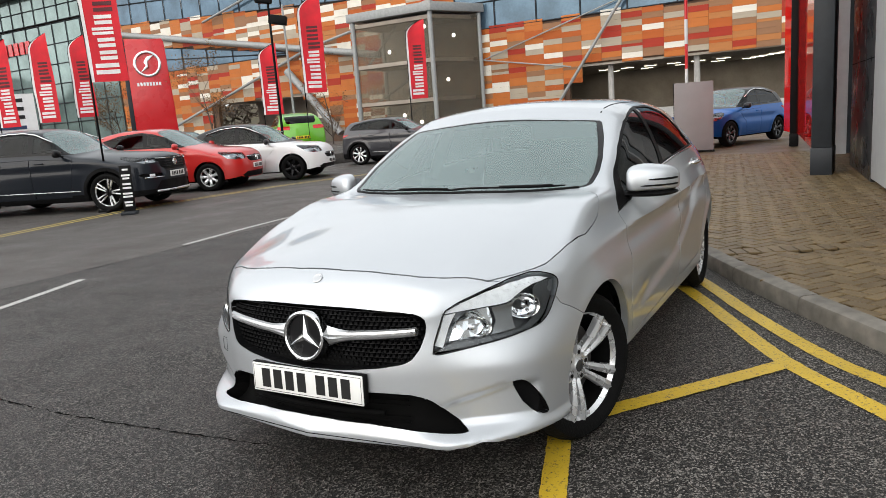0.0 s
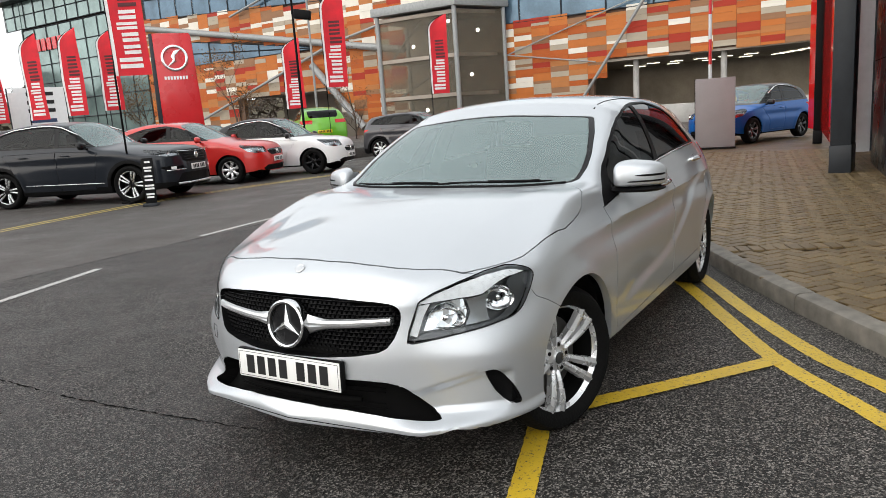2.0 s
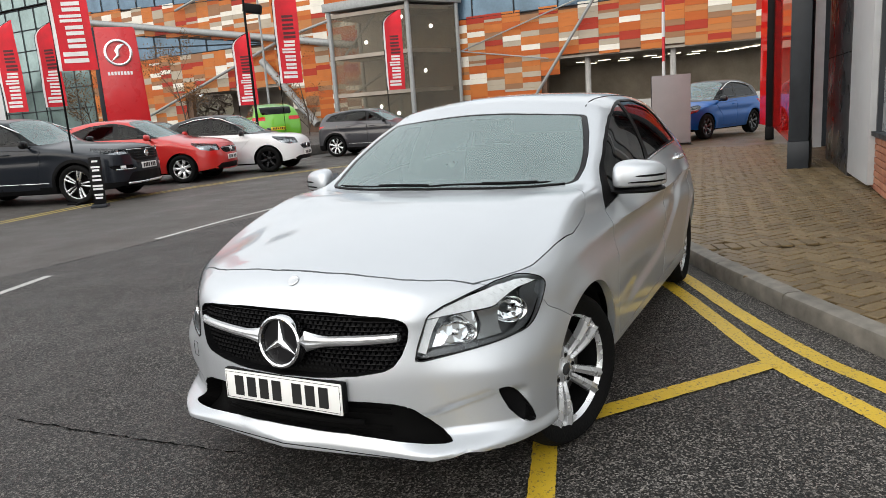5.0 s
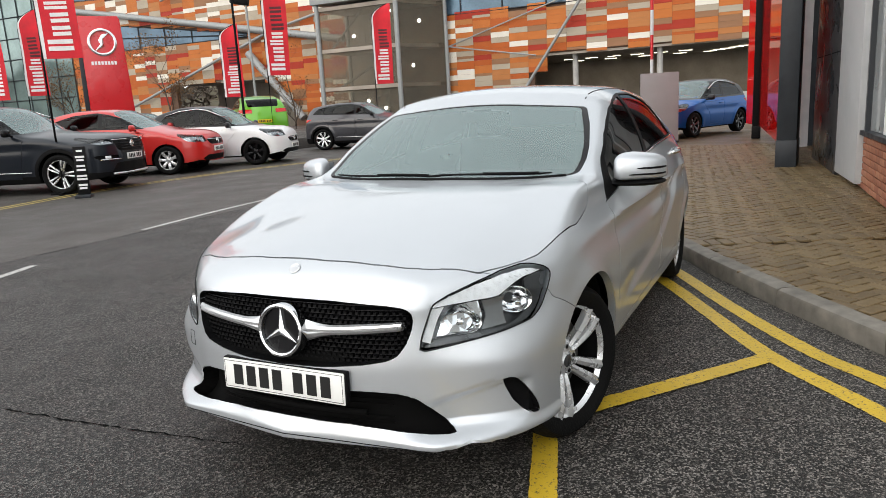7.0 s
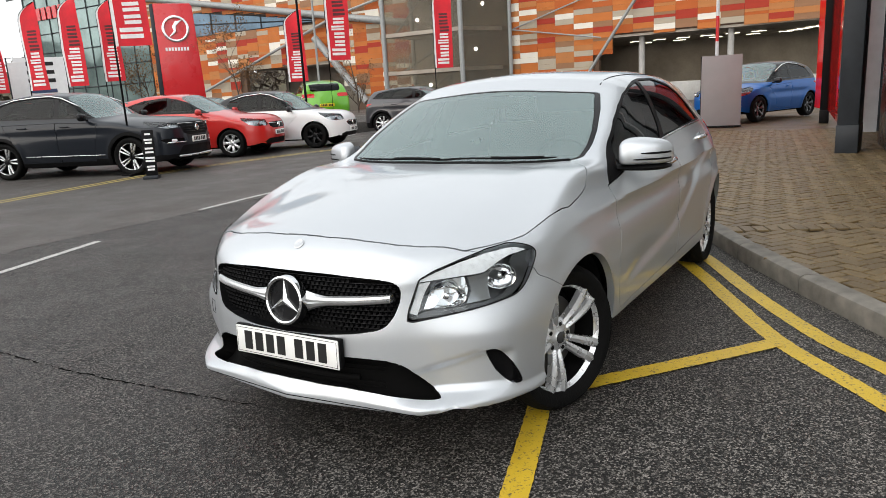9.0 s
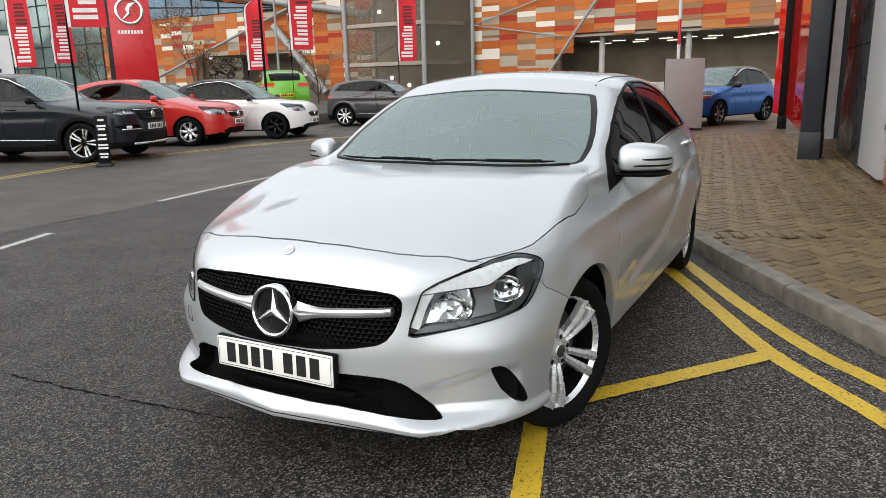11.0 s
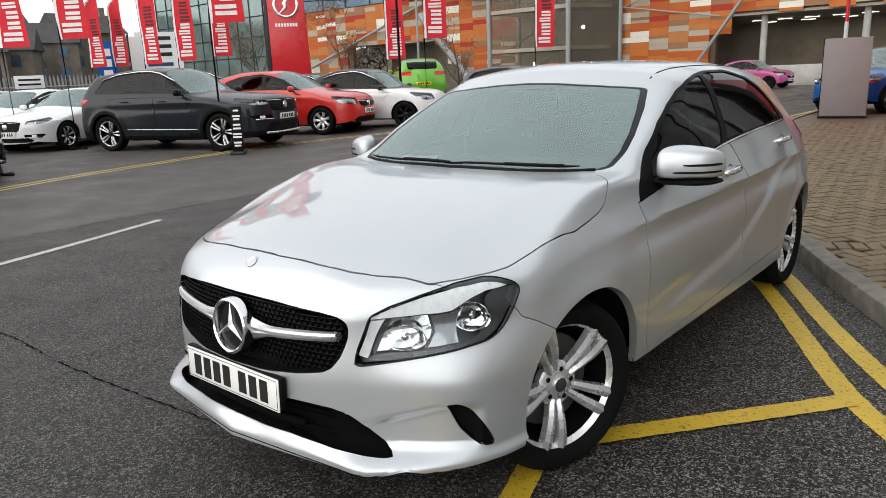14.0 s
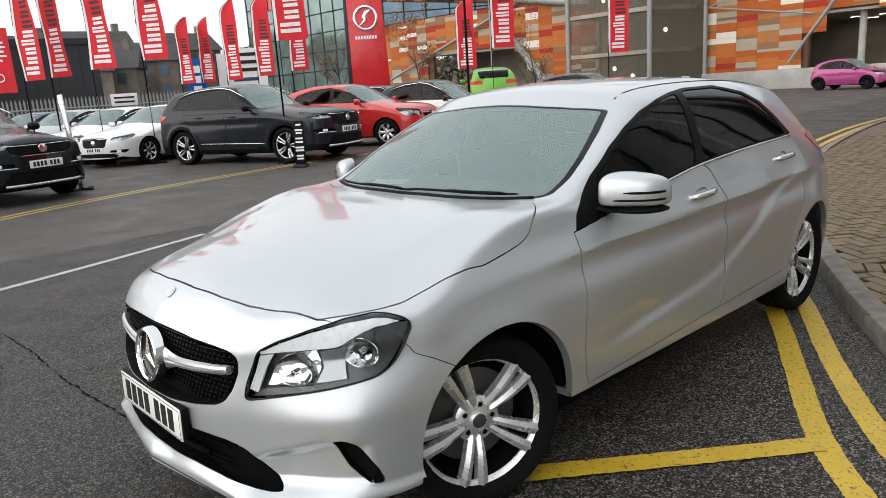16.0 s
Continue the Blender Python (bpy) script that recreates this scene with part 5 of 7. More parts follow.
kerb_line = smooth_path(KERB, 0.915)
kerb = thing("kerb", label="weathered grey concrete kerb edging the block paving", category="kerb", kind="structure")
me = kerb_block(0.915)
me.materials.append(M["kerb"])
rnd = random.Random(4)
for a, b in zip(kerb_line, kerb_line[1:]):
    ang = math.degrees(math.atan2(b[1] - a[1], b[0] - a[0]))
    if a[1] < 26:
        part("kerb_stone", me, "kerb", kerb, m=pose(a[0], a[1], rnd.uniform(-0.003, 0.003), 0, 0, ang))
pv = bmesh.new()
edge = smooth_path(KERB, 0.4)
inner = []
for i, p in enumerate(edge):
    a, b = Vector(edge[max(0, i - 1)]), Vector(edge[min(len(edge) - 1, i + 1)])
    d = (b - a).normalized()
    inner.append((p[0] + d.y * 0.11, p[1] - d.x * 0.11))
outer = [(60.0, 34.0), (60.0, -12.0), (7.0, -12.0)]
vs = [pv.verts.new((x, y, PAVE_Z - 0.022)) for x, y in inner + outer]
f = pv.faces.new(vs)
bmesh.ops.triangulate(pv, faces=[f])
for f in pv.faces:
    if f.normal.z < 0:
        f.normal_flip()
pavement = solid("pavement", pv, "pave_far", "brown block paving, damp, laid in a herringbone pattern", "pavement", kind="structure")


def offset_line(pts, d):
    out = []
    for i, p in enumerate(pts):
        a, b = Vector(pts[max(0, i - 1)]), Vector(pts[min(len(pts) - 1, i + 1)])
        t = (b - a).normalized()
        out.append((p[0] - t.y * d, p[1] + t.x * d))
    return out


def road_line(name, pts, width, material, label, z=0.004, step=0.3, ragged=0.0):
    return solid(name, strip(smooth_path(pts, step), width, z, ragged), material, label, "road marking", kind="structure")


far_kerb = smooth_path(KERB, 0.3)
tail = [p for p in far_kerb if p[1] > 3.6]
INNER = [(2.75, -0.55), (1.98, 0.52), (1.51, 1.13), (1.14, 1.82), (0.77, 2.52)]
OUTER = [(2.95, -0.30), (2.02, 0.88), (1.69, 1.27), (1.26, 1.98), (0.835, 2.79)]
road_line("yellow_line", INNER + offset_line(tail, 0.47)[2:76:4], 0.105, "yellow", "worn yellow no-waiting line along the kerb", 0.004, 0.022, 0.05)
road_line("yellow_line", OUTER + offset_line(tail, 0.24)[2:76:4], 0.105, "yellow", "worn yellow no-waiting line along the kerb", 0.004, 0.022, 0.05)
road_line("yellow_line", [(0.66, 0.06), (0.845, 0.295), (1.30, 0.855), (1.50, 1.11)], 0.105, "yellow", "yellow bay line meeting the kerb lines at an angle", 0.008, 0.022, 0.05)
road_line("yellow_line", [(0.55, 0.35), (0.70, -0.10), (0.825, -0.52), (1.05, -1.3), (1.25, -2.2)], 0.1, "yellow", "yellow bay line running under the front wheel", 0.006, 0.022, 0.05)
FAR = [(-7.4, -3.0), (-8.95, 0.0), (-10.0, 2.5), (-10.6, 5.0), (-11.0, 7.2), (-10.9, 9.2), (-10.55, 11.3), (-9.9, 13.2), (-8.9, 15.5), (-7.6, 18.0), (-6.0, 21.0)]
road_line("yellow_line", FAR, 0.09, "yellow_far", "faded yellow line before the parked cars")
road_line("yellow_line", offset_line(FAR, 0.22), 0.09, "yellow_far", "faded yellow line before the parked cars")
def crack(points, width, seed):
    """A thin ragged ribbon of broken surface."""
    rnd = random.Random(seed)
    bm, prev = bmesh.new(), None
    for (x0, y0), (x1, y1) in zip(points, points[1:]):
        n = max(2, int(math.hypot(x1 - x0, y1 - y0) / 0.035))
        for i in range(n):
            t = i / n
            ln = math.hypot(x1 - x0, y1 - y0)
            nx, ny = -(y1 - y0) / ln, (x1 - x0) / ln
            k = rnd.uniform(-0.008, 0.008)
            x, y = x0 + (x1 - x0) * t + nx * k, y0 + (y1 - y0) * t + ny * k
            w = width * rnd.choice((0.1, 0.25, 0.5, 0.9, 1.2))
            row = (bm.verts.new((x - nx * w / 2, y - ny * w / 2, 0.003)), bm.verts.new((x + nx * w / 2, y + ny * w / 2, 0.003)))
            if prev:
                bm.faces.new((prev[0], row[0], row[1], prev[1]))
            prev = row
    return bm


cracks = thing("asphalt_crack", label="ragged dark crack across the damp asphalt", category="crack", kind="structure")
part("crack_line", crack([(-6.0, -0.9), (-4.7, -0.79), (-3.9, -0.76), (-3.2, -0.75), (-2.4, -0.70), (-1.9, -0.70), (-1.45, -0.68), (-1.0, -0.64), (-0.45, -0.58)], 0.011, 5), "under", cracks)
part("crack_line", crack([(-3.1, -0.74), (-2.7, -0.86), (-2.3, -0.90), (-1.9, -1.0)], 0.006, 6), "under", cracks)
part("crack_line", crack([(-5.78, -6.0), (-5.74, -1.5), (-5.70, 1.0), (-5.68, 2.0), (-5.67, 3.4), (-5.66, 6.0), (-5.68, 9.0)], 0.02, 9), "under", cracks)
road_line("white_dash", [(-3.3, -4.0), (-3.85, -2.4), (-4.42, -0.7), (-4.78, 0.5), (-5.22, 1.78)], 0.09, "white_line", "white centre-line dash on the road")
road_line("white_dash", [(-5.78, 3.55), (-5.95, 5.0), (-6.02, 6.6), (-5.95, 8.2)], 0.09, "white_line", "white centre-line dash on the road")
road_line("white_dash", [(-5.6, 10.4), (-5.2, 12.2), (-4.8, 13.8)], 0.09, "white_line", "white centre-line dash on the road")

# ---- parked cars ----
def region_rim(bm, la, ids, side, width):
    """A thin raised edge round a marked opening, on one side."""
    out = bmesh.new()
    for e in bm.edges:
        fs = e.link_faces
        if len(fs) == 2 and (fs[0][la] in ids) != (fs[1][la] in ids):
            p = [v.co + v.normal * 0.008 for v in e.verts]
            c = (fs[1] if fs[0][la] in ids else fs[0]).calc_center_median()
            q = [a + (c - a).normalized() * width for a in p]
            out.faces.new([out.verts.new(k) for k in (p[0], p[1], q[1], q[0])])
    bmesh.ops.remove_doubles(out, verts=out.verts, dist=0.004)
    if side == "-":
        out.transform(Matrix.Diagonal((-1, 1, 1, 1)))
    bmesh.ops.recalc_face_normals(out, faces=out.faces)
    return out


def street_car(name, label, s, colour, m, roof=None, plate_rear="plate_y"):
    """A parked car from its sizes: overhangs, wheelbase, half-width, heights and window outline."""
    car = thing(name, m, label, "car", "parked cars")
    fo, wb, ro, w, h, belt = s["fo"], s["wb"], s["ro"], s["w"], s["h"], s["belt"]
    yf, yr = -fo, wb + ro
    bl = s.get("blunt", 1.0)
    cowl, hood, wt, wr = s["cowl"], s["hood"], s["wtop"], s["wr"]
    top = curve((yf - 0.1, hood - 0.30), (yf, hood - 0.20 * bl), (yf + 0.10, hood - 0.075 * bl), (yf + 0.3, hood), (0.1, (hood + belt + 0.03) / 2 + 0.02), (cowl - 0.05, belt + 0.05), (cowl + 0.12, belt + 0.10), (wt - 0.15, h - 0.11), (wt, h - 0.045), (wt + 0.3, h - 0.008), ((wt + wb) / 2 + 0.1, h), (wb - 0.1, h - s.get("drop", 0.05)), (yr - 0.35, h - s.get("drop", 0.05) * 2.6), (yr, h - s.get("drop", 0.05) * 4))
    below = curve((0.12, 0.86), (0.22, 0.93), (0.36, 0.975), (0.55, 1.0), (belt - 0.16, 0.998), (belt - 0.05, 0.97), (belt + 0.03, 0.935))
    front = curve((0, yf), (0.35 * w, yf + 0.015), (0.62 * w, yf + 0.09), (0.80 * w, yf + 0.21), (0.90 * w, yf + 0.38), (0.96 * w, yf + 0.62), (1.0 * w, yf + 1.1), (1.05 * w, yf + 1.9))
    nose = curve((0.12, 0.10), (0.22, 0.03), (0.36, 0.0), (0.52, 0.0), (hood - 0.16, 0.035), (hood - 0.05, 0.10), (hood + 0.1, 0.3))
    back = curve((0.12, yr - 0.12), (0.3, yr - 0.02), (0.55, yr), (belt - 0.12, yr - 0.05), (belt + 0.05, yr - 0.11), (h - 0.1, yr - s["rake"]), (h + 0.1, yr - s["rake"] - 0.15))

    def field(p):
        x, y, z = np.abs(p[:, 0]), p[:, 1], p[:, 2]
        t = np.clip((z - belt - 0.02) / (h - belt), 0, 1.3)
        lower = w * below(z)
        wd = np.where(z > belt + 0.02, w * 0.938 + (wr - w * 0.938) * t ** 1.15, lower)
        wd = wd - 0.014 * np.exp(-((z - belt + 0.24) / 0.07) ** 2) * sstep(0.2, 0.7, y) * (1 - sstep(wb - 0.2, wb + 0.2, y))
        for cy in (0.0, wb):
            wd = wd + 0.014 * np.exp(-((np.hypot(y - cy, z - s["r"]) - s["r"] - 0.07) / 0.05) ** 2)
        v = smax(x - wd, (front(x) + nose(z) - y) * 0.75, 0.06)
        ye = y - 0.28 * x * x * sstep(0.1, 0.5, y) * (1 - sstep(1.4, 2.2, y))
        st = 1 / np.sqrt(1 + ((top(ye + 0.01) - top(ye - 0.01)) / 0.02) ** 2)
        v = smax(v, (z - top(ye) + (0.10 + 0.14 * (1 - sstep(-0.4, cowl, y))) * x * x) * st, 0.08)
        v = smax(v, (y - back(z) + 0.24 * x * x / w) * 0.9, 0.10)
        return smax(v, s.get("clear", 0.19) - z, 0.015)
    step = s.get("step", 0.04)
    bm = skin(field, yf - 0.2, yr + 0.2, 1.05, h + 0.2, step, (0.0, wb), (0.5, 0.8), 0.16)
    la = bm.faces.layers.int.new("region")
    flank = lambda c, n: c.x > 0.3 and n.x > 0.2
    if s.get("clad"):
        cut(bm, la, 20, "side", [(yf - 0.3, 0.0), (yr + 0.3, 0.0), (yr + 0.3, 0.42), (wb, 0.40), (wb - 0.4, 0.36), (0.4, 0.34), (0, 0.36), (yf - 0.3, 0.34)], lambda c, n: True)
        for cy in (0.0, wb):
            cut(bm, la, 20, "side", arc_poly(cy, s["r"], s["r"] + 0.105, 24), lambda c, n: c.x > 0.5)
    if roof:
        cut(bm, la, 21, "side", [(cowl - 0.12, belt + 0.02), (wb + ro * 0.35, belt + 0.06), (yr - 0.05, belt + 0.12), (yr, h + 0.3), (cowl, h + 0.3)], lambda c, n: c.z > belt)
    d = s["dlo"]
    cut(bm, la, 8, "side", d, flank)
    mid = s["bp"]
    cx, cz = sum(p[0] for p in d) / len(d), sum(p[1] for p in d) / len(d)
    ins = [(cx + (a - cx) * 0.965, cz + (b - cz) * 0.86) for a, b in d]
    bt, tp = min(b for a, b in ins), max(b for a, b in ins)
    cut(bm, la, 9, "side", ins, flank)
    cut(bm, la, 8, "side", [(mid - 0.05, bt - 0.1), (mid + 0.05, bt - 0.1), (mid + 0.09, tp + 0.1), (mid - 0.01, tp + 0.1)], lambda c, n: flank(c, n) and in_poly(c.y, c.z, ins))
    cut(bm, la, 7, "top", [(-0.05, cowl + 0.06), (0.5 * w, cowl + 0.10), (0.80 * w, cowl + 0.24), (wr + 0.03, wt - 0.02), (wr * 0.9, wt + 0.05), (-0.05, wt - 0.02)], lambda c, n: n.z > 0.25 and c.z > belt)
    u = lambda fx, dy: (fx * w + yf + dy) * 0.70711
    z0, z1 = s["lamp"]
    cut(bm, la, 5, "corner", [(u(0.56, 0.05), z0 + 0.01), (u(0.60, 0.09), z1 - 0.03), (u(0.78, 0.26), z1), (u(0.90, 0.52), z1 + 0.03), (u(0.93, 0.56), z1 - 0.01), (u(0.90, 0.40), z0 + 0.04), (u(0.80, 0.22), z0)], lambda c, n: c.y < 0.2 and c.x > 0.3)
    gz0, gz1, gw = s["grille"]
    ahead = lambda c, n: c.y < yf + 0.4 and n.y < 0.2
    cut(bm, la, 2, "front", [(-0.05, gz1), (gw * 0.8, gz1 - 0.005), (gw, gz1 - 0.03), (gw * 0.92, gz0 + 0.04), (gw * 0.72, gz0), (-0.05, gz0)], ahead)
    cut(bm, la, 3, "front", [(-0.05, s.get("iz", 0.38)), (0.55 * w, s.get("iz", 0.38)), (0.70 * w, 0.31), (0.62 * w, 0.25), (-0.05, 0.25)], ahead)
    if s.get("fog"):
        fz = s["fog"]
        cut(bm, la, 22, "corner", [(u(0.50, 0.02), fz - 0.05), (u(0.52, 0.03), fz + 0.035), (u(0.84, 0.26), fz + 0.045), (u(0.88, 0.34), fz + 0.02), (u(0.82, 0.22), fz - 0.05)], lambda c, n: c.y < 0.1 and c.x > 0.3)
    cut(bm, la, 13, "side", [(0.72 + 0.0, 0.30), (mid - 0.01, 0.30), (mid + 0.03, belt - 0.02), (cowl + 0.14, belt - 0.06), (0.66, 0.60)], lambda c, n: flank(c, n) and c.z < belt)
    if s.get("five"):
        cut(bm, la, 14, "side", [(mid, 0.30), (wb - s["r"] - 0.05, 0.30), (wb - s["r"] - 0.02, 0.52), (wb - 0.05, belt - 0.02), (mid + 0.03, belt - 0.02)], lambda c, n: flank(c, n) and c.z < belt)
    tz0, tz1 = s.get("tail", (belt - 0.2, belt - 0.02))
    cut(bm, la, 15, "side", [(yr - 0.48, tz1), (yr + 0.2, tz1), (yr + 0.2, tz0), (yr - 0.30, tz0 + 0.04)], lambda c, n: c.x > 0.48 * w and c.y > wb)
    cut(bm, la, 16, "front", [(-0.05, belt + 0.10), (0.56 * w, belt + 0.10), (0.62 * w, belt + 0.15), (wr * 0.92, h - 0.13), (-0.05, h - 0.11)], lambda c, n: c.y > wb and n.y > 0.25)
    for cy in (0.0, wb):
        cut(bm, la, 1, "side", arc_poly(cy, s["r"], s["r"] + 0.04, 30), lambda c, n: c.x > 0.5)
    bm.normal_update()
    pm = PAINT[colour]
    part("body", panel(bm, la, {0}, 0, 0.02), pm, car)
    if s.get("clad"):
        part("lower_cladding", panel(bm, la, {20}, 0, 0.02, 0.002), "black", car, "black plastic lower cladding")
    if roof:
        part("roof", panel(bm, la, {21}, 0, 0.0), PAINT[roof], car, "black contrast roof")
    part("windscreen", panel(bm, la, {7}, 0.002, 0, -0.002), "glass", car)
    part("rear_window", panel(bm, la, {16}, 0.002, 0, 0.001), "glass_dark", car)
    gr = part("grille", panel(bm, la, {2}, 0.0, 0.0, -0.015), "black", car, "black grille")
    for k in range(4):
        z = gz0 + (gz1 - gz0) * (k + 1) / 5
        part("grille_slat", tube([(x, float(front(abs(x))) + float(nose(z)) + 0.004, z) for x in np.linspace(-gw * 0.8, gw * 0.8, 9)], 0.007, 5), "black_gloss", gr)
    badge = moved(lathe([(0.0, -0.012), (0.05, -0.01), (0.062, -0.006), (0.066, 0.004)], 20, "Y"), Matrix.Translation((0, yf + float(nose((gz0 + gz1) / 2)) - 0.004, (gz0 + gz1) / 2)))
    part("front_badge", badge, "chrome", car, "round chrome badge")
    wing = [tube([(sx * x, float(front(x)) + float(nose(gz1)) - 0.006, gz1 - 0.03 + 0.015 * x) for x in np.linspace(0.05, gw, 8)], 0.008, 5) for sx in (1, -1)]
    part("chrome_bar", join(*wing), "chrome", car)
    rim = join(region_rim(bm, la, (2,), "+", 0.016), region_rim(bm, la, (2,), "-", 0.016))
    part("grille_rim", rim, "chrome" if s.get("ring") else "black_gloss", gr, "bright grille surround" if s.get("ring") else "")
    if s.get("clad"):
        part("skid_plate", tube([(x, float(front(abs(x))) + float(nose(0.30)) - 0.012, 0.305) for x in np.linspace(-0.66 * w, 0.66 * w, 15)], 0.022, 8), "satin", car, "silver lower bumper trim")
    part("lower_intake", panel(bm, la, {3}, 0.0, 0.0, -0.02), "black", car)
    if s.get("roofrail"):
        for sx in (1, -1):
            part("roof_rail", tube([(sx * wr * 1.0, y, h - 0.03 - 0.06 * abs(y - wb * 0.62) ** 2 * 0.3) for y in np.linspace(wt + 0.1, wb + 0.25, 8)], 0.016, 6), "satin", car)
    for sx in "+-":
        k = 1 if sx == "+" else -1
        d1 = part("front_door", panel(bm, la, {13}, 0.006, 0.02, mirror=sx), pm, car)
        if s.get("five"):
            part("rear_door", panel(bm, la, {14}, 0.006, 0.02, mirror=sx), pm, car)
            part("door_handle", tube([(k * (w + 0.005), mid + 0.62, belt - 0.09), (k * (w + 0.022), mid + 0.66, belt - 0.088), (k * (w + 0.022), mid + 0.78, belt - 0.086), (k * (w + 0.004), mid + 0.82, belt - 0.086)], 0.012, 6), pm, car)
        part("window_frame", panel(bm, la, {8}, 0, 0.0, 0.002, mirror=sx), "black_gloss", car)
        part("side_window", panel(bm, la, {9}, 0, 0.0, -0.001, mirror=sx), "glass_side" if "glass_side" in M else "glass_dark", car)
        if s.get("chrome"):
            up = [p for p in d if p[1] > cz - 0.02]
            up.sort()
            wd = lambda z: w * 0.938 + (wr - w * 0.938) * max(0, (z - belt - 0.02) / (h - belt)) ** 1.15
            part("chrome_line", tube([(k * (wd(b) + 0.012), a, b + 0.012) for a, b in up], 0.012, 6), "chrome", car)
        part("door_handle", tube([(k * (w + 0.003), mid - 0.28, belt - 0.10), (k * (w + 0.022), mid - 0.24, belt - 0.098), (k * (w + 0.022), mid - 0.13, belt - 0.096), (k * (w + 0.004), mid - 0.09, belt - 0.096)], 0.012, 6), pm, car)
        if s.get("fog"):
            fg = part("fog_recess", panel(bm, la, {22}, 0.0, 0.0, -0.03, mirror=sx), "black", car, "black fog lamp recess")
            part("fog_blade", tube([(k * f * w, float(front(f * w)) + float(nose(s["fog"])) - 0.004, s["fog"] - 0.035) for f in (0.46, 0.55, 0.64, 0.73, 0.82)], 0.010, 6), "chrome", fg, "bright blade")
            part("fog_lamp", moved(box(-0.05, 0.05, -0.01, 0.02, -0.025, 0.025, 0.008), pose(k * 0.70 * w, float(front(0.70 * w)) + 0.012, s["fog"] + 0.005, 0, 0, 32 * k)), "lamp_white", fg)
        hl = part("headlamp", panel(bm, la, {5}, 0.0, 0.0, -0.03, mirror=sx), "lamp_grey", car, "clear headlamp")
        part("lamp_lens", panel(bm, la, {5}, 0.002, 0.02, 0.0, mirror=sx), "lens", hl)
        part("lamp_bowl", moved(lathe([(0.0, 0.02), (0.02, 0.014), (0.034, -0.006), (0.038, -0.010)], 16, "Y"), Matrix.Translation((k * 0.74 * w, float(front(0.74 * w)) + 0.05, (z0 + z1) / 2))), "bright_chrome", hl)
        part("tail_lamp", panel(bm, la, {15}, 0.002, 0.02, 0.006, mirror=sx), "red_lens", car, "red tail lamp")
        mi = thing("door_mirror")
        mi.parent = car
        sh = bmesh.new()
        bmesh.ops.create_uvsphere(sh, u_segments=14, v_segments=9, radius=1)
        for v in sh.verts:
            x, y, z = v.co
            v.co = (k * (w + 0.085) + 0.105 * math.copysign(abs(x) ** 0.7, x), cowl + 0.36 + 0.075 * y * (0.4 if y > 0 else 1), belt + 0.06 + 0.07 * math.copysign(abs(z) ** 0.7, z))
        part("mirror_shell", sharp(sh, 60), PAINT[roof] if roof else (pm if not s.get("dark_mirror") else "black_gloss"), mi)
        part("mirror_arm", rod((k * (w - 0.09), cowl + 0.34, belt), (k * (w + 0.04), cowl + 0.36, belt + 0.02), 0.02, 0.016, 6), "black", mi)
        for cy in (0.0, wb):
            wm = pose(k * (w - 0.125), cy, s["r"], 0, 0, 0 if k > 0 else 180)
            wheel_parts(car, s["r"], 0.215, s["r"] * s.get("rimk", 0.69), s.get("spokes", 5), wm, s.get("wheel", "alloy"), s.get("twin", True), s.get("turn", 0.3), spoke_mat=s.get("spoke_mat"))
            a = bmesh.new()
            ring = []
            for i in range(17):
                t = math.pi * (i / 16) * 1.2 - 0.1 * math.pi
                ring.append([a.verts.new((k * x, cy + (s["r"] + 0.042) * math.cos(t), s["r"] + (s["r"] + 0.042) * math.sin(t))) for x in (w * 0.62, w * 0.975)])
            for p, q in zip(ring, ring[1:]):
                a.faces.new((p[0], p[1], q[1], q[0]))
            part("wheel_arch_liner", a, "under", car)
    if s.get("clad"):
        for k in (1, -1):
            part("door_strip", tube([(k * (w + 0.002), y, 0.405 + 0.012 * y) for y in np.linspace(0.5, wb - 0.5, 8)], 0.009, 6), "satin", car, "silver lower door strip")
    for y, mat, rot in ((yf - 0.008, "plate", 0), (yr + 0.004, plate_rear, 180)):
        pz = s.get("pz", 0.47) if rot == 0 else s.get("prz", 0.62)
        yo = float(nose(pz)) if rot == 0 else float(back(pz)) - yr
        pl = thing("number_plate", pose(0, y + yo, pz, 0, 0, rot))
        pl.parent = car
        part("plate_board", box(-0.26, 0.26, -0.006, 0.012, -0.056, 0.056, 0.003), mat, pl)
        for i in range(7):
            x = -0.215 + i * 0.058 + (0.035 if i > 3 else 0)
            part("plate_bar", box(x, x + 0.038, -0.0085, -0.0055, -0.036, 0.036), "ink", pl)
    part("underbody", join(box(-w * 0.8, w * 0.8, s["r"] + 0.06, wb - s["r"] - 0.06, 0.2, 0.33), box(-w * 0.62, w * 0.62, yf + 0.2, yr - 0.15, 0.22, 0.4)), "under", car)
    part("dashboard", box(-w * 0.8, w * 0.8, cowl + 0.25, cowl + 0.6, belt - 0.25, belt - 0.02, 0.04), "trim_cloth", car)
    for sx in (1, -1):
        part("front_seat", join(box(sx * 0.36 - 0.24, sx * 0.36 + 0.24, mid - 0.12, mid + 0.02, 0.5, belt + 0.12, 0.05), box(sx * 0.36 - 0.12, sx * 0.36 + 0.12, mid - 0.03, mid + 0.06, belt + 0.14, belt + 0.30, 0.03)), "trim_cloth", car)
    bm.free()
    return car


M["glass_side"] = glassy("side_glass", (0.19, 0.22, 0.22), 1.38, 0.015)


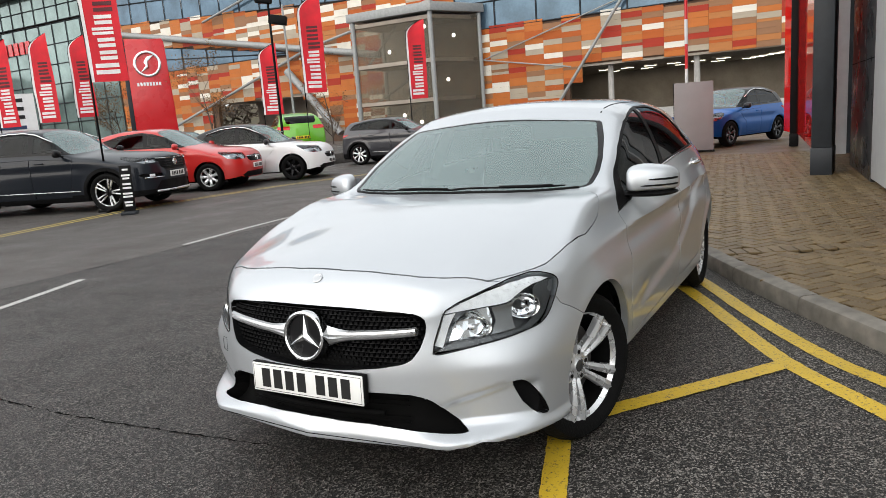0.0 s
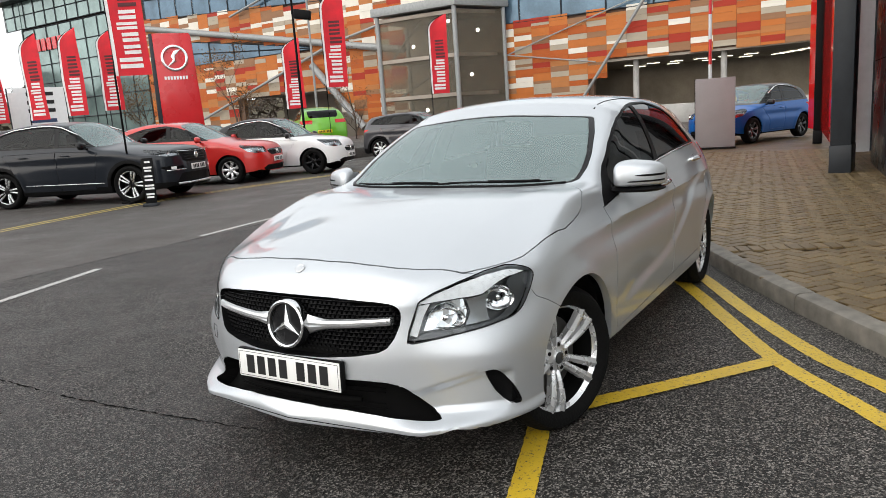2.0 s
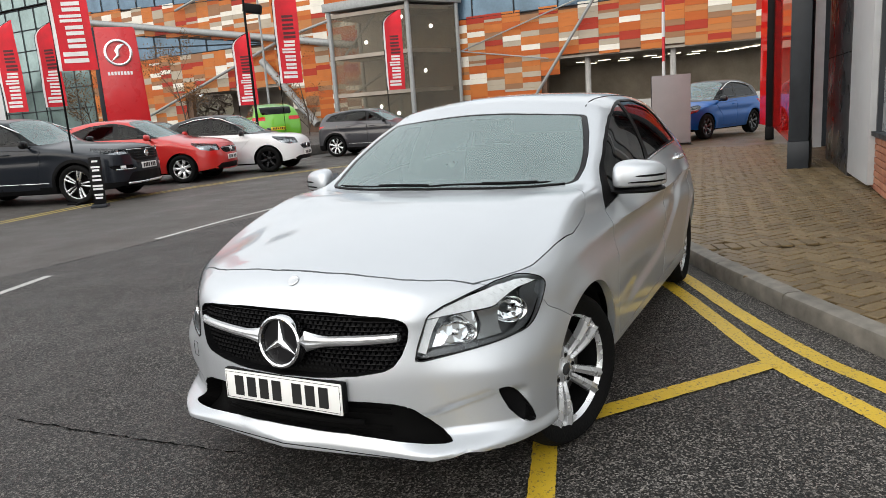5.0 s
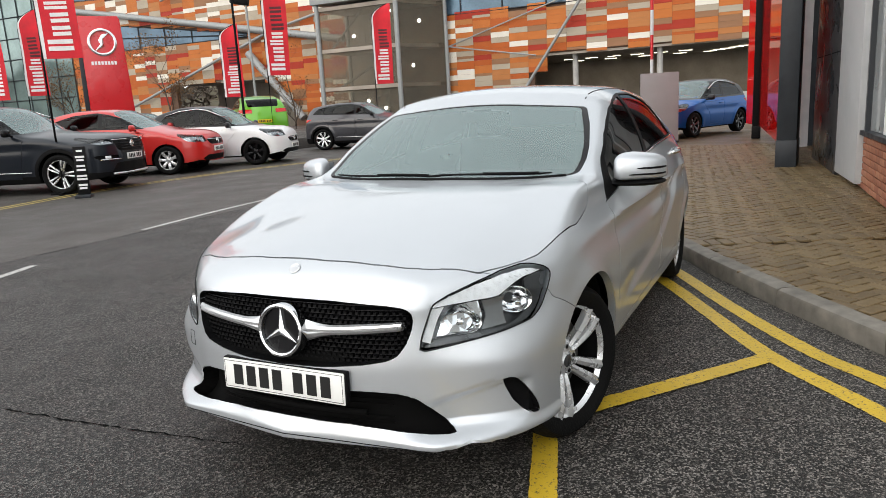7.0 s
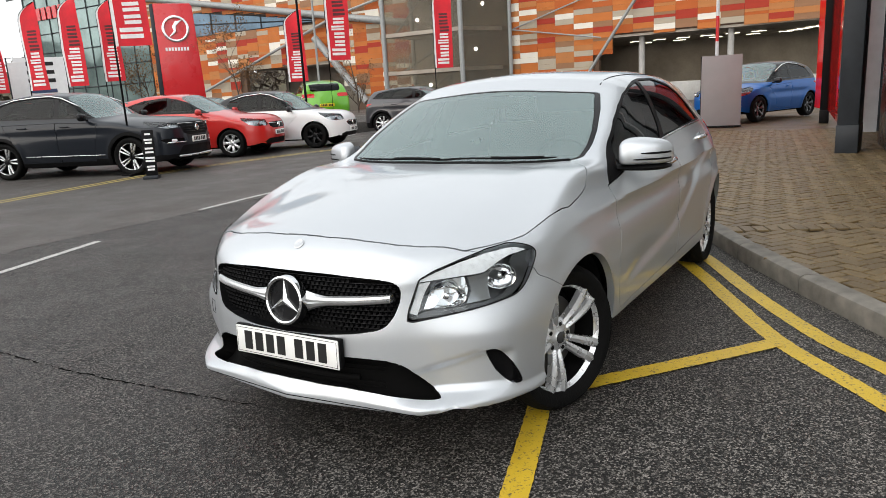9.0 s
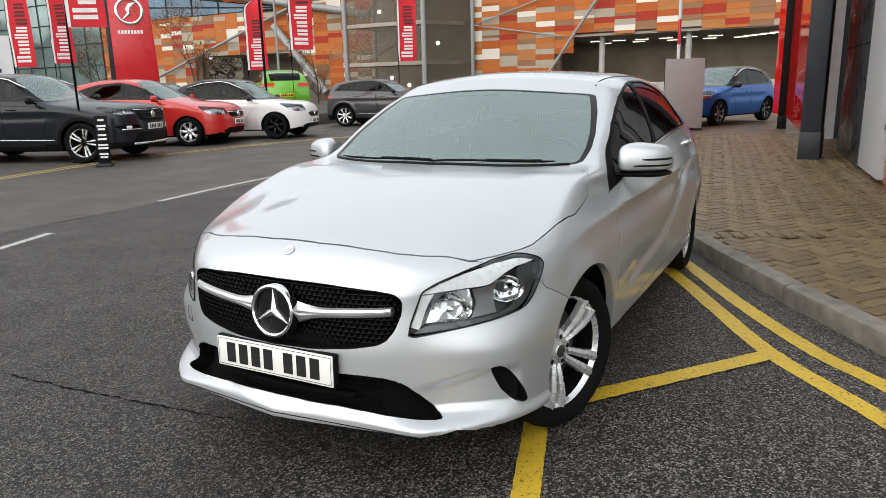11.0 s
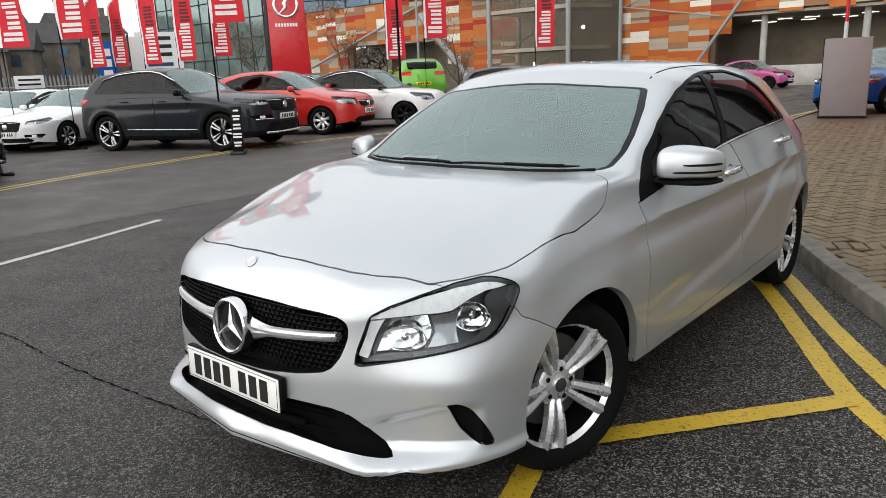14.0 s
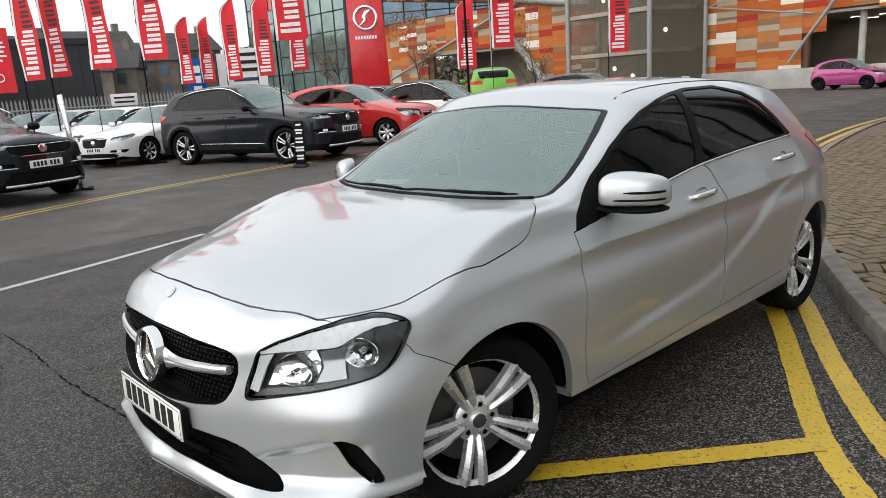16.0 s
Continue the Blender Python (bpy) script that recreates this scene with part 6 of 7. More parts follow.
def dlo(belt, h, cowl, wt, end, rise=0.03, end_drop=0.22):
    """A side-window outline."""
    return [(cowl + 0.20, belt + 0.03), (cowl + 0.9, belt + 0.03 + rise * 0.4), (end - 0.05, belt + 0.03 + rise), (end, belt + 0.06 + rise), (end - 0.18, h - end_drop), (end - 0.55, h - 0.12), (end - 1.0, h - 0.085), (wt + 0.35, h - 0.085), (wt + 0.1, h - 0.13), ((cowl + wt) / 2 + 0.14, (belt + h) / 2 - 0.01)]


SUV = dict(fo=0.93, wb=2.675, ro=0.87, w=0.925, h=1.61, belt=1.06, cowl=0.46, hood=1.02, wtop=1.28, wr=0.63, r=0.355, rake=0.42, drop=0.045, dlo=dlo(1.06, 1.61, 0.46, 1.28, 2.95, 0.05), bp=1.45, lamp=(0.83, 0.945), grille=(0.70, 0.93, 0.50), blunt=0.55, fog=0.60, spoke_mat="alloy", clad=True, five=True, chrome=True, spokes=5, pz=0.60, iz=0.50, prz=0.75, step=0.034, dark_mirror=True, clear=0.22, wheel="black_gloss", twin=True, rimk=0.74)
KIA = dict(SUV, fo=0.91, wb=2.67, ro=0.90, w=0.928, h=1.64, lamp=(0.84, 0.985), grille=(0.74, 0.91, 0.52), ring=True, fog=0.60, pz=0.60, dlo=dlo(1.07, 1.64, 0.46, 1.28, 3.05, 0.04), belt=1.07, turn=0.0)
COUPE_SUV = dict(SUV, fo=0.87, wb=2.66, ro=0.84, w=0.95, h=1.60, belt=1.10, dlo=dlo(1.10, 1.60, 0.46, 1.28, 3.0, 0.08, 0.2), chrome=False, tail=(0.93, 1.06), prz=0.86, r=0.365, spokes=8, twin=False, wheel="alloy", step=0.045, rake=0.36)
SUPERMINI = dict(fo=0.84, wb=2.51, ro=0.67, w=0.868, h=1.48, belt=0.98, cowl=0.30, hood=0.92, wtop=1.16, wr=0.60, r=0.312, rake=0.36, drop=0.06, dlo=dlo(0.98, 1.48, 0.30, 1.16, 2.62, 0.05), bp=1.42, lamp=(0.66, 0.83), grille=(0.60, 0.74, 0.44), five=False, spokes=7, twin=False, pz=0.50, step=0.036, tail=(0.84, 1.0), prz=0.58)
CITYCAR = dict(fo=0.76, wb=2.311, ro=0.63, w=0.86, h=1.484, belt=0.93, cowl=0.22, hood=0.90, wtop=1.05, wr=0.60, r=0.315, rake=0.33, drop=0.07, dlo=dlo(0.93, 1.484, 0.22, 1.05, 2.42, 0.07), bp=1.40, lamp=(0.66, 0.84), grille=(0.52, 0.64, 0.40), five=False, spokes=6, twin=False, wheel="black_gloss", chrome=True, pz=0.42, step=0.036, iz=0.36)
SALOON = dict(fo=0.93, wb=2.83, ro=1.12, w=0.93, h=1.455, belt=0.95, cowl=0.45, hood=0.87, wtop=1.45, wr=0.60, r=0.335, rake=0.75, drop=0.075, dlo=dlo(0.95, 1.455, 0.45, 1.45, 3.25, 0.06, 0.2), bp=1.62, lamp=(0.66, 0.77), grille=(0.50, 0.74, 0.40), ring=True, fog=0.40, blunt=0.8, wheel="lamp_dark", spoke_mat="alloy", five=True, chrome=True, spokes=7, twin=False, pz=0.45, step=0.04, iz=0.36)


def at_wheel(x, y, hx, hy, w, side, size=1.0, turn=0.0):
    """The pose of a car whose front wheel stands at x, y, with its nose along (hx, hy); side: which flank that wheel is on."""
    ang = math.atan2(hx, -hy) + radians(turn)
    ca, sa = math.cos(ang), math.sin(ang)
    lx = side * (w - 0.02) * size
    return Matrix.Translation((x - lx * ca, y - lx * sa, 0)) @ Matrix.Rotation(ang, 4, "Z") @ Matrix.Scale(size, 4)


street_car("parked_suv", "dark graphite SUV with black cladding and a chrome roof line", SUV, "graphite", at_wheel(-11.39, 6.53, 0.871, 0.49, 0.925, -1, 1.12, -8))
street_car("parked_hatchback", "bright red three-door hatchback beside the graphite SUV", SUPERMINI, "red", at_wheel(-12.25, 10.05, 0.86, 0.51, 0.868, -1, 1.14, -8))
street_car("parked_city_car", "small white car with black roof and black wheels", CITYCAR, "white", at_wheel(-11.55, 12.45, 0.88, 0.47, 0.86, -1, 1.12, -8), roof="black")
street_car("parked_saloon", "white saloon with chrome grille behind the graphite SUV", SALOON, "white", at_wheel(-15.92, 5.29, 0.45, -0.89, 0.93, 1))
street_car("parked_suv", "dark petrol-grey SUV with roof rails and a white front plate", KIA, "petrol", at_wheel(-11.15, 0.30, 0.872, 0.49, 0.928, -1, 1.08, -10))
street_car("parked_suv", "slate grey coupe SUV seen from its tail", dict(COUPE_SUV), "slate", at_wheel(-10.35, 18.2, 0.97, 0.22, 0.95, -1))
street_car("parked_hatchback", "lime green hatchback seen from behind", dict(SUPERMINI, step=0.05, five=True), "green", at_wheel(-20.1, 20.9, -0.76, 0.65, 0.868, 1, 1.1) @ Matrix.Translation((0, 0, 0.40)))
street_car("parked_city_car", "metallic blue small car with dark alloy wheels on the paving", dict(CITYCAR, wheel="lamp_dark", step=0.045), "blue", at_wheel(-0.72, 17.3, -0.50, -0.866, 0.86, 1, 1.03, 6) @ Matrix.Translation((0, 0, PAVE_Z)), roof="black")
street_car("parked_city_car", "bright pink small car parked before the low white wall", dict(CITYCAR, step=0.06, chrome=False), "pink", at_wheel(-8.83, 36.7, 0.985, -0.17, 0.86, -1))
street_car("parked_saloon", "white hatchback beside the white saloon", dict(SALOON, step=0.05, ro=0.85, rake=0.4), "white", at_wheel(-17.95, 4.68, 0.45, -0.89, 0.93, 1))
street_car("parked_hatchback", "silver-grey hatchback in the second row", dict(SUPERMINI, step=0.05, five=True), "silverish", at_wheel(-20.2, 4.25, 0.45, -0.89, 0.868, 1))
street_car("parked_hatchback", "dark blue hatchback by the palisade fence", dict(SUPERMINI, step=0.06, five=True), "navy", at_wheel(-22.2, 3.7, 0.45, -0.89, 0.868, 1))
street_car("parked_suv", "black SUV parked behind the white city car", dict(KIA, step=0.06), "black", at_wheel(-18.6, 16.6, 0.88, 0.47, 0.928, -1))

street_car("parked_suv", "copper orange compact SUV at the end of the row", dict(KIA, step=0.06, roofrail=False), "orange", at_wheel(-7.25, -2.9, 0.96, 0.28, 0.928, -1))
street_car("parked_hatchback", "red hatchback between the orange and the petrol-grey SUV", dict(SUPERMINI, step=0.06, five=True), "red", at_wheel(-8.8, -2.65, 0.97, 0.24, 0.868, -1))
ter = box(-46, -14.9, 17.2, 38, -0.05, 0.40, 0.05)
solid("terrace", ter, "asphalt", "slightly raised asphalt parking terrace", "ground", kind="structure")

# ---- flags ----
def flag(x, y, zb, lean, turn, sway, height=2.95, label="red feather flag with white and dark bars on a black pole"):
    """A feather flag: pole, curved banner, print, foot."""
    f = thing("feather_flag", pose(x, y, 0, 0, lean, turn), label, "flag", "feather flags")
    w = 0.72
    top = zb + height
    n, k = 26, 7
    edge = lambda t: w
    wave = lambda u, t: sway * math.sin(2.6 * t + 2.2 * u) * u + 0.035 * math.sin(7 * t + 3 * u + turn)
    bow = lambda t: w * 0.86 * max(0, (t - 0.80) / 0.20) ** 2.4

    def at(u, t, off=0.0):
        return (bow(t) + u * max(0.02, edge(t) - bow(t)), wave(u, t) + off, zb + height * t)
    b = bmesh.new()
    rows = [[b.verts.new(at(i / k, j / n)) for i in range(k + 1)] for j in range(n + 1)]
    for p, q in zip(rows, rows[1:]):
        for i in range(k):
            b.faces.new((p[i], p[i + 1], q[i + 1], q[i]))
    for c in b.faces:
        c.smooth = True
    part("banner", b, "flag_red", f, "red cloth banner")
    for off, nm in ((-0.006, "front"), (0.006, "back")):
        s = bmesh.new()
        rows = [[s.verts.new(at(u, j / n, off)) for u in (0.0, 0.10)] for j in range(n + 1)]
        for p, q in zip(rows, rows[1:]):
            s.faces.new((p[0], p[1], q[1], q[0]))
        part("white_hem", s, "flag_white", f)
        # the name as plain blocks: five white ones, then three dark, the tall first one widest
        t0 = 0.05
        for i, (ln, hgt) in enumerate(((0.082, 0.62), (0.07, 0.46), (0.07, 0.46), (0.055, 0.56), (0.07, 0.46), (0.075, 0.5), (0.07, 0.46), (0.07, 0.46))):
            for v0, v1, u0, u1 in ((0.0, 0.34, 0.0, 1.0), (0.52, 0.86, 0.0, 1.0)):
                s = bmesh.new()
                a0, a1 = t0 + ln * v0, t0 + ln * v1
                b0, b1 = 0.80 - hgt * u1, 0.80 - hgt * u0
                if i == 5:
                    b0, b1 = b0 + 0.06, b1 + 0.06
                qs = [[s.verts.new(at(b0 + (b1 - b0) * uu / 3, a0 + (a1 - a0) * tt, off * 1.3)) for uu in range(4)] for tt in (0, 0.5, 1)]
                for p, q in zip(qs, qs[1:]):
                    for z in range(3):
                        s.faces.new((p[z], p[z + 1], q[z + 1], q[z]))
                part("print_bar", s, "flag_white" if i < 5 else "flag_dark", f)
            t0 += ln + 0.012
    part("pole", tube([(0, 0, 0.05), (0, 0, zb)] + [(bow(t), wave(0, t), zb + height * t) for t in (0.1, 0.3, 0.5, 0.7, 0.8, 0.86, 0.91, 0.95, 0.98, 1.0)], [0.022, 0.02] + [0.012] * 10, 8), "black", f, "black flag pole")
    part("foot", join(box(-0.25, 0.25, -0.035, 0.035, 0, 0.05, 0.01), box(-0.035, 0.035, -0.25, 0.25, 0, 0.049, 0.01)), "black", f)
    return f


FLAGS = [(-11.42, 6.58, 2.62, 38, 0.10), (-15.76, 5.38, 2.545, 28, 0.12), (-17.64, 4.76, 2.45, 30, 0.08), (-19.85, 4.34, 2.38, 25, 0.10), (-19.5, 3.58, 2.30, 27, 0.1), (-30.64, 12.76, 2.32, 30, 0.05), (-30.56, 13.76, 2.34, 28, 0.08),
         (-23.75, 11.6, 2.2, 25, 0.05), (-22.32, 12.13, 2.26, 33, 0.06), (-23.08, 14.1, 2.43, 35, 0.06), (-17.4, 17.9, 2.03, 35, 0.2), (-12.98, 15.07, 2.5, 48, 0.12), (-12.9, 21.28, 2.24, 38, 0.15)]
for fx, fy, fz, ft, fs in FLAGS:
    flag(fx, fy, fz, 0, ft, fs, 2.6 if fy == 17.9 else 2.95)

# ---- totem ----
tot = thing("totem_sign", pose(-34.0, 26.4, 0, 0, 0, 50), "tall red dealer totem with a round chrome emblem and white bars", "sign")
TW = 1.05


part("face_panel", extruded([(-TW - 0.02, 0.0), (TW + 0.30, 0.0), (TW + 0.06, 7.1), (TW - 0.05, 7.28), (-TW, 7.3)], 0.30, "XZ", 0.03), "sign_red", tot)
part("side_panel", extruded([(-TW - 0.30, 0.0), (-TW - 0.02, 0.0), (-TW, 7.3), (-TW - 0.2, 7.27)], 0.26, "XZ", 0.02), "steel_dark", tot, "dark grey edge panel", pose(0, 0.02, 0))
part("emblem_ring", moved(lathe([(0.60, 0.0), (0.62, -0.07), (0.69, -0.09), (0.76, -0.06), (0.78, 0.0)], 40, "Y"), Matrix.Translation((0.05, -0.005, 5.85))), "chrome", tot, "chrome ring emblem")
part("emblem_figure", moved(extruded([(-0.45, -0.5), (0.1, -0.2), (0.05, 0.15), (0.4, 0.5), (0.0, 0.42), (-0.2, 0.1), (-0.1, -0.1)], 0.06, "XZ", 0.02), Matrix.Translation((0.05, -0.06, 5.85))), "chrome", tot)
for i in range(8):
    x = -0.66 + i * 0.172
    part("letter_bar", box(x, x + 0.12, -0.012, 0.0, 4.60, 4.80), "white_print", tot)

# ---- stands, posts ----
def price_stand(x, y, turn, h=0.95, tilt=0):
    s = thing("display_stand", pose(x, y, 0, 0, 0, turn), "narrow black upright display stand with white print", "stand")
    part("stand_panel", moved(box(-0.11, 0.11, -0.012, 0.012, 0.06, h, 0.006), pose(0, 0, 0, -6)), "black", s)
    part("stand_foot", box(-0.14, 0.14, -0.16, 0.12, 0.0, 0.06, 0.01), "steel_dark", s)
    rr = random.Random(int(x * 7))
    z = h - 0.08
    while z > 0.15:
        wd = rr.uniform(0.05, 0.09)
        part("print_bar", moved(box(-wd, wd, -0.016, -0.012, z - 0.018, z + 0.018), pose(0, 0, 0, -6)), "white_print", s)
        z -= rr.choice((0.06, 0.075, 0.11))
    return s


price_stand(-10.35, 6.22, 40)
st = thing("display_post", pose(-11.75, 2.35, 0, 0, 0, 30), "slim silver display post with a cross foot", "stand")
part("post_panel", moved(box(-0.05, 0.05, -0.02, 0.02, 0.05, 1.75, 0.008), pose(0, 0, 0, 0, -4)), "satin", st)
part("post_foot", join(box(-0.25, 0.25, -0.03, 0.03, 0, 0.05, 0.01), box(-0.03, 0.03, -0.25, 0.25, 0, 0.049, 0.01)), "steel_dark", st)

bd = thing("display_board", pose(-1.43, 15.9, PAVE_Z, 0, 0, 9), "plain grey freestanding display board on the paving", "board")
part("board_panel", box(-0.46, 0.46, -0.03, 0.03, 0.02, 1.70, 0.006), "board_grey", bd)
part("board_edge", box(-0.475, -0.462, -0.035, 0.035, 0.0, 1.70), "black", bd)
part("board_foot", box(-0.48, 0.48, -0.22, 0.22, 0.0, 0.02), "black", bd)

pole = thing("flagpole", pose(-2.49, 21.0, PAVE_Z), "slim white and red banded pole behind the grey board", "pole")
for i in range(8):
    part("pole_band", rod((0, 0, i * 0.75), (0, 0, (i + 1) * 0.75), 0.05, None, 10), "white_wall" if i % 2 == 0 else "sign_red", pole)

lp = thing("lamp_post", pose(-20.4, 23.1, 0), "grey steel lamp post with a camera head", "lamp post")
part("post", rod((0, 0, 0), (0, 0, 7.0), 0.06, 0.045, 12), "steel", lp)
part("base", rod((0, 0, 0), (0, 0, 1.6), 0.10, 0.09, 12), "steel", lp)
part("camera_head", moved(box(-0.7, 0.1, -0.2, 0.2, 0, 0.4, 0.05), pose(0, 0, 6.1, 0, 10, 30)), "black", lp)
lp2 = thing("lamp_post", pose(-14.3, 15.3, 0), "slim black lamp post by the white city car", "lamp post")
part("post", rod((0, 0, 0), (0, 0, 6.5), 0.045, 0.035, 10), "black", lp2)
part("camera_head", moved(box(-0.42, 0.12, -0.12, 0.12, 0, 0.22, 0.05), pose(0, 0, 5.4, 0, 8, 35)), "black", lp2)

# ---- the clad building ----
FY = 42.0
bld = thing("clad_building", label="long building clad in staggered orange, brown and cream panels", category="building")
def facade_hole(x, z):
    """True where the panelled skin is open: undercroft, glazing, tower."""
    if x > -13.9 + (z - 2.0) * 0.62 and z < 4.05:
        return True
    if -21.6 < x and z > 7.1:
        return True
    if x < -57:
        return True
    if -51.5 < x < -36.4:
        lo, hi = 7.25, 9.55 - (x + 51.5) * 0.135
        if lo < z < hi:
            return True
    if z > 11.9 - (x + 56) * 0.052:
        return True
    if -45 < x < -32 and z < 4.05 - max(0, x + 35.0) * 1.2:
        return True
    return z < 1.1


part("backing_wall", join(box(-57, -21, FY + 0.12, FY + 0.5, 4.0, 12.2), box(-57, -45, FY + 0.12, FY + 0.5, 0, 4.0), box(-33, -13.5, FY + 0.12, FY + 0.5, 0, 7.1), box(-13.5, 12, FY + 0.12, FY + 0.5, 4.05, 7.1)), "facade_back", bld)
rr = random.Random(11)
unit = mesh_of(box(-0.5, 0.5, -0.03, 0.03, -0.5, 0.5), "facade_panel_unit")
unit.materials.append(M["clad"])
rest_v, rest_f = [], []
single = 0
x = -57.0
cols = []
while x < 11:
    cols.append(x)
    x += 1.27
for ci, x in enumerate(cols):
    z = 0.98
    while z < 12.2:
        hh = rr.choice((0.17, 0.34, 0.34, 0.34, 0.34, 0.51))
        cx, cz = x + 0.635, z + hh / 2
        if not facade_hole(cx, cz):
            wdt = 1.262
            if -14 < cx < 2 and cz < 7.1 and single < 300:
                p = part("facade_panel", unit, "clad", bld, m=Matrix.LocRotScale((cx, FY + rr.uniform(-0.012, 0.012), cz), None, (wdt, 1, hh - 0.008)))
                single += 1
            else:
                k = len(rest_v)
                y0 = FY + rr.uniform(-0.012, 0.012)
                for sx, sy, sz in ((-1, -1, -1), (1, -1, -1), (1, -1, 1), (-1, -1, 1), (-1, 1, -1), (1, 1, -1), (1, 1, 1), (-1, 1, 1)):
                    rest_v.append((cx + sx * wdt / 2, y0 + sy * 0.03, cz + sz * (hh - 0.008) / 2))
                rest_f += [(k, k + 1, k + 2, k + 3), (k + 3, k + 2, k + 6, k + 7), (k, k + 4, k + 5, k + 1), (k, k + 3, k + 7, k + 4), (k + 1, k + 5, k + 6, k + 2)]
        z += hh
me = bpy.data.meshes.new("facade_skin")
me.from_pydata(rest_v, [], rest_f)
tagged(part("facade_skin", me, "clad_join", bld), kind="stuff")


def glazing(name, corners, nx, nz, mat, parent, depth=0.1, y=FY):
    """A glazed band between four corners (x, z): bottom left, bottom right, top right, top left, with mullions."""
    w = thing(name)
    w.parent = parent
    (ax, az), (bx, bz), (cx, cz), (dx, dz) = corners
    pt = lambda u, v: ((ax * (1 - u) + bx * u) * (1 - v) + (dx * (1 - u) + cx * u) * v, (az * (1 - u) + bz * u) * (1 - v) + (dz * (1 - u) + cz * u) * v)
    for i in range(nx):
        for j in range(nz):
            q = [pt((i + a) / nx, (j + b) / nz) for a, b in ((0.01, 0.02), (0.99, 0.02), (0.99, 0.98), (0.01, 0.98))]
            part("pane", moved(extruded(q, 0.03, "XZ"), Matrix.Translation((0, y + 0.05, 0))), mat, w)
    for i in range(nx + 1):
        a, b = pt(i / nx, 0), pt(i / nx, 1)
        part("mullion", rod((a[0], y, a[1]), (b[0], y, b[1]), 0.05, None, 4), "steel_dark", w)
    for j in range(nz + 1):
        a, b = pt(0, j / nz), pt(1, j / nz)
        part("transom", rod((a[0], y, a[1]), (b[0], y, b[1]), 0.05, None, 4), "steel_dark", w)
    return w


glazing("window_band", [(-21.4, 7.12), (11, 7.12), (11, 10.6), (-21.4, 10.6)], 11, 2, "window_blue", bld)
glazing("window_band", [(-56.5, 11.95), (-28, 10.45), (-28, 14.0), (-56.5, 15.5)], 13, 2, "window_blue", bld)
glazing("window_strip", [(-51.4, 7.3), (-36.5, 7.3), (-36.5, 7.5), (-51.4, 9.5)], 5, 2, "window_blue", bld)
part("eaves", box(-57, 12, FY - 0.3, FY + 0.4, 15.0, 15.6), "steel", bld)
# steel bracing in front of the skin
for nm, a, b, r in (("brace", (-57.0, FY - 0.5, 11.3), (-27.5, FY - 0.5, 6.3), 0.26), ("brace", (-50.5, FY - 0.4, 2.3), (-34.0, FY - 0.4, 7.5), 0.12), ("brace", (-34.0, FY - 0.4, 7.5), (-22.0, FY - 0.4, 9.7), 0.1), ("brace", (-36.3, FY - 0.6, 6.0), (-31.6, FY - 0.6, 0.9), 0.30),
                    ("brace", (-14.3, FY - 0.5, 1.5), (-9.2, FY - 0.5, 8.6), 0.10), ("brace", (-21.0, FY - 0.3, 5.35), (-13.2, FY - 0.3, 4.05), 0.045), ("brace", (-21.0, FY - 0.3, 4.6), (-8.5, FY - 0.3, 8.2), 0.045), ("brace", (-45, FY - 0.4, 10.8), (-36, FY - 0.4, 13.0), 0.1)):
    part(nm, rod(a, b, r, None, 8), "steel", bld, "grey steel brace")
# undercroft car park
part("undercroft_soffit", box(-40, 14, FY + 0.1, FY + 28, 3.98, 4.12), "concrete_shaded", bld)
part("undercroft_back", box(-30, 16, FY + 11, FY + 11.4, 0, 4.2), "concrete_shaded", bld)
part("low_wall", box(-20.5, 12, FY - 0.6, FY - 0.25, 0, 1.12, 0.03), "concrete", bld, "low pale concrete wall")
for cx in (-10.9, -5.7, -0.6, 4.6):
    part("column", rod((cx, FY + 0.6, 0), (cx, FY + 0.6, 4.0), 0.18, None, 14), "concrete", bld)
TUBES = [(0.9 - 0.62 * i, FY + 1.0 + 0.95 * i) for i in range(9)] + [(-13.0 + 1.55 * i, FY + 5.2) for i in range(6)] + [(-13.2 + 2.4 * i, FY + 8.2) for i in range(4)] + [(2.4, FY + 1.4 + 0.9 * i) for i in range(4)]
for lx, ly in TUBES:
    part("ceiling_tube_light", box(lx, lx + 0.85, ly, ly + 0.05, 3.88, 3.92), "lit", bld, "lit fluorescent tube")
glow = new("undercroft_tube_light", bpy.data.lights.new("undercroft_tube_light", "AREA"))
glow.data.shape, glow.data.size, glow.data.size_y, glow.data.energy, glow.data.color = "RECTANGLE", 24, 9, 180, (1.0, 0.86, 0.66)
glow.matrix_world = pose(-3, FY + 5.4, 3.84)
part("left_undercroft_back", box(-46, -31, FY + 6, FY + 6.3, 0, 5), "concrete_shaded", bld)
part("left_undercroft_soffit", box(-46, -31, FY + 0.1, FY + 6, 4.1, 4.3), "concrete_shaded", bld)
# stair tower in grey screen
WOVEN = glassy("woven_steel_screen", (0.74, 0.71, 0.65), 1.2, 0.2, 0.24, (0.29, 0.265, 0.22))
tw = thing("stair_tower", pose(-24.2, 38.0, 0), "open steel stair tower behind grey mesh screens with round lamps", "tower")
for x, y in ((-3.0, 0), (3.05, 0), (4.75, 3.6), (-3.0, 3.6), (0.0, 3.6)):
    part("corner_post", rod((x, y, 0), (x, y, 8.4), 0.16, None, 8), "steel", tw)
for z in (2.7, 5.2, 7.9):
    part("floor_slab", box(-3.0, 3.1, 0.02, 3.6, z - 0.12, z + 0.12), "mesh_screen", tw)
    part("floor_slab", extruded([(3.1, 0.02), (4.75, 3.6), (3.1, 3.6)], 0.24, "XY"), "mesh_screen", tw, "", pose(0, 0, z - 0.12))
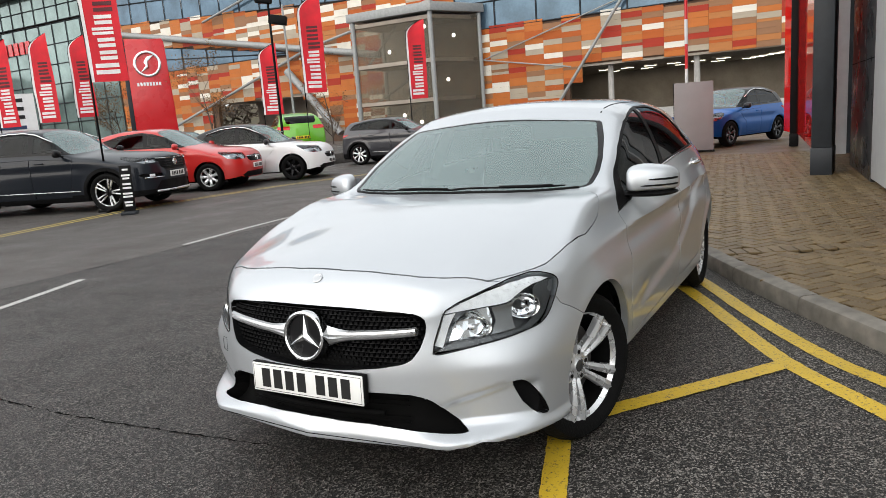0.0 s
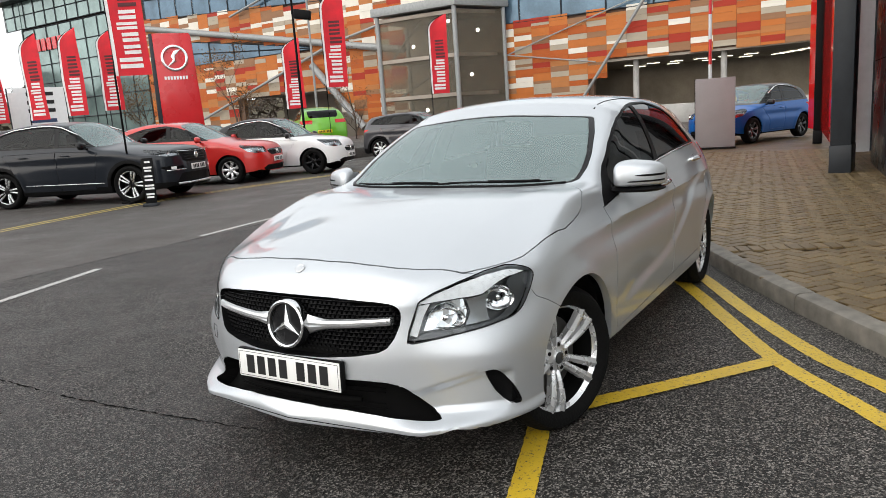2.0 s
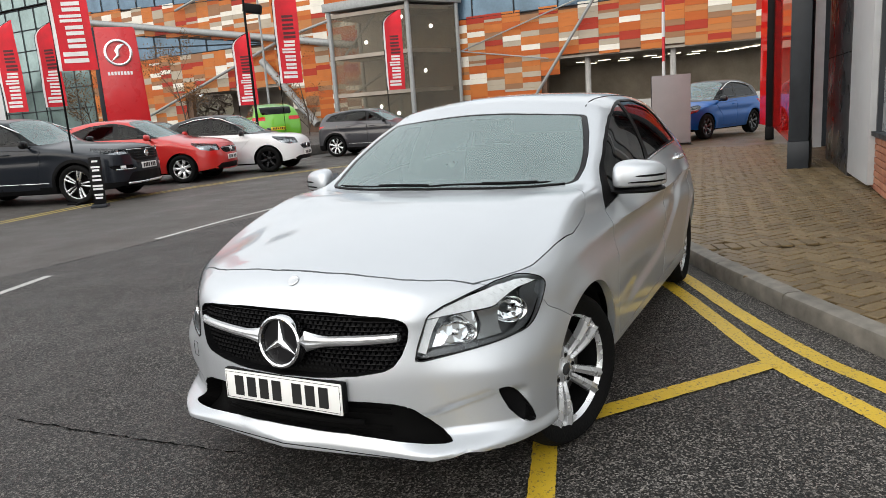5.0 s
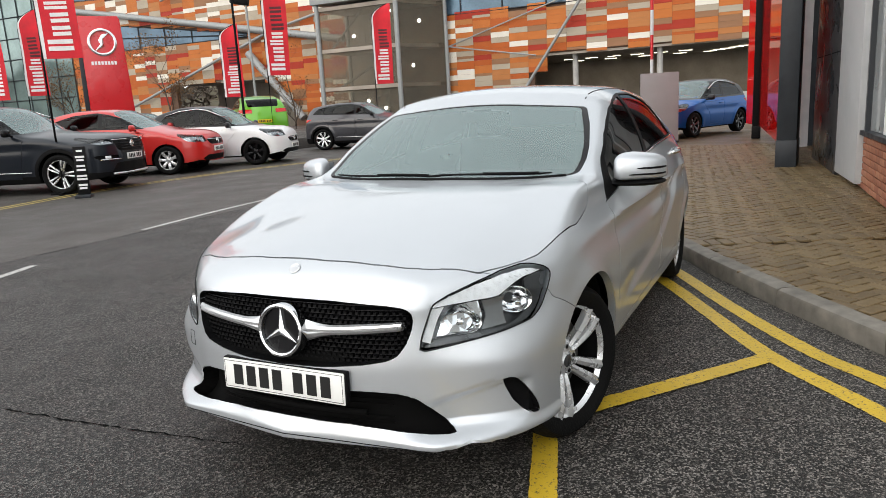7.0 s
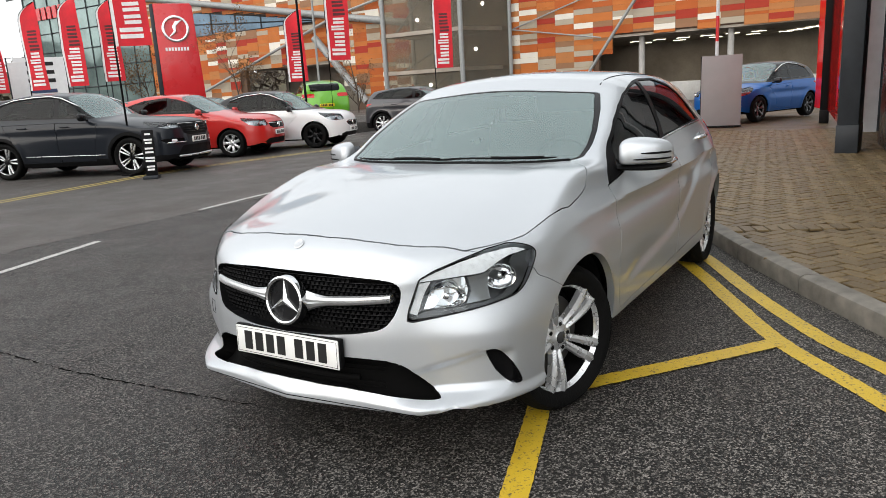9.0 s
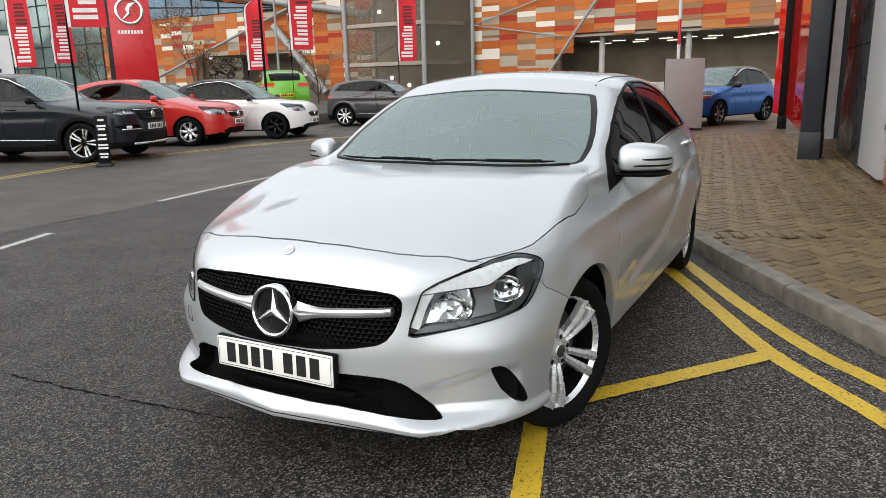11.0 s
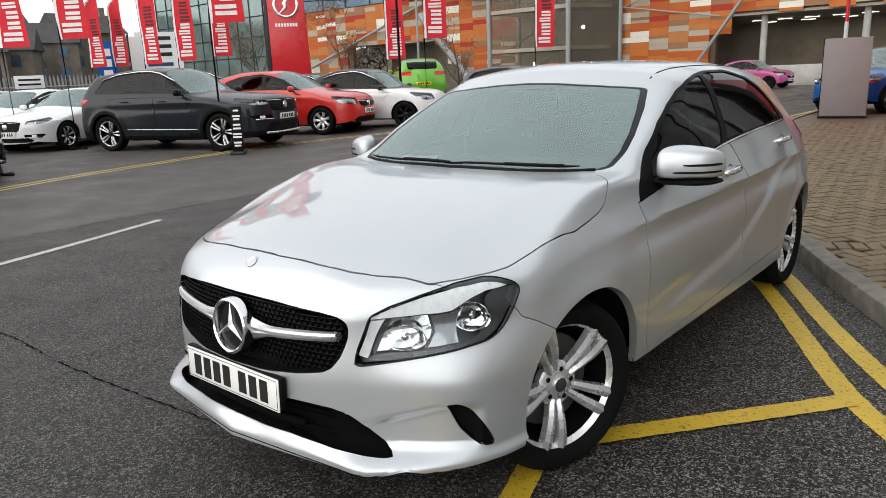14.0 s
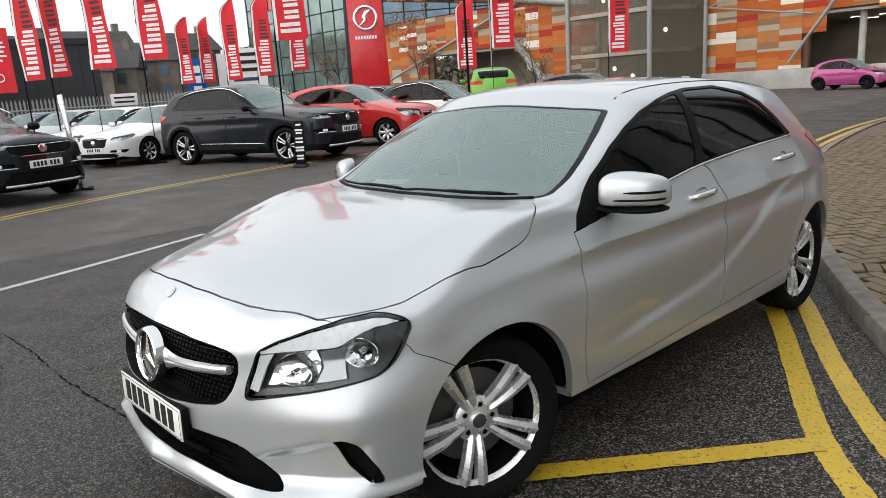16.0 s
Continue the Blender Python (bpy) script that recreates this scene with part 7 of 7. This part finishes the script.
part("front_screen", box(-2.95, 3.0, 0.10, 0.13, 0.2, 8.0), WOVEN, tw, "fine woven steel screen")
part("side_screen", extruded([(3.12, 0.06), (4.78, 3.56), (4.75, 3.58), (3.08, 0.08)], 7.8, "XY"), WOVEN, tw, "fine woven steel screen", pose(0, 0, 0.2))
part("tower_roof", extruded([(-3.3, -0.3), (3.3, -0.3), (5.1, 3.8), (-3.3, 3.8)], 0.55, "XY", 0.03), "steel", tw, "", pose(0, 0, 8.2))
part("back_wall", box(-2.9, 4.7, 3.62, 3.75, 0, 8.2), "mesh_screen", tw)
for a, b in (((-2.9, 1.2, 5.3), (0, 1.2, 8.0)), ((-2.2, 1.0, 2.8), (2.8, 1.0, 5.2)), ((-2.8, 0.6, 0.1), (2.4, 0.6, 2.7))):
    part("stair_string", rod(a, b, 0.09, None, 6), "steel", tw)
for i in range(14):
    x = -2.6 + i * 0.42
    for z in (0.0, 2.8, 5.3):
        part("baluster", rod((x, 0.5, z), (x, 0.5, z + 1.05), 0.02, None, 5), "steel", tw)
for x, y, z in ((-0.2, 0.0, 6.0), (1.9, -0.04, 1.3), (3.6, 0.9, 3.9), (2.6, -0.04, 7.3), (0.6, -0.04, 1.8), (3.9, 1.5, 6.7)):
    part("round_lamp", moved(lathe([(0.0, -0.06), (0.09, -0.05), (0.12, 0.0), (0.0, 0.02)], 14, "Y"), Matrix.Translation((x, y, z))), "lit_soft", tw)
# glass wing
gw = thing("glass_wing", label="green-tinted glass office wing with steel frames", category="building")
glazing("curtain_wall", [(-77, 0), (-57.2, 0), (-57.2, 13.4), (-77, 13.4)], 9, 7, "window_green", gw)
glazing("upper_glazing", [(-80, 13.6), (-57.2, 13.6), (-57.2, 16.4), (-80, 16.4)], 12, 2, "window_green", gw)
part("roof_edge", box(-81, -57, FY - 1.2, FY + 12, 16.4, 17.0), "steel_dark", gw)
part("side_wall", box(-77.2, -77, FY, FY + 12, 0, 16.4), "window_green", gw)
part("back_wall", box(-77, -57, FY + 0.4, FY + 0.6, 0, 16.4), "facade_back", gw)
for i in range(6):
    part("sign_bar", box(-75.5 + i * 1.0, -74.8 + i * 1.0, FY - 0.2, FY - 0.1, 11.0, 12.2), "sign_red", gw)

# ---- dealership on the paving ----
portal = thing("entrance_portal", label="dark steel portal with a glossy red glazed screen", category="portal")
def pillar(x0, y0, w, d, h, turn, base, finish="steel_dark"):
    p = thing("pillar", pose(x0, y0, PAVE_Z - 0.01, 0, 0, turn))
    p.parent = portal
    part("shaft", box(0, w, 0, d, base, h, 0.012), finish, p, "dark grey steel pillar")
    part("plinth", box(-0.008, w + 0.008, -0.008, d + 0.008, 0, base, 0.006), finish, p)
    return p


pillar(1.36, 9.42, 0.28, 0.62, 4.6, -4, 0.42)
pillar(0.70, 16.4, 0.18, 0.25, 4.6, 0, 0.3, "black")
part("red_screen", moved(box(-0.012, 0.012, 0.0, 6.35, 0.30, 4.6), pose(1.42, 10.04, PAVE_Z, 0, 0, 4.9)), "red_glass", portal, "glossy red glazed screen")
part("red_screen", moved(box(-0.012, 0.012, 0.0, 1.2, 0.30, 4.6), pose(0.79, 16.66, PAVE_Z, 0, 0, 14.0)), "red_glass", portal, "glossy red glazed screen")
show = thing("showroom", label="showroom wall in light grey cladding over a red brick plinth", category="building")
# walls carried up unseen to 8.4 m to block sky from the car's flank
part("grey_column", box(1.50, 1.87, 13.4, 13.9, PAVE_Z - 0.01, 8.4, 0.01), "clad_grey", show)
part("recess_wall", box(1.86, 2.6, 13.6, 18.0, 0.08, 8.4), "steel_dark", show)
part("showroom_back", box(2.6, 14.0, 17.6, 18.0, 0.0, 8.4), "steel_dark", show)
part("dark_column", extruded([(1.90, 10.98), (1.94, 11.3), (2.5, 11.35), (2.55, 8.45), (2.11, 8.35)], 8.4, "XY", 0.02), "clad_dark", show, "brushed dark metal cladding", pose(0, 0, PAVE_Z - 0.01))
part("cladding_joint", extruded([(1.902, 10.95), (1.92, 10.95), (2.12, 8.37), (2.106, 8.34)], 0.012, "XY"), "under", show, "", pose(0, 0, 1.75))
part("grey_pier", extruded([(2.11, 8.32), (2.6, 8.34), (2.75, 6.9), (2.25, 6.9)], 8.4, "XY", 0.01), "clad_grey", show, "light grey cladding pier", pose(0, 0, PAVE_Z + 0.05))
part("glazed_front", extruded([(2.36, 6.88), (2.42, 6.88), (2.67, 3.35), (2.61, 3.35)], 7.6, "XY"), "window_pale", show, "", pose(0, 0, 0.80))
part("blind_edge", extruded([(2.415, 5.95), (2.43, 5.95), (2.437, 5.72), (2.422, 5.72)], 7.6, "XY"), "white_print", show, "pale blind edge behind the glass", pose(0, 0, 0.80))
part("front_pier", box(2.475, 3.2, 5.06, 5.42, 0.30, 8.4, 0.012), "clad_grey", show, "light grey cladding pier")
part("pier_foot", box(2.50, 3.18, 5.10, 5.40, PAVE_Z - 0.01, 0.302, 0.006), "under", show, "dark pier foot")
for yy in (6.8, 5.1, 3.4):
    xx = 2.34 + (6.88 - yy) * 0.0703
    part("window_post", box(xx - 0.03, xx + 0.06, yy - 0.05, yy + 0.05, 0.78, 5.4), "steel_dark", show)
part("window_cill", extruded([(2.27, 6.95), (2.45, 6.95), (2.70, 3.35), (2.52, 3.35)], 0.05, "XY"), "steel_dark", show, "", pose(0, 0, 0.745))
part("plinth_core", extruded([(2.30, 8.2), (2.6, 8.2), (2.9, 3.3), (2.60, 3.3)], 0.63, "XY"), "mortar", show, "", pose(0, 0, PAVE_Z))
# added wall out of view; its grey tunes what the silver car's flank reflects
part("end_wall", extruded([(2.66, 3.45), (5.2, 3.45), (9.5, -5.5), (9.3, -5.5), (5.0, 3.25), (2.66, 3.25)], 5.3, "XY"), "steel", show, "", pose(0, 0, 0.1))
# unseen slab on top of the heightened walls
part("eaves_slab", box(2.3, 14, 3.2, 18.2, 8.4, 8.8), "clad_grey", show)
# ---- beyond the car park ----
dk = thing("dark_showroom", pose(-36.5, 8.0, 0, 0, 0, 82), "charcoal clad showroom beyond the palisade fence", "building")
part("wall", box(-9.5, 3.0, 0, 8, 0, 4.6), "dark_wall", dk)
part("parapet", box(-9.6, 3.1, -0.1, 8.1, 4.6, 4.9), "steel_dark", dk)
for i in range(12):
    part("cladding_joint", box(-9.4 + i * 1.05, -9.36 + i * 1.05, -0.015, 0.0, 0, 4.6), "steel_dark", dk)
wh = thing("white_showroom", pose(-31.5, -1.5, 0, 0, 0, 88), "white clad showroom with a dark base", "building")
part("wall", box(-9, 5.4, 0, 8, 1.0, 6.5), "white_wall", wh)
part("base", box(-9, 5.4, 0.02, 8, 0, 1.0), "dark_wall", wh)
for i in range(9):
    part("cladding_joint", box(-8.5 + i * 1.6, -8.46 + i * 1.6, -0.02, 0.0, 1.0, 6.5), "clad_grey", wh)

bn = thing("banner_sign", pose(-22.9, 3.75, 0, 0, 0, 55), "red upright banner sign with small white bars", "sign")
part("banner", box(-0.42, 0.42, -0.01, 0.01, 2.1, 4.0), "flag_red", bn)
part("post", rod((-0.44, 0, 0), (-0.44, 0, 4.1), 0.03, None, 8), "steel_dark", bn)
for i, wd in enumerate((0.26, 0.30, 0.24, 0.30, 0.16)):
    part("print_bar", box(-wd, wd, -0.016, -0.011, 3.55 - i * 0.13, 3.61 - i * 0.13), "flag_white", bn)
part("print_ring", moved(lathe([(0.10, 0.0), (0.13, -0.004), (0.13, 0.004)], 20, "Y"), Matrix.Translation((0, -0.014, 2.55))), "flag_white", bn)

fence = thing("palisade_fence", label="grey steel palisade fence behind the parked cars", category="fence")
fa, fb = Vector((-29.6, -2.0, 0)), Vector((-26.2, 16.0, 0))
fd = (fb - fa)
n = 130
pale = mesh_of(extruded([(-0.035, 0), (0.035, 0), (0.035, 1.85), (0.0, 1.98), (-0.035, 1.85)], 0.012, "XZ"), "pale")
pale.materials.append(M["steel"])
ang = math.degrees(math.atan2(fd.y, fd.x))
for i in range(n):
    p = fa.lerp(fb, i / n)
    part("pale", pale, "steel", fence, m=pose(p.x, p.y, 0, 0, 0, ang))
for z in (0.35, 1.55):
    part("rail", rod((fa.x, fa.y, z), (fb.x, fb.y, z), 0.03, None, 6), "steel", fence)

ws = thing("direction_sign", pose(-33.4, 17.6, 0, 0, 0, 62), "white direction sign with plain dark bars on posts", "sign")
part("board", box(-1.1, 1.1, -0.03, 0.03, 1.6, 4.1), "white_print", ws)
for z, c in ((3.7, "ink"), (3.3, "ink"), (2.9, "ink"), (2.4, "navy"), (1.95, "ink")):
    part("print_bar", box(-0.85, 0.6, -0.045, -0.031, z, z + 0.18), "ink" if c == "ink" else PAINT["navy"], ws)
for x in (-0.8, 0.8):
    part("post", rod((x, 0.05, 0), (x, 0.05, 1.7), 0.05, None, 8), "steel", ws)
bs = thing("blue_sign", pose(-33.0, 14.6, 0, 0, 0, 65), "blue upright sign with white bars", "sign")
part("board", box(-0.45, 0.45, -0.04, 0.04, 0.0, 3.6), PAINT["blue"], bs)
for i in range(5):
    part("print_bar", box(-0.2, 0.2, -0.055, -0.041, 0.9 + i * 0.5, 1.25 + i * 0.5), "white_print", bs)


wb_ = thing("white_banner", pose(-31.2, 15.3, 0, 0, 0, 65), "plain white upright banner beside the blue sign", "sign")
part("board", box(-0.36, 0.36, -0.03, 0.03, 0.3, 3.7, 0.01), "white_print", wb_)
part("post", rod((-0.38, 0, 0), (-0.38, 0, 3.9), 0.03, None, 8), "steel_dark", wb_)
fp = thing("fence_sign", pose(-27.45, 8.9, 0, 0, 0, 79), "small white notice fixed to the palisade fence", "sign")
part("board", box(-0.5, 0.5, -0.02, 0.0, 1.5, 1.98, 0.004), "white_print", fp)
for i in range(2):
    part("print_bar", box(-0.38, 0.38, -0.026, -0.02, 1.62 + 0.17 * i, 1.69 + 0.17 * i), "ink", fp)


def bare_tree(x, y, h, seed, leafy=0.35):
    """Trunk, limbs and twigs, with a thin scatter of dry leaves."""
    rr = random.Random(seed)
    t = thing("tree", pose(x, y, 0), "slender young tree, nearly bare, with a few brown leaves", "tree", "young trees")
    limbs, tips = [], []

    def grow(p, d, ln, r, depth):
        pts, rad = [p], [r]
        for i in range(4):
            d = (d + Vector((rr.uniform(-0.22, 0.22), rr.uniform(-0.22, 0.22), 0.10))).normalized()
            p = p + d * ln / 4
            pts.append(p)
            rad.append(r * (1 - 0.16 * (i + 1)))
        limbs.append(tube(pts, rad, 5))
        if depth > 1:
            tips.extend(pts[2:])
        if depth < 4:
            for _ in range(4 if depth else 7):
                k = rr.randint(1, 4)
                a = rr.uniform(0, 2 * math.pi)
                nd = (d * 0.75 + Vector((math.cos(a), math.sin(a), rr.uniform(0.0, 0.5))) * 0.75).normalized()
                grow(pts[k], nd, ln * rr.uniform(0.45, 0.62), rad[k] * 0.55, depth + 1)
    grow(Vector((0, 0, 0)), Vector((0, 0, 1)), h * 0.55, 0.07, 0)
    trunk = limbs[0]
    part("trunk", trunk, "bark", t)
    part("branch_work", join(*limbs[1:]), "bark", t)
    v, f = [], []
    for p in tips:
        for _ in range(3):
            if rr.random() < leafy:
                c = p + Vector((rr.gauss(0, 0.12), rr.gauss(0, 0.12), rr.gauss(0, 0.12)))
                a, b = Vector((rr.uniform(-1, 1), rr.uniform(-1, 1), rr.uniform(-1, 1))).normalized() * 0.05, Vector((rr.uniform(-1, 1), rr.uniform(-1, 1), rr.uniform(-1, 1))).normalized() * 0.035
                k = len(v)
                v += [c - a, c + b, c + a, c - b]
                f.append((k, k + 1, k + 2, k + 3))
    me = bpy.data.meshes.new("leaves")
    me.from_pydata(v, [], f)
    tagged(part("leaves", me, "twig_leaf", t), kind="stuff")


bare_tree(-30.0, 27.2, 7.0, 3)
bare_tree(-37.5, 26.5, 6.4, 8)
bare_tree(-24.0, 30.5, 6.0, 12, 0.15)

# wooded hill with houses, far left
hb = bmesh.new()
rows = []
hr = random.Random(5)
for j in range(14):
    row = []
    for i in range(60):
        a = radians(118 + i * 1.6)
        d = 95 + j * 9
        z = 13.0 * sstep(0.0, 1.0, np.float64(j / 13)) * (0.75 + 0.25 * math.sin(i * 0.35)) + (hr.uniform(-0.4, 0.4) if j else -0.5)
        row.append(hb.verts.new((d * math.cos(a), d * math.sin(a) - 10, float(z))))
    rows.append(row)
for p, q in zip(rows, rows[1:]):
    for i in range(59):
        hb.faces.new((p[i], p[i + 1], q[i + 1], q[i]))
for c in hb.faces:
    c.smooth = True
    if c.normal.z < 0:
        c.normal_flip()
solid("hill", hb, "hill", "brown wooded winter hillside in the distance", "hill", kind="structure")
for i, (hx, hy, hz) in enumerate(((-84, 27, 1.0), (-88, 33, 2.0), (-80, 22, 0.6), (-95, 30, 4.0), (-92, 40, 3.5), (-90, 20, 3.0))):
    ho = thing("house", pose(hx, hy, hz, 0, 0, 60 + i * 9), "stone terraced house with a slate roof on the hillside", "house", "hillside houses")
    part("wall", box(-4, 4, -3, 3, -1.5, 4.6), "house", ho)
    part("roof", extruded([(-3.3, 4.6), (3.3, 4.6), (0, 7.0)], 8.6, "YZ"), "roof", ho, "", pose(-4.3, 0, 0))
    part("chimney", box(2.5, 3.2, -0.4, 0.4, 6.2, 7.9), "house", ho)
    for wx in (-2.4, 0.0, 2.4):
        for wz in (0.6, 2.9):
            part("window", box(wx - 0.45, wx + 0.45, -3.05, -2.99, wz, wz + 1.2), "window_blue", ho)
v, f = [], []
wr_ = random.Random(21)
for i in range(420):
    a = radians(wr_.uniform(118, 200))
    d = wr_.uniform(100, 200)
    c0 = Vector((d * math.cos(a), d * math.sin(a) - 10, 13 * min(1, (d - 95) / 120) - 1))
    hgt = wr_.uniform(3, 6.5)
    for _ in range(46):
        u = wr_.random()
        c = c0 + Vector((wr_.gauss(0, 1.0) * (1.2 - u * 0.6), wr_.gauss(0, 1.0), hgt * (0.25 + 0.8 * u)))
        p, q = Vector((wr_.uniform(-1, 1), wr_.uniform(-1, 1), wr_.uniform(-0.3, 1))) * 0.75, Vector((wr_.uniform(-1, 1), wr_.uniform(-1, 1), wr_.uniform(-1, 1))) * 0.22
        k = len(v)
        v += [c - p, c + q, c + p, c - q]
        f.append((k, k + 1, k + 2, k + 3))
me = bpy.data.meshes.new("hill_woods")
me.from_pydata(v, [], f)
solid("hill_woods", me, "bark", "bare winter woods on the far hillside", "woods", kind="stuff")

# ---- paving blocks and bricks, laid last ----
kerb_fn = [Vector((*p, 0)) for p in smooth_path(KERB, 0.1)]


def on_paving(x, y):
    best, side = 1e9, 0
    for a, b in zip(kerb_fn[::2], kerb_fn[2::2]):
        d = (Vector((x, y, 0)) - a)
        q = d.length_squared
        if q < best:
            t = b - a
            best, side = q, t.y * d.x - t.x * d.y
    return side > 0 and best > 0.10 ** 2


blk = mesh_of(box(-0.095, 0.095, -0.045, 0.045, -0.022, 0.0, 0.005, 1), "block")
blk.materials.append(M["block"])
cells = []
ca, sa = math.cos(radians(52)), math.sin(radians(52))
for i in range(-60, 140):
    for j in range(-70, 90):
        # herringbone: pairs of blocks in an L
        for ox, oy, rot in ((0.1, 0.05, 0), (0.05, 0.2, 90)):
            u, w = i * 0.1 + j * 0.2 + ox - j * 0.0, i * 0.1 - j * 0.2 + oy
            x, y = u * ca - w * sa, u * sa + w * ca
            cells.append((x + 1.8, y + 3.2, rot + 52))
near = []
for x, y, rot in cells:
    if -1.6 < x < 3.1 and 0.6 < y < 14.5 and x < 2.1 + max(0, 9 - y) * 0.10 + 0.4:
        if on_paving(x, y) and abs((x - 0.92) * -0.397 + (y - 3.41) * 0.918) > 0.10:
            near.append((y + abs(x - 1.5) * 0.4, x, y, rot))
# a course of blocks laid side by side across the herringbone
for i in range(-3, 24):
    x, y = 0.92 + 0.918 * 0.1 * i, 3.41 + 0.397 * 0.1 * i
    if on_paving(x, y) and x < 3.0:
        near.append((-1.0, x, y, 113.4))
near.sort()
bv, bf = [], []
pr = random.Random(2)
for i, (_, x, y, rot) in enumerate(near):
    z = PAVE_Z + (0.004 if rot == 113.4 else pr.uniform(-0.004, 0.002))
    if i < 300:
        part("block", blk, "block", pavement, m=pose(x, y, z, pr.uniform(-0.8, 0.8), pr.uniform(-0.8, 0.8), rot))
    else:
        m = pose(x, y, z, pr.uniform(-0.8, 0.8), pr.uniform(-0.8, 0.8), rot)
        k = len(bv)
        for q in ((-0.096, -0.046, -0.02), (0.096, -0.046, -0.02), (0.096, 0.046, -0.02), (-0.096, 0.046, -0.02), (-0.090, -0.040, 0), (0.090, -0.040, 0), (0.090, 0.040, 0), (-0.090, 0.040, 0)):
            bv.append(m @ Vector(q))
        bf += [(k + 4, k + 5, k + 6, k + 7), (k, k + 1, k + 5, k + 4), (k + 1, k + 2, k + 6, k + 5), (k + 2, k + 3, k + 7, k + 6), (k + 3, k, k + 4, k + 7)]
me = bpy.data.meshes.new("blocks_far")
me.from_pydata(bv, [], bf)
tagged(part("blocks_far", me, "block_join", pavement), kind="stuff")

brk = mesh_of(box(-0.1075, 0.1075, -0.05, 0.05, -0.0325, 0.0325, 0.004, 1), "brick")
brk.materials.append(M["brick"])
d = Vector((2.585, 3.3, 0)) - Vector((2.285, 8.2, 0))
ang = math.degrees(math.atan2(d.y, d.x))
count = 0
for row in range(8):
    for i in range(44):
        t = (i + (0.5 if row % 2 else 0.0)) * 0.225
        if t + 0.2 > d.length or count >= 300:
            continue
        p = Vector((2.285, 8.25, 0)) + d.normalized() * t
        part("brick", brk, "brick", show, m=pose(p.x + pr.uniform(-0.002, 0.002), p.y, PAVE_Z + 0.045 + row * 0.076, 0, 0, ang))
        count += 1
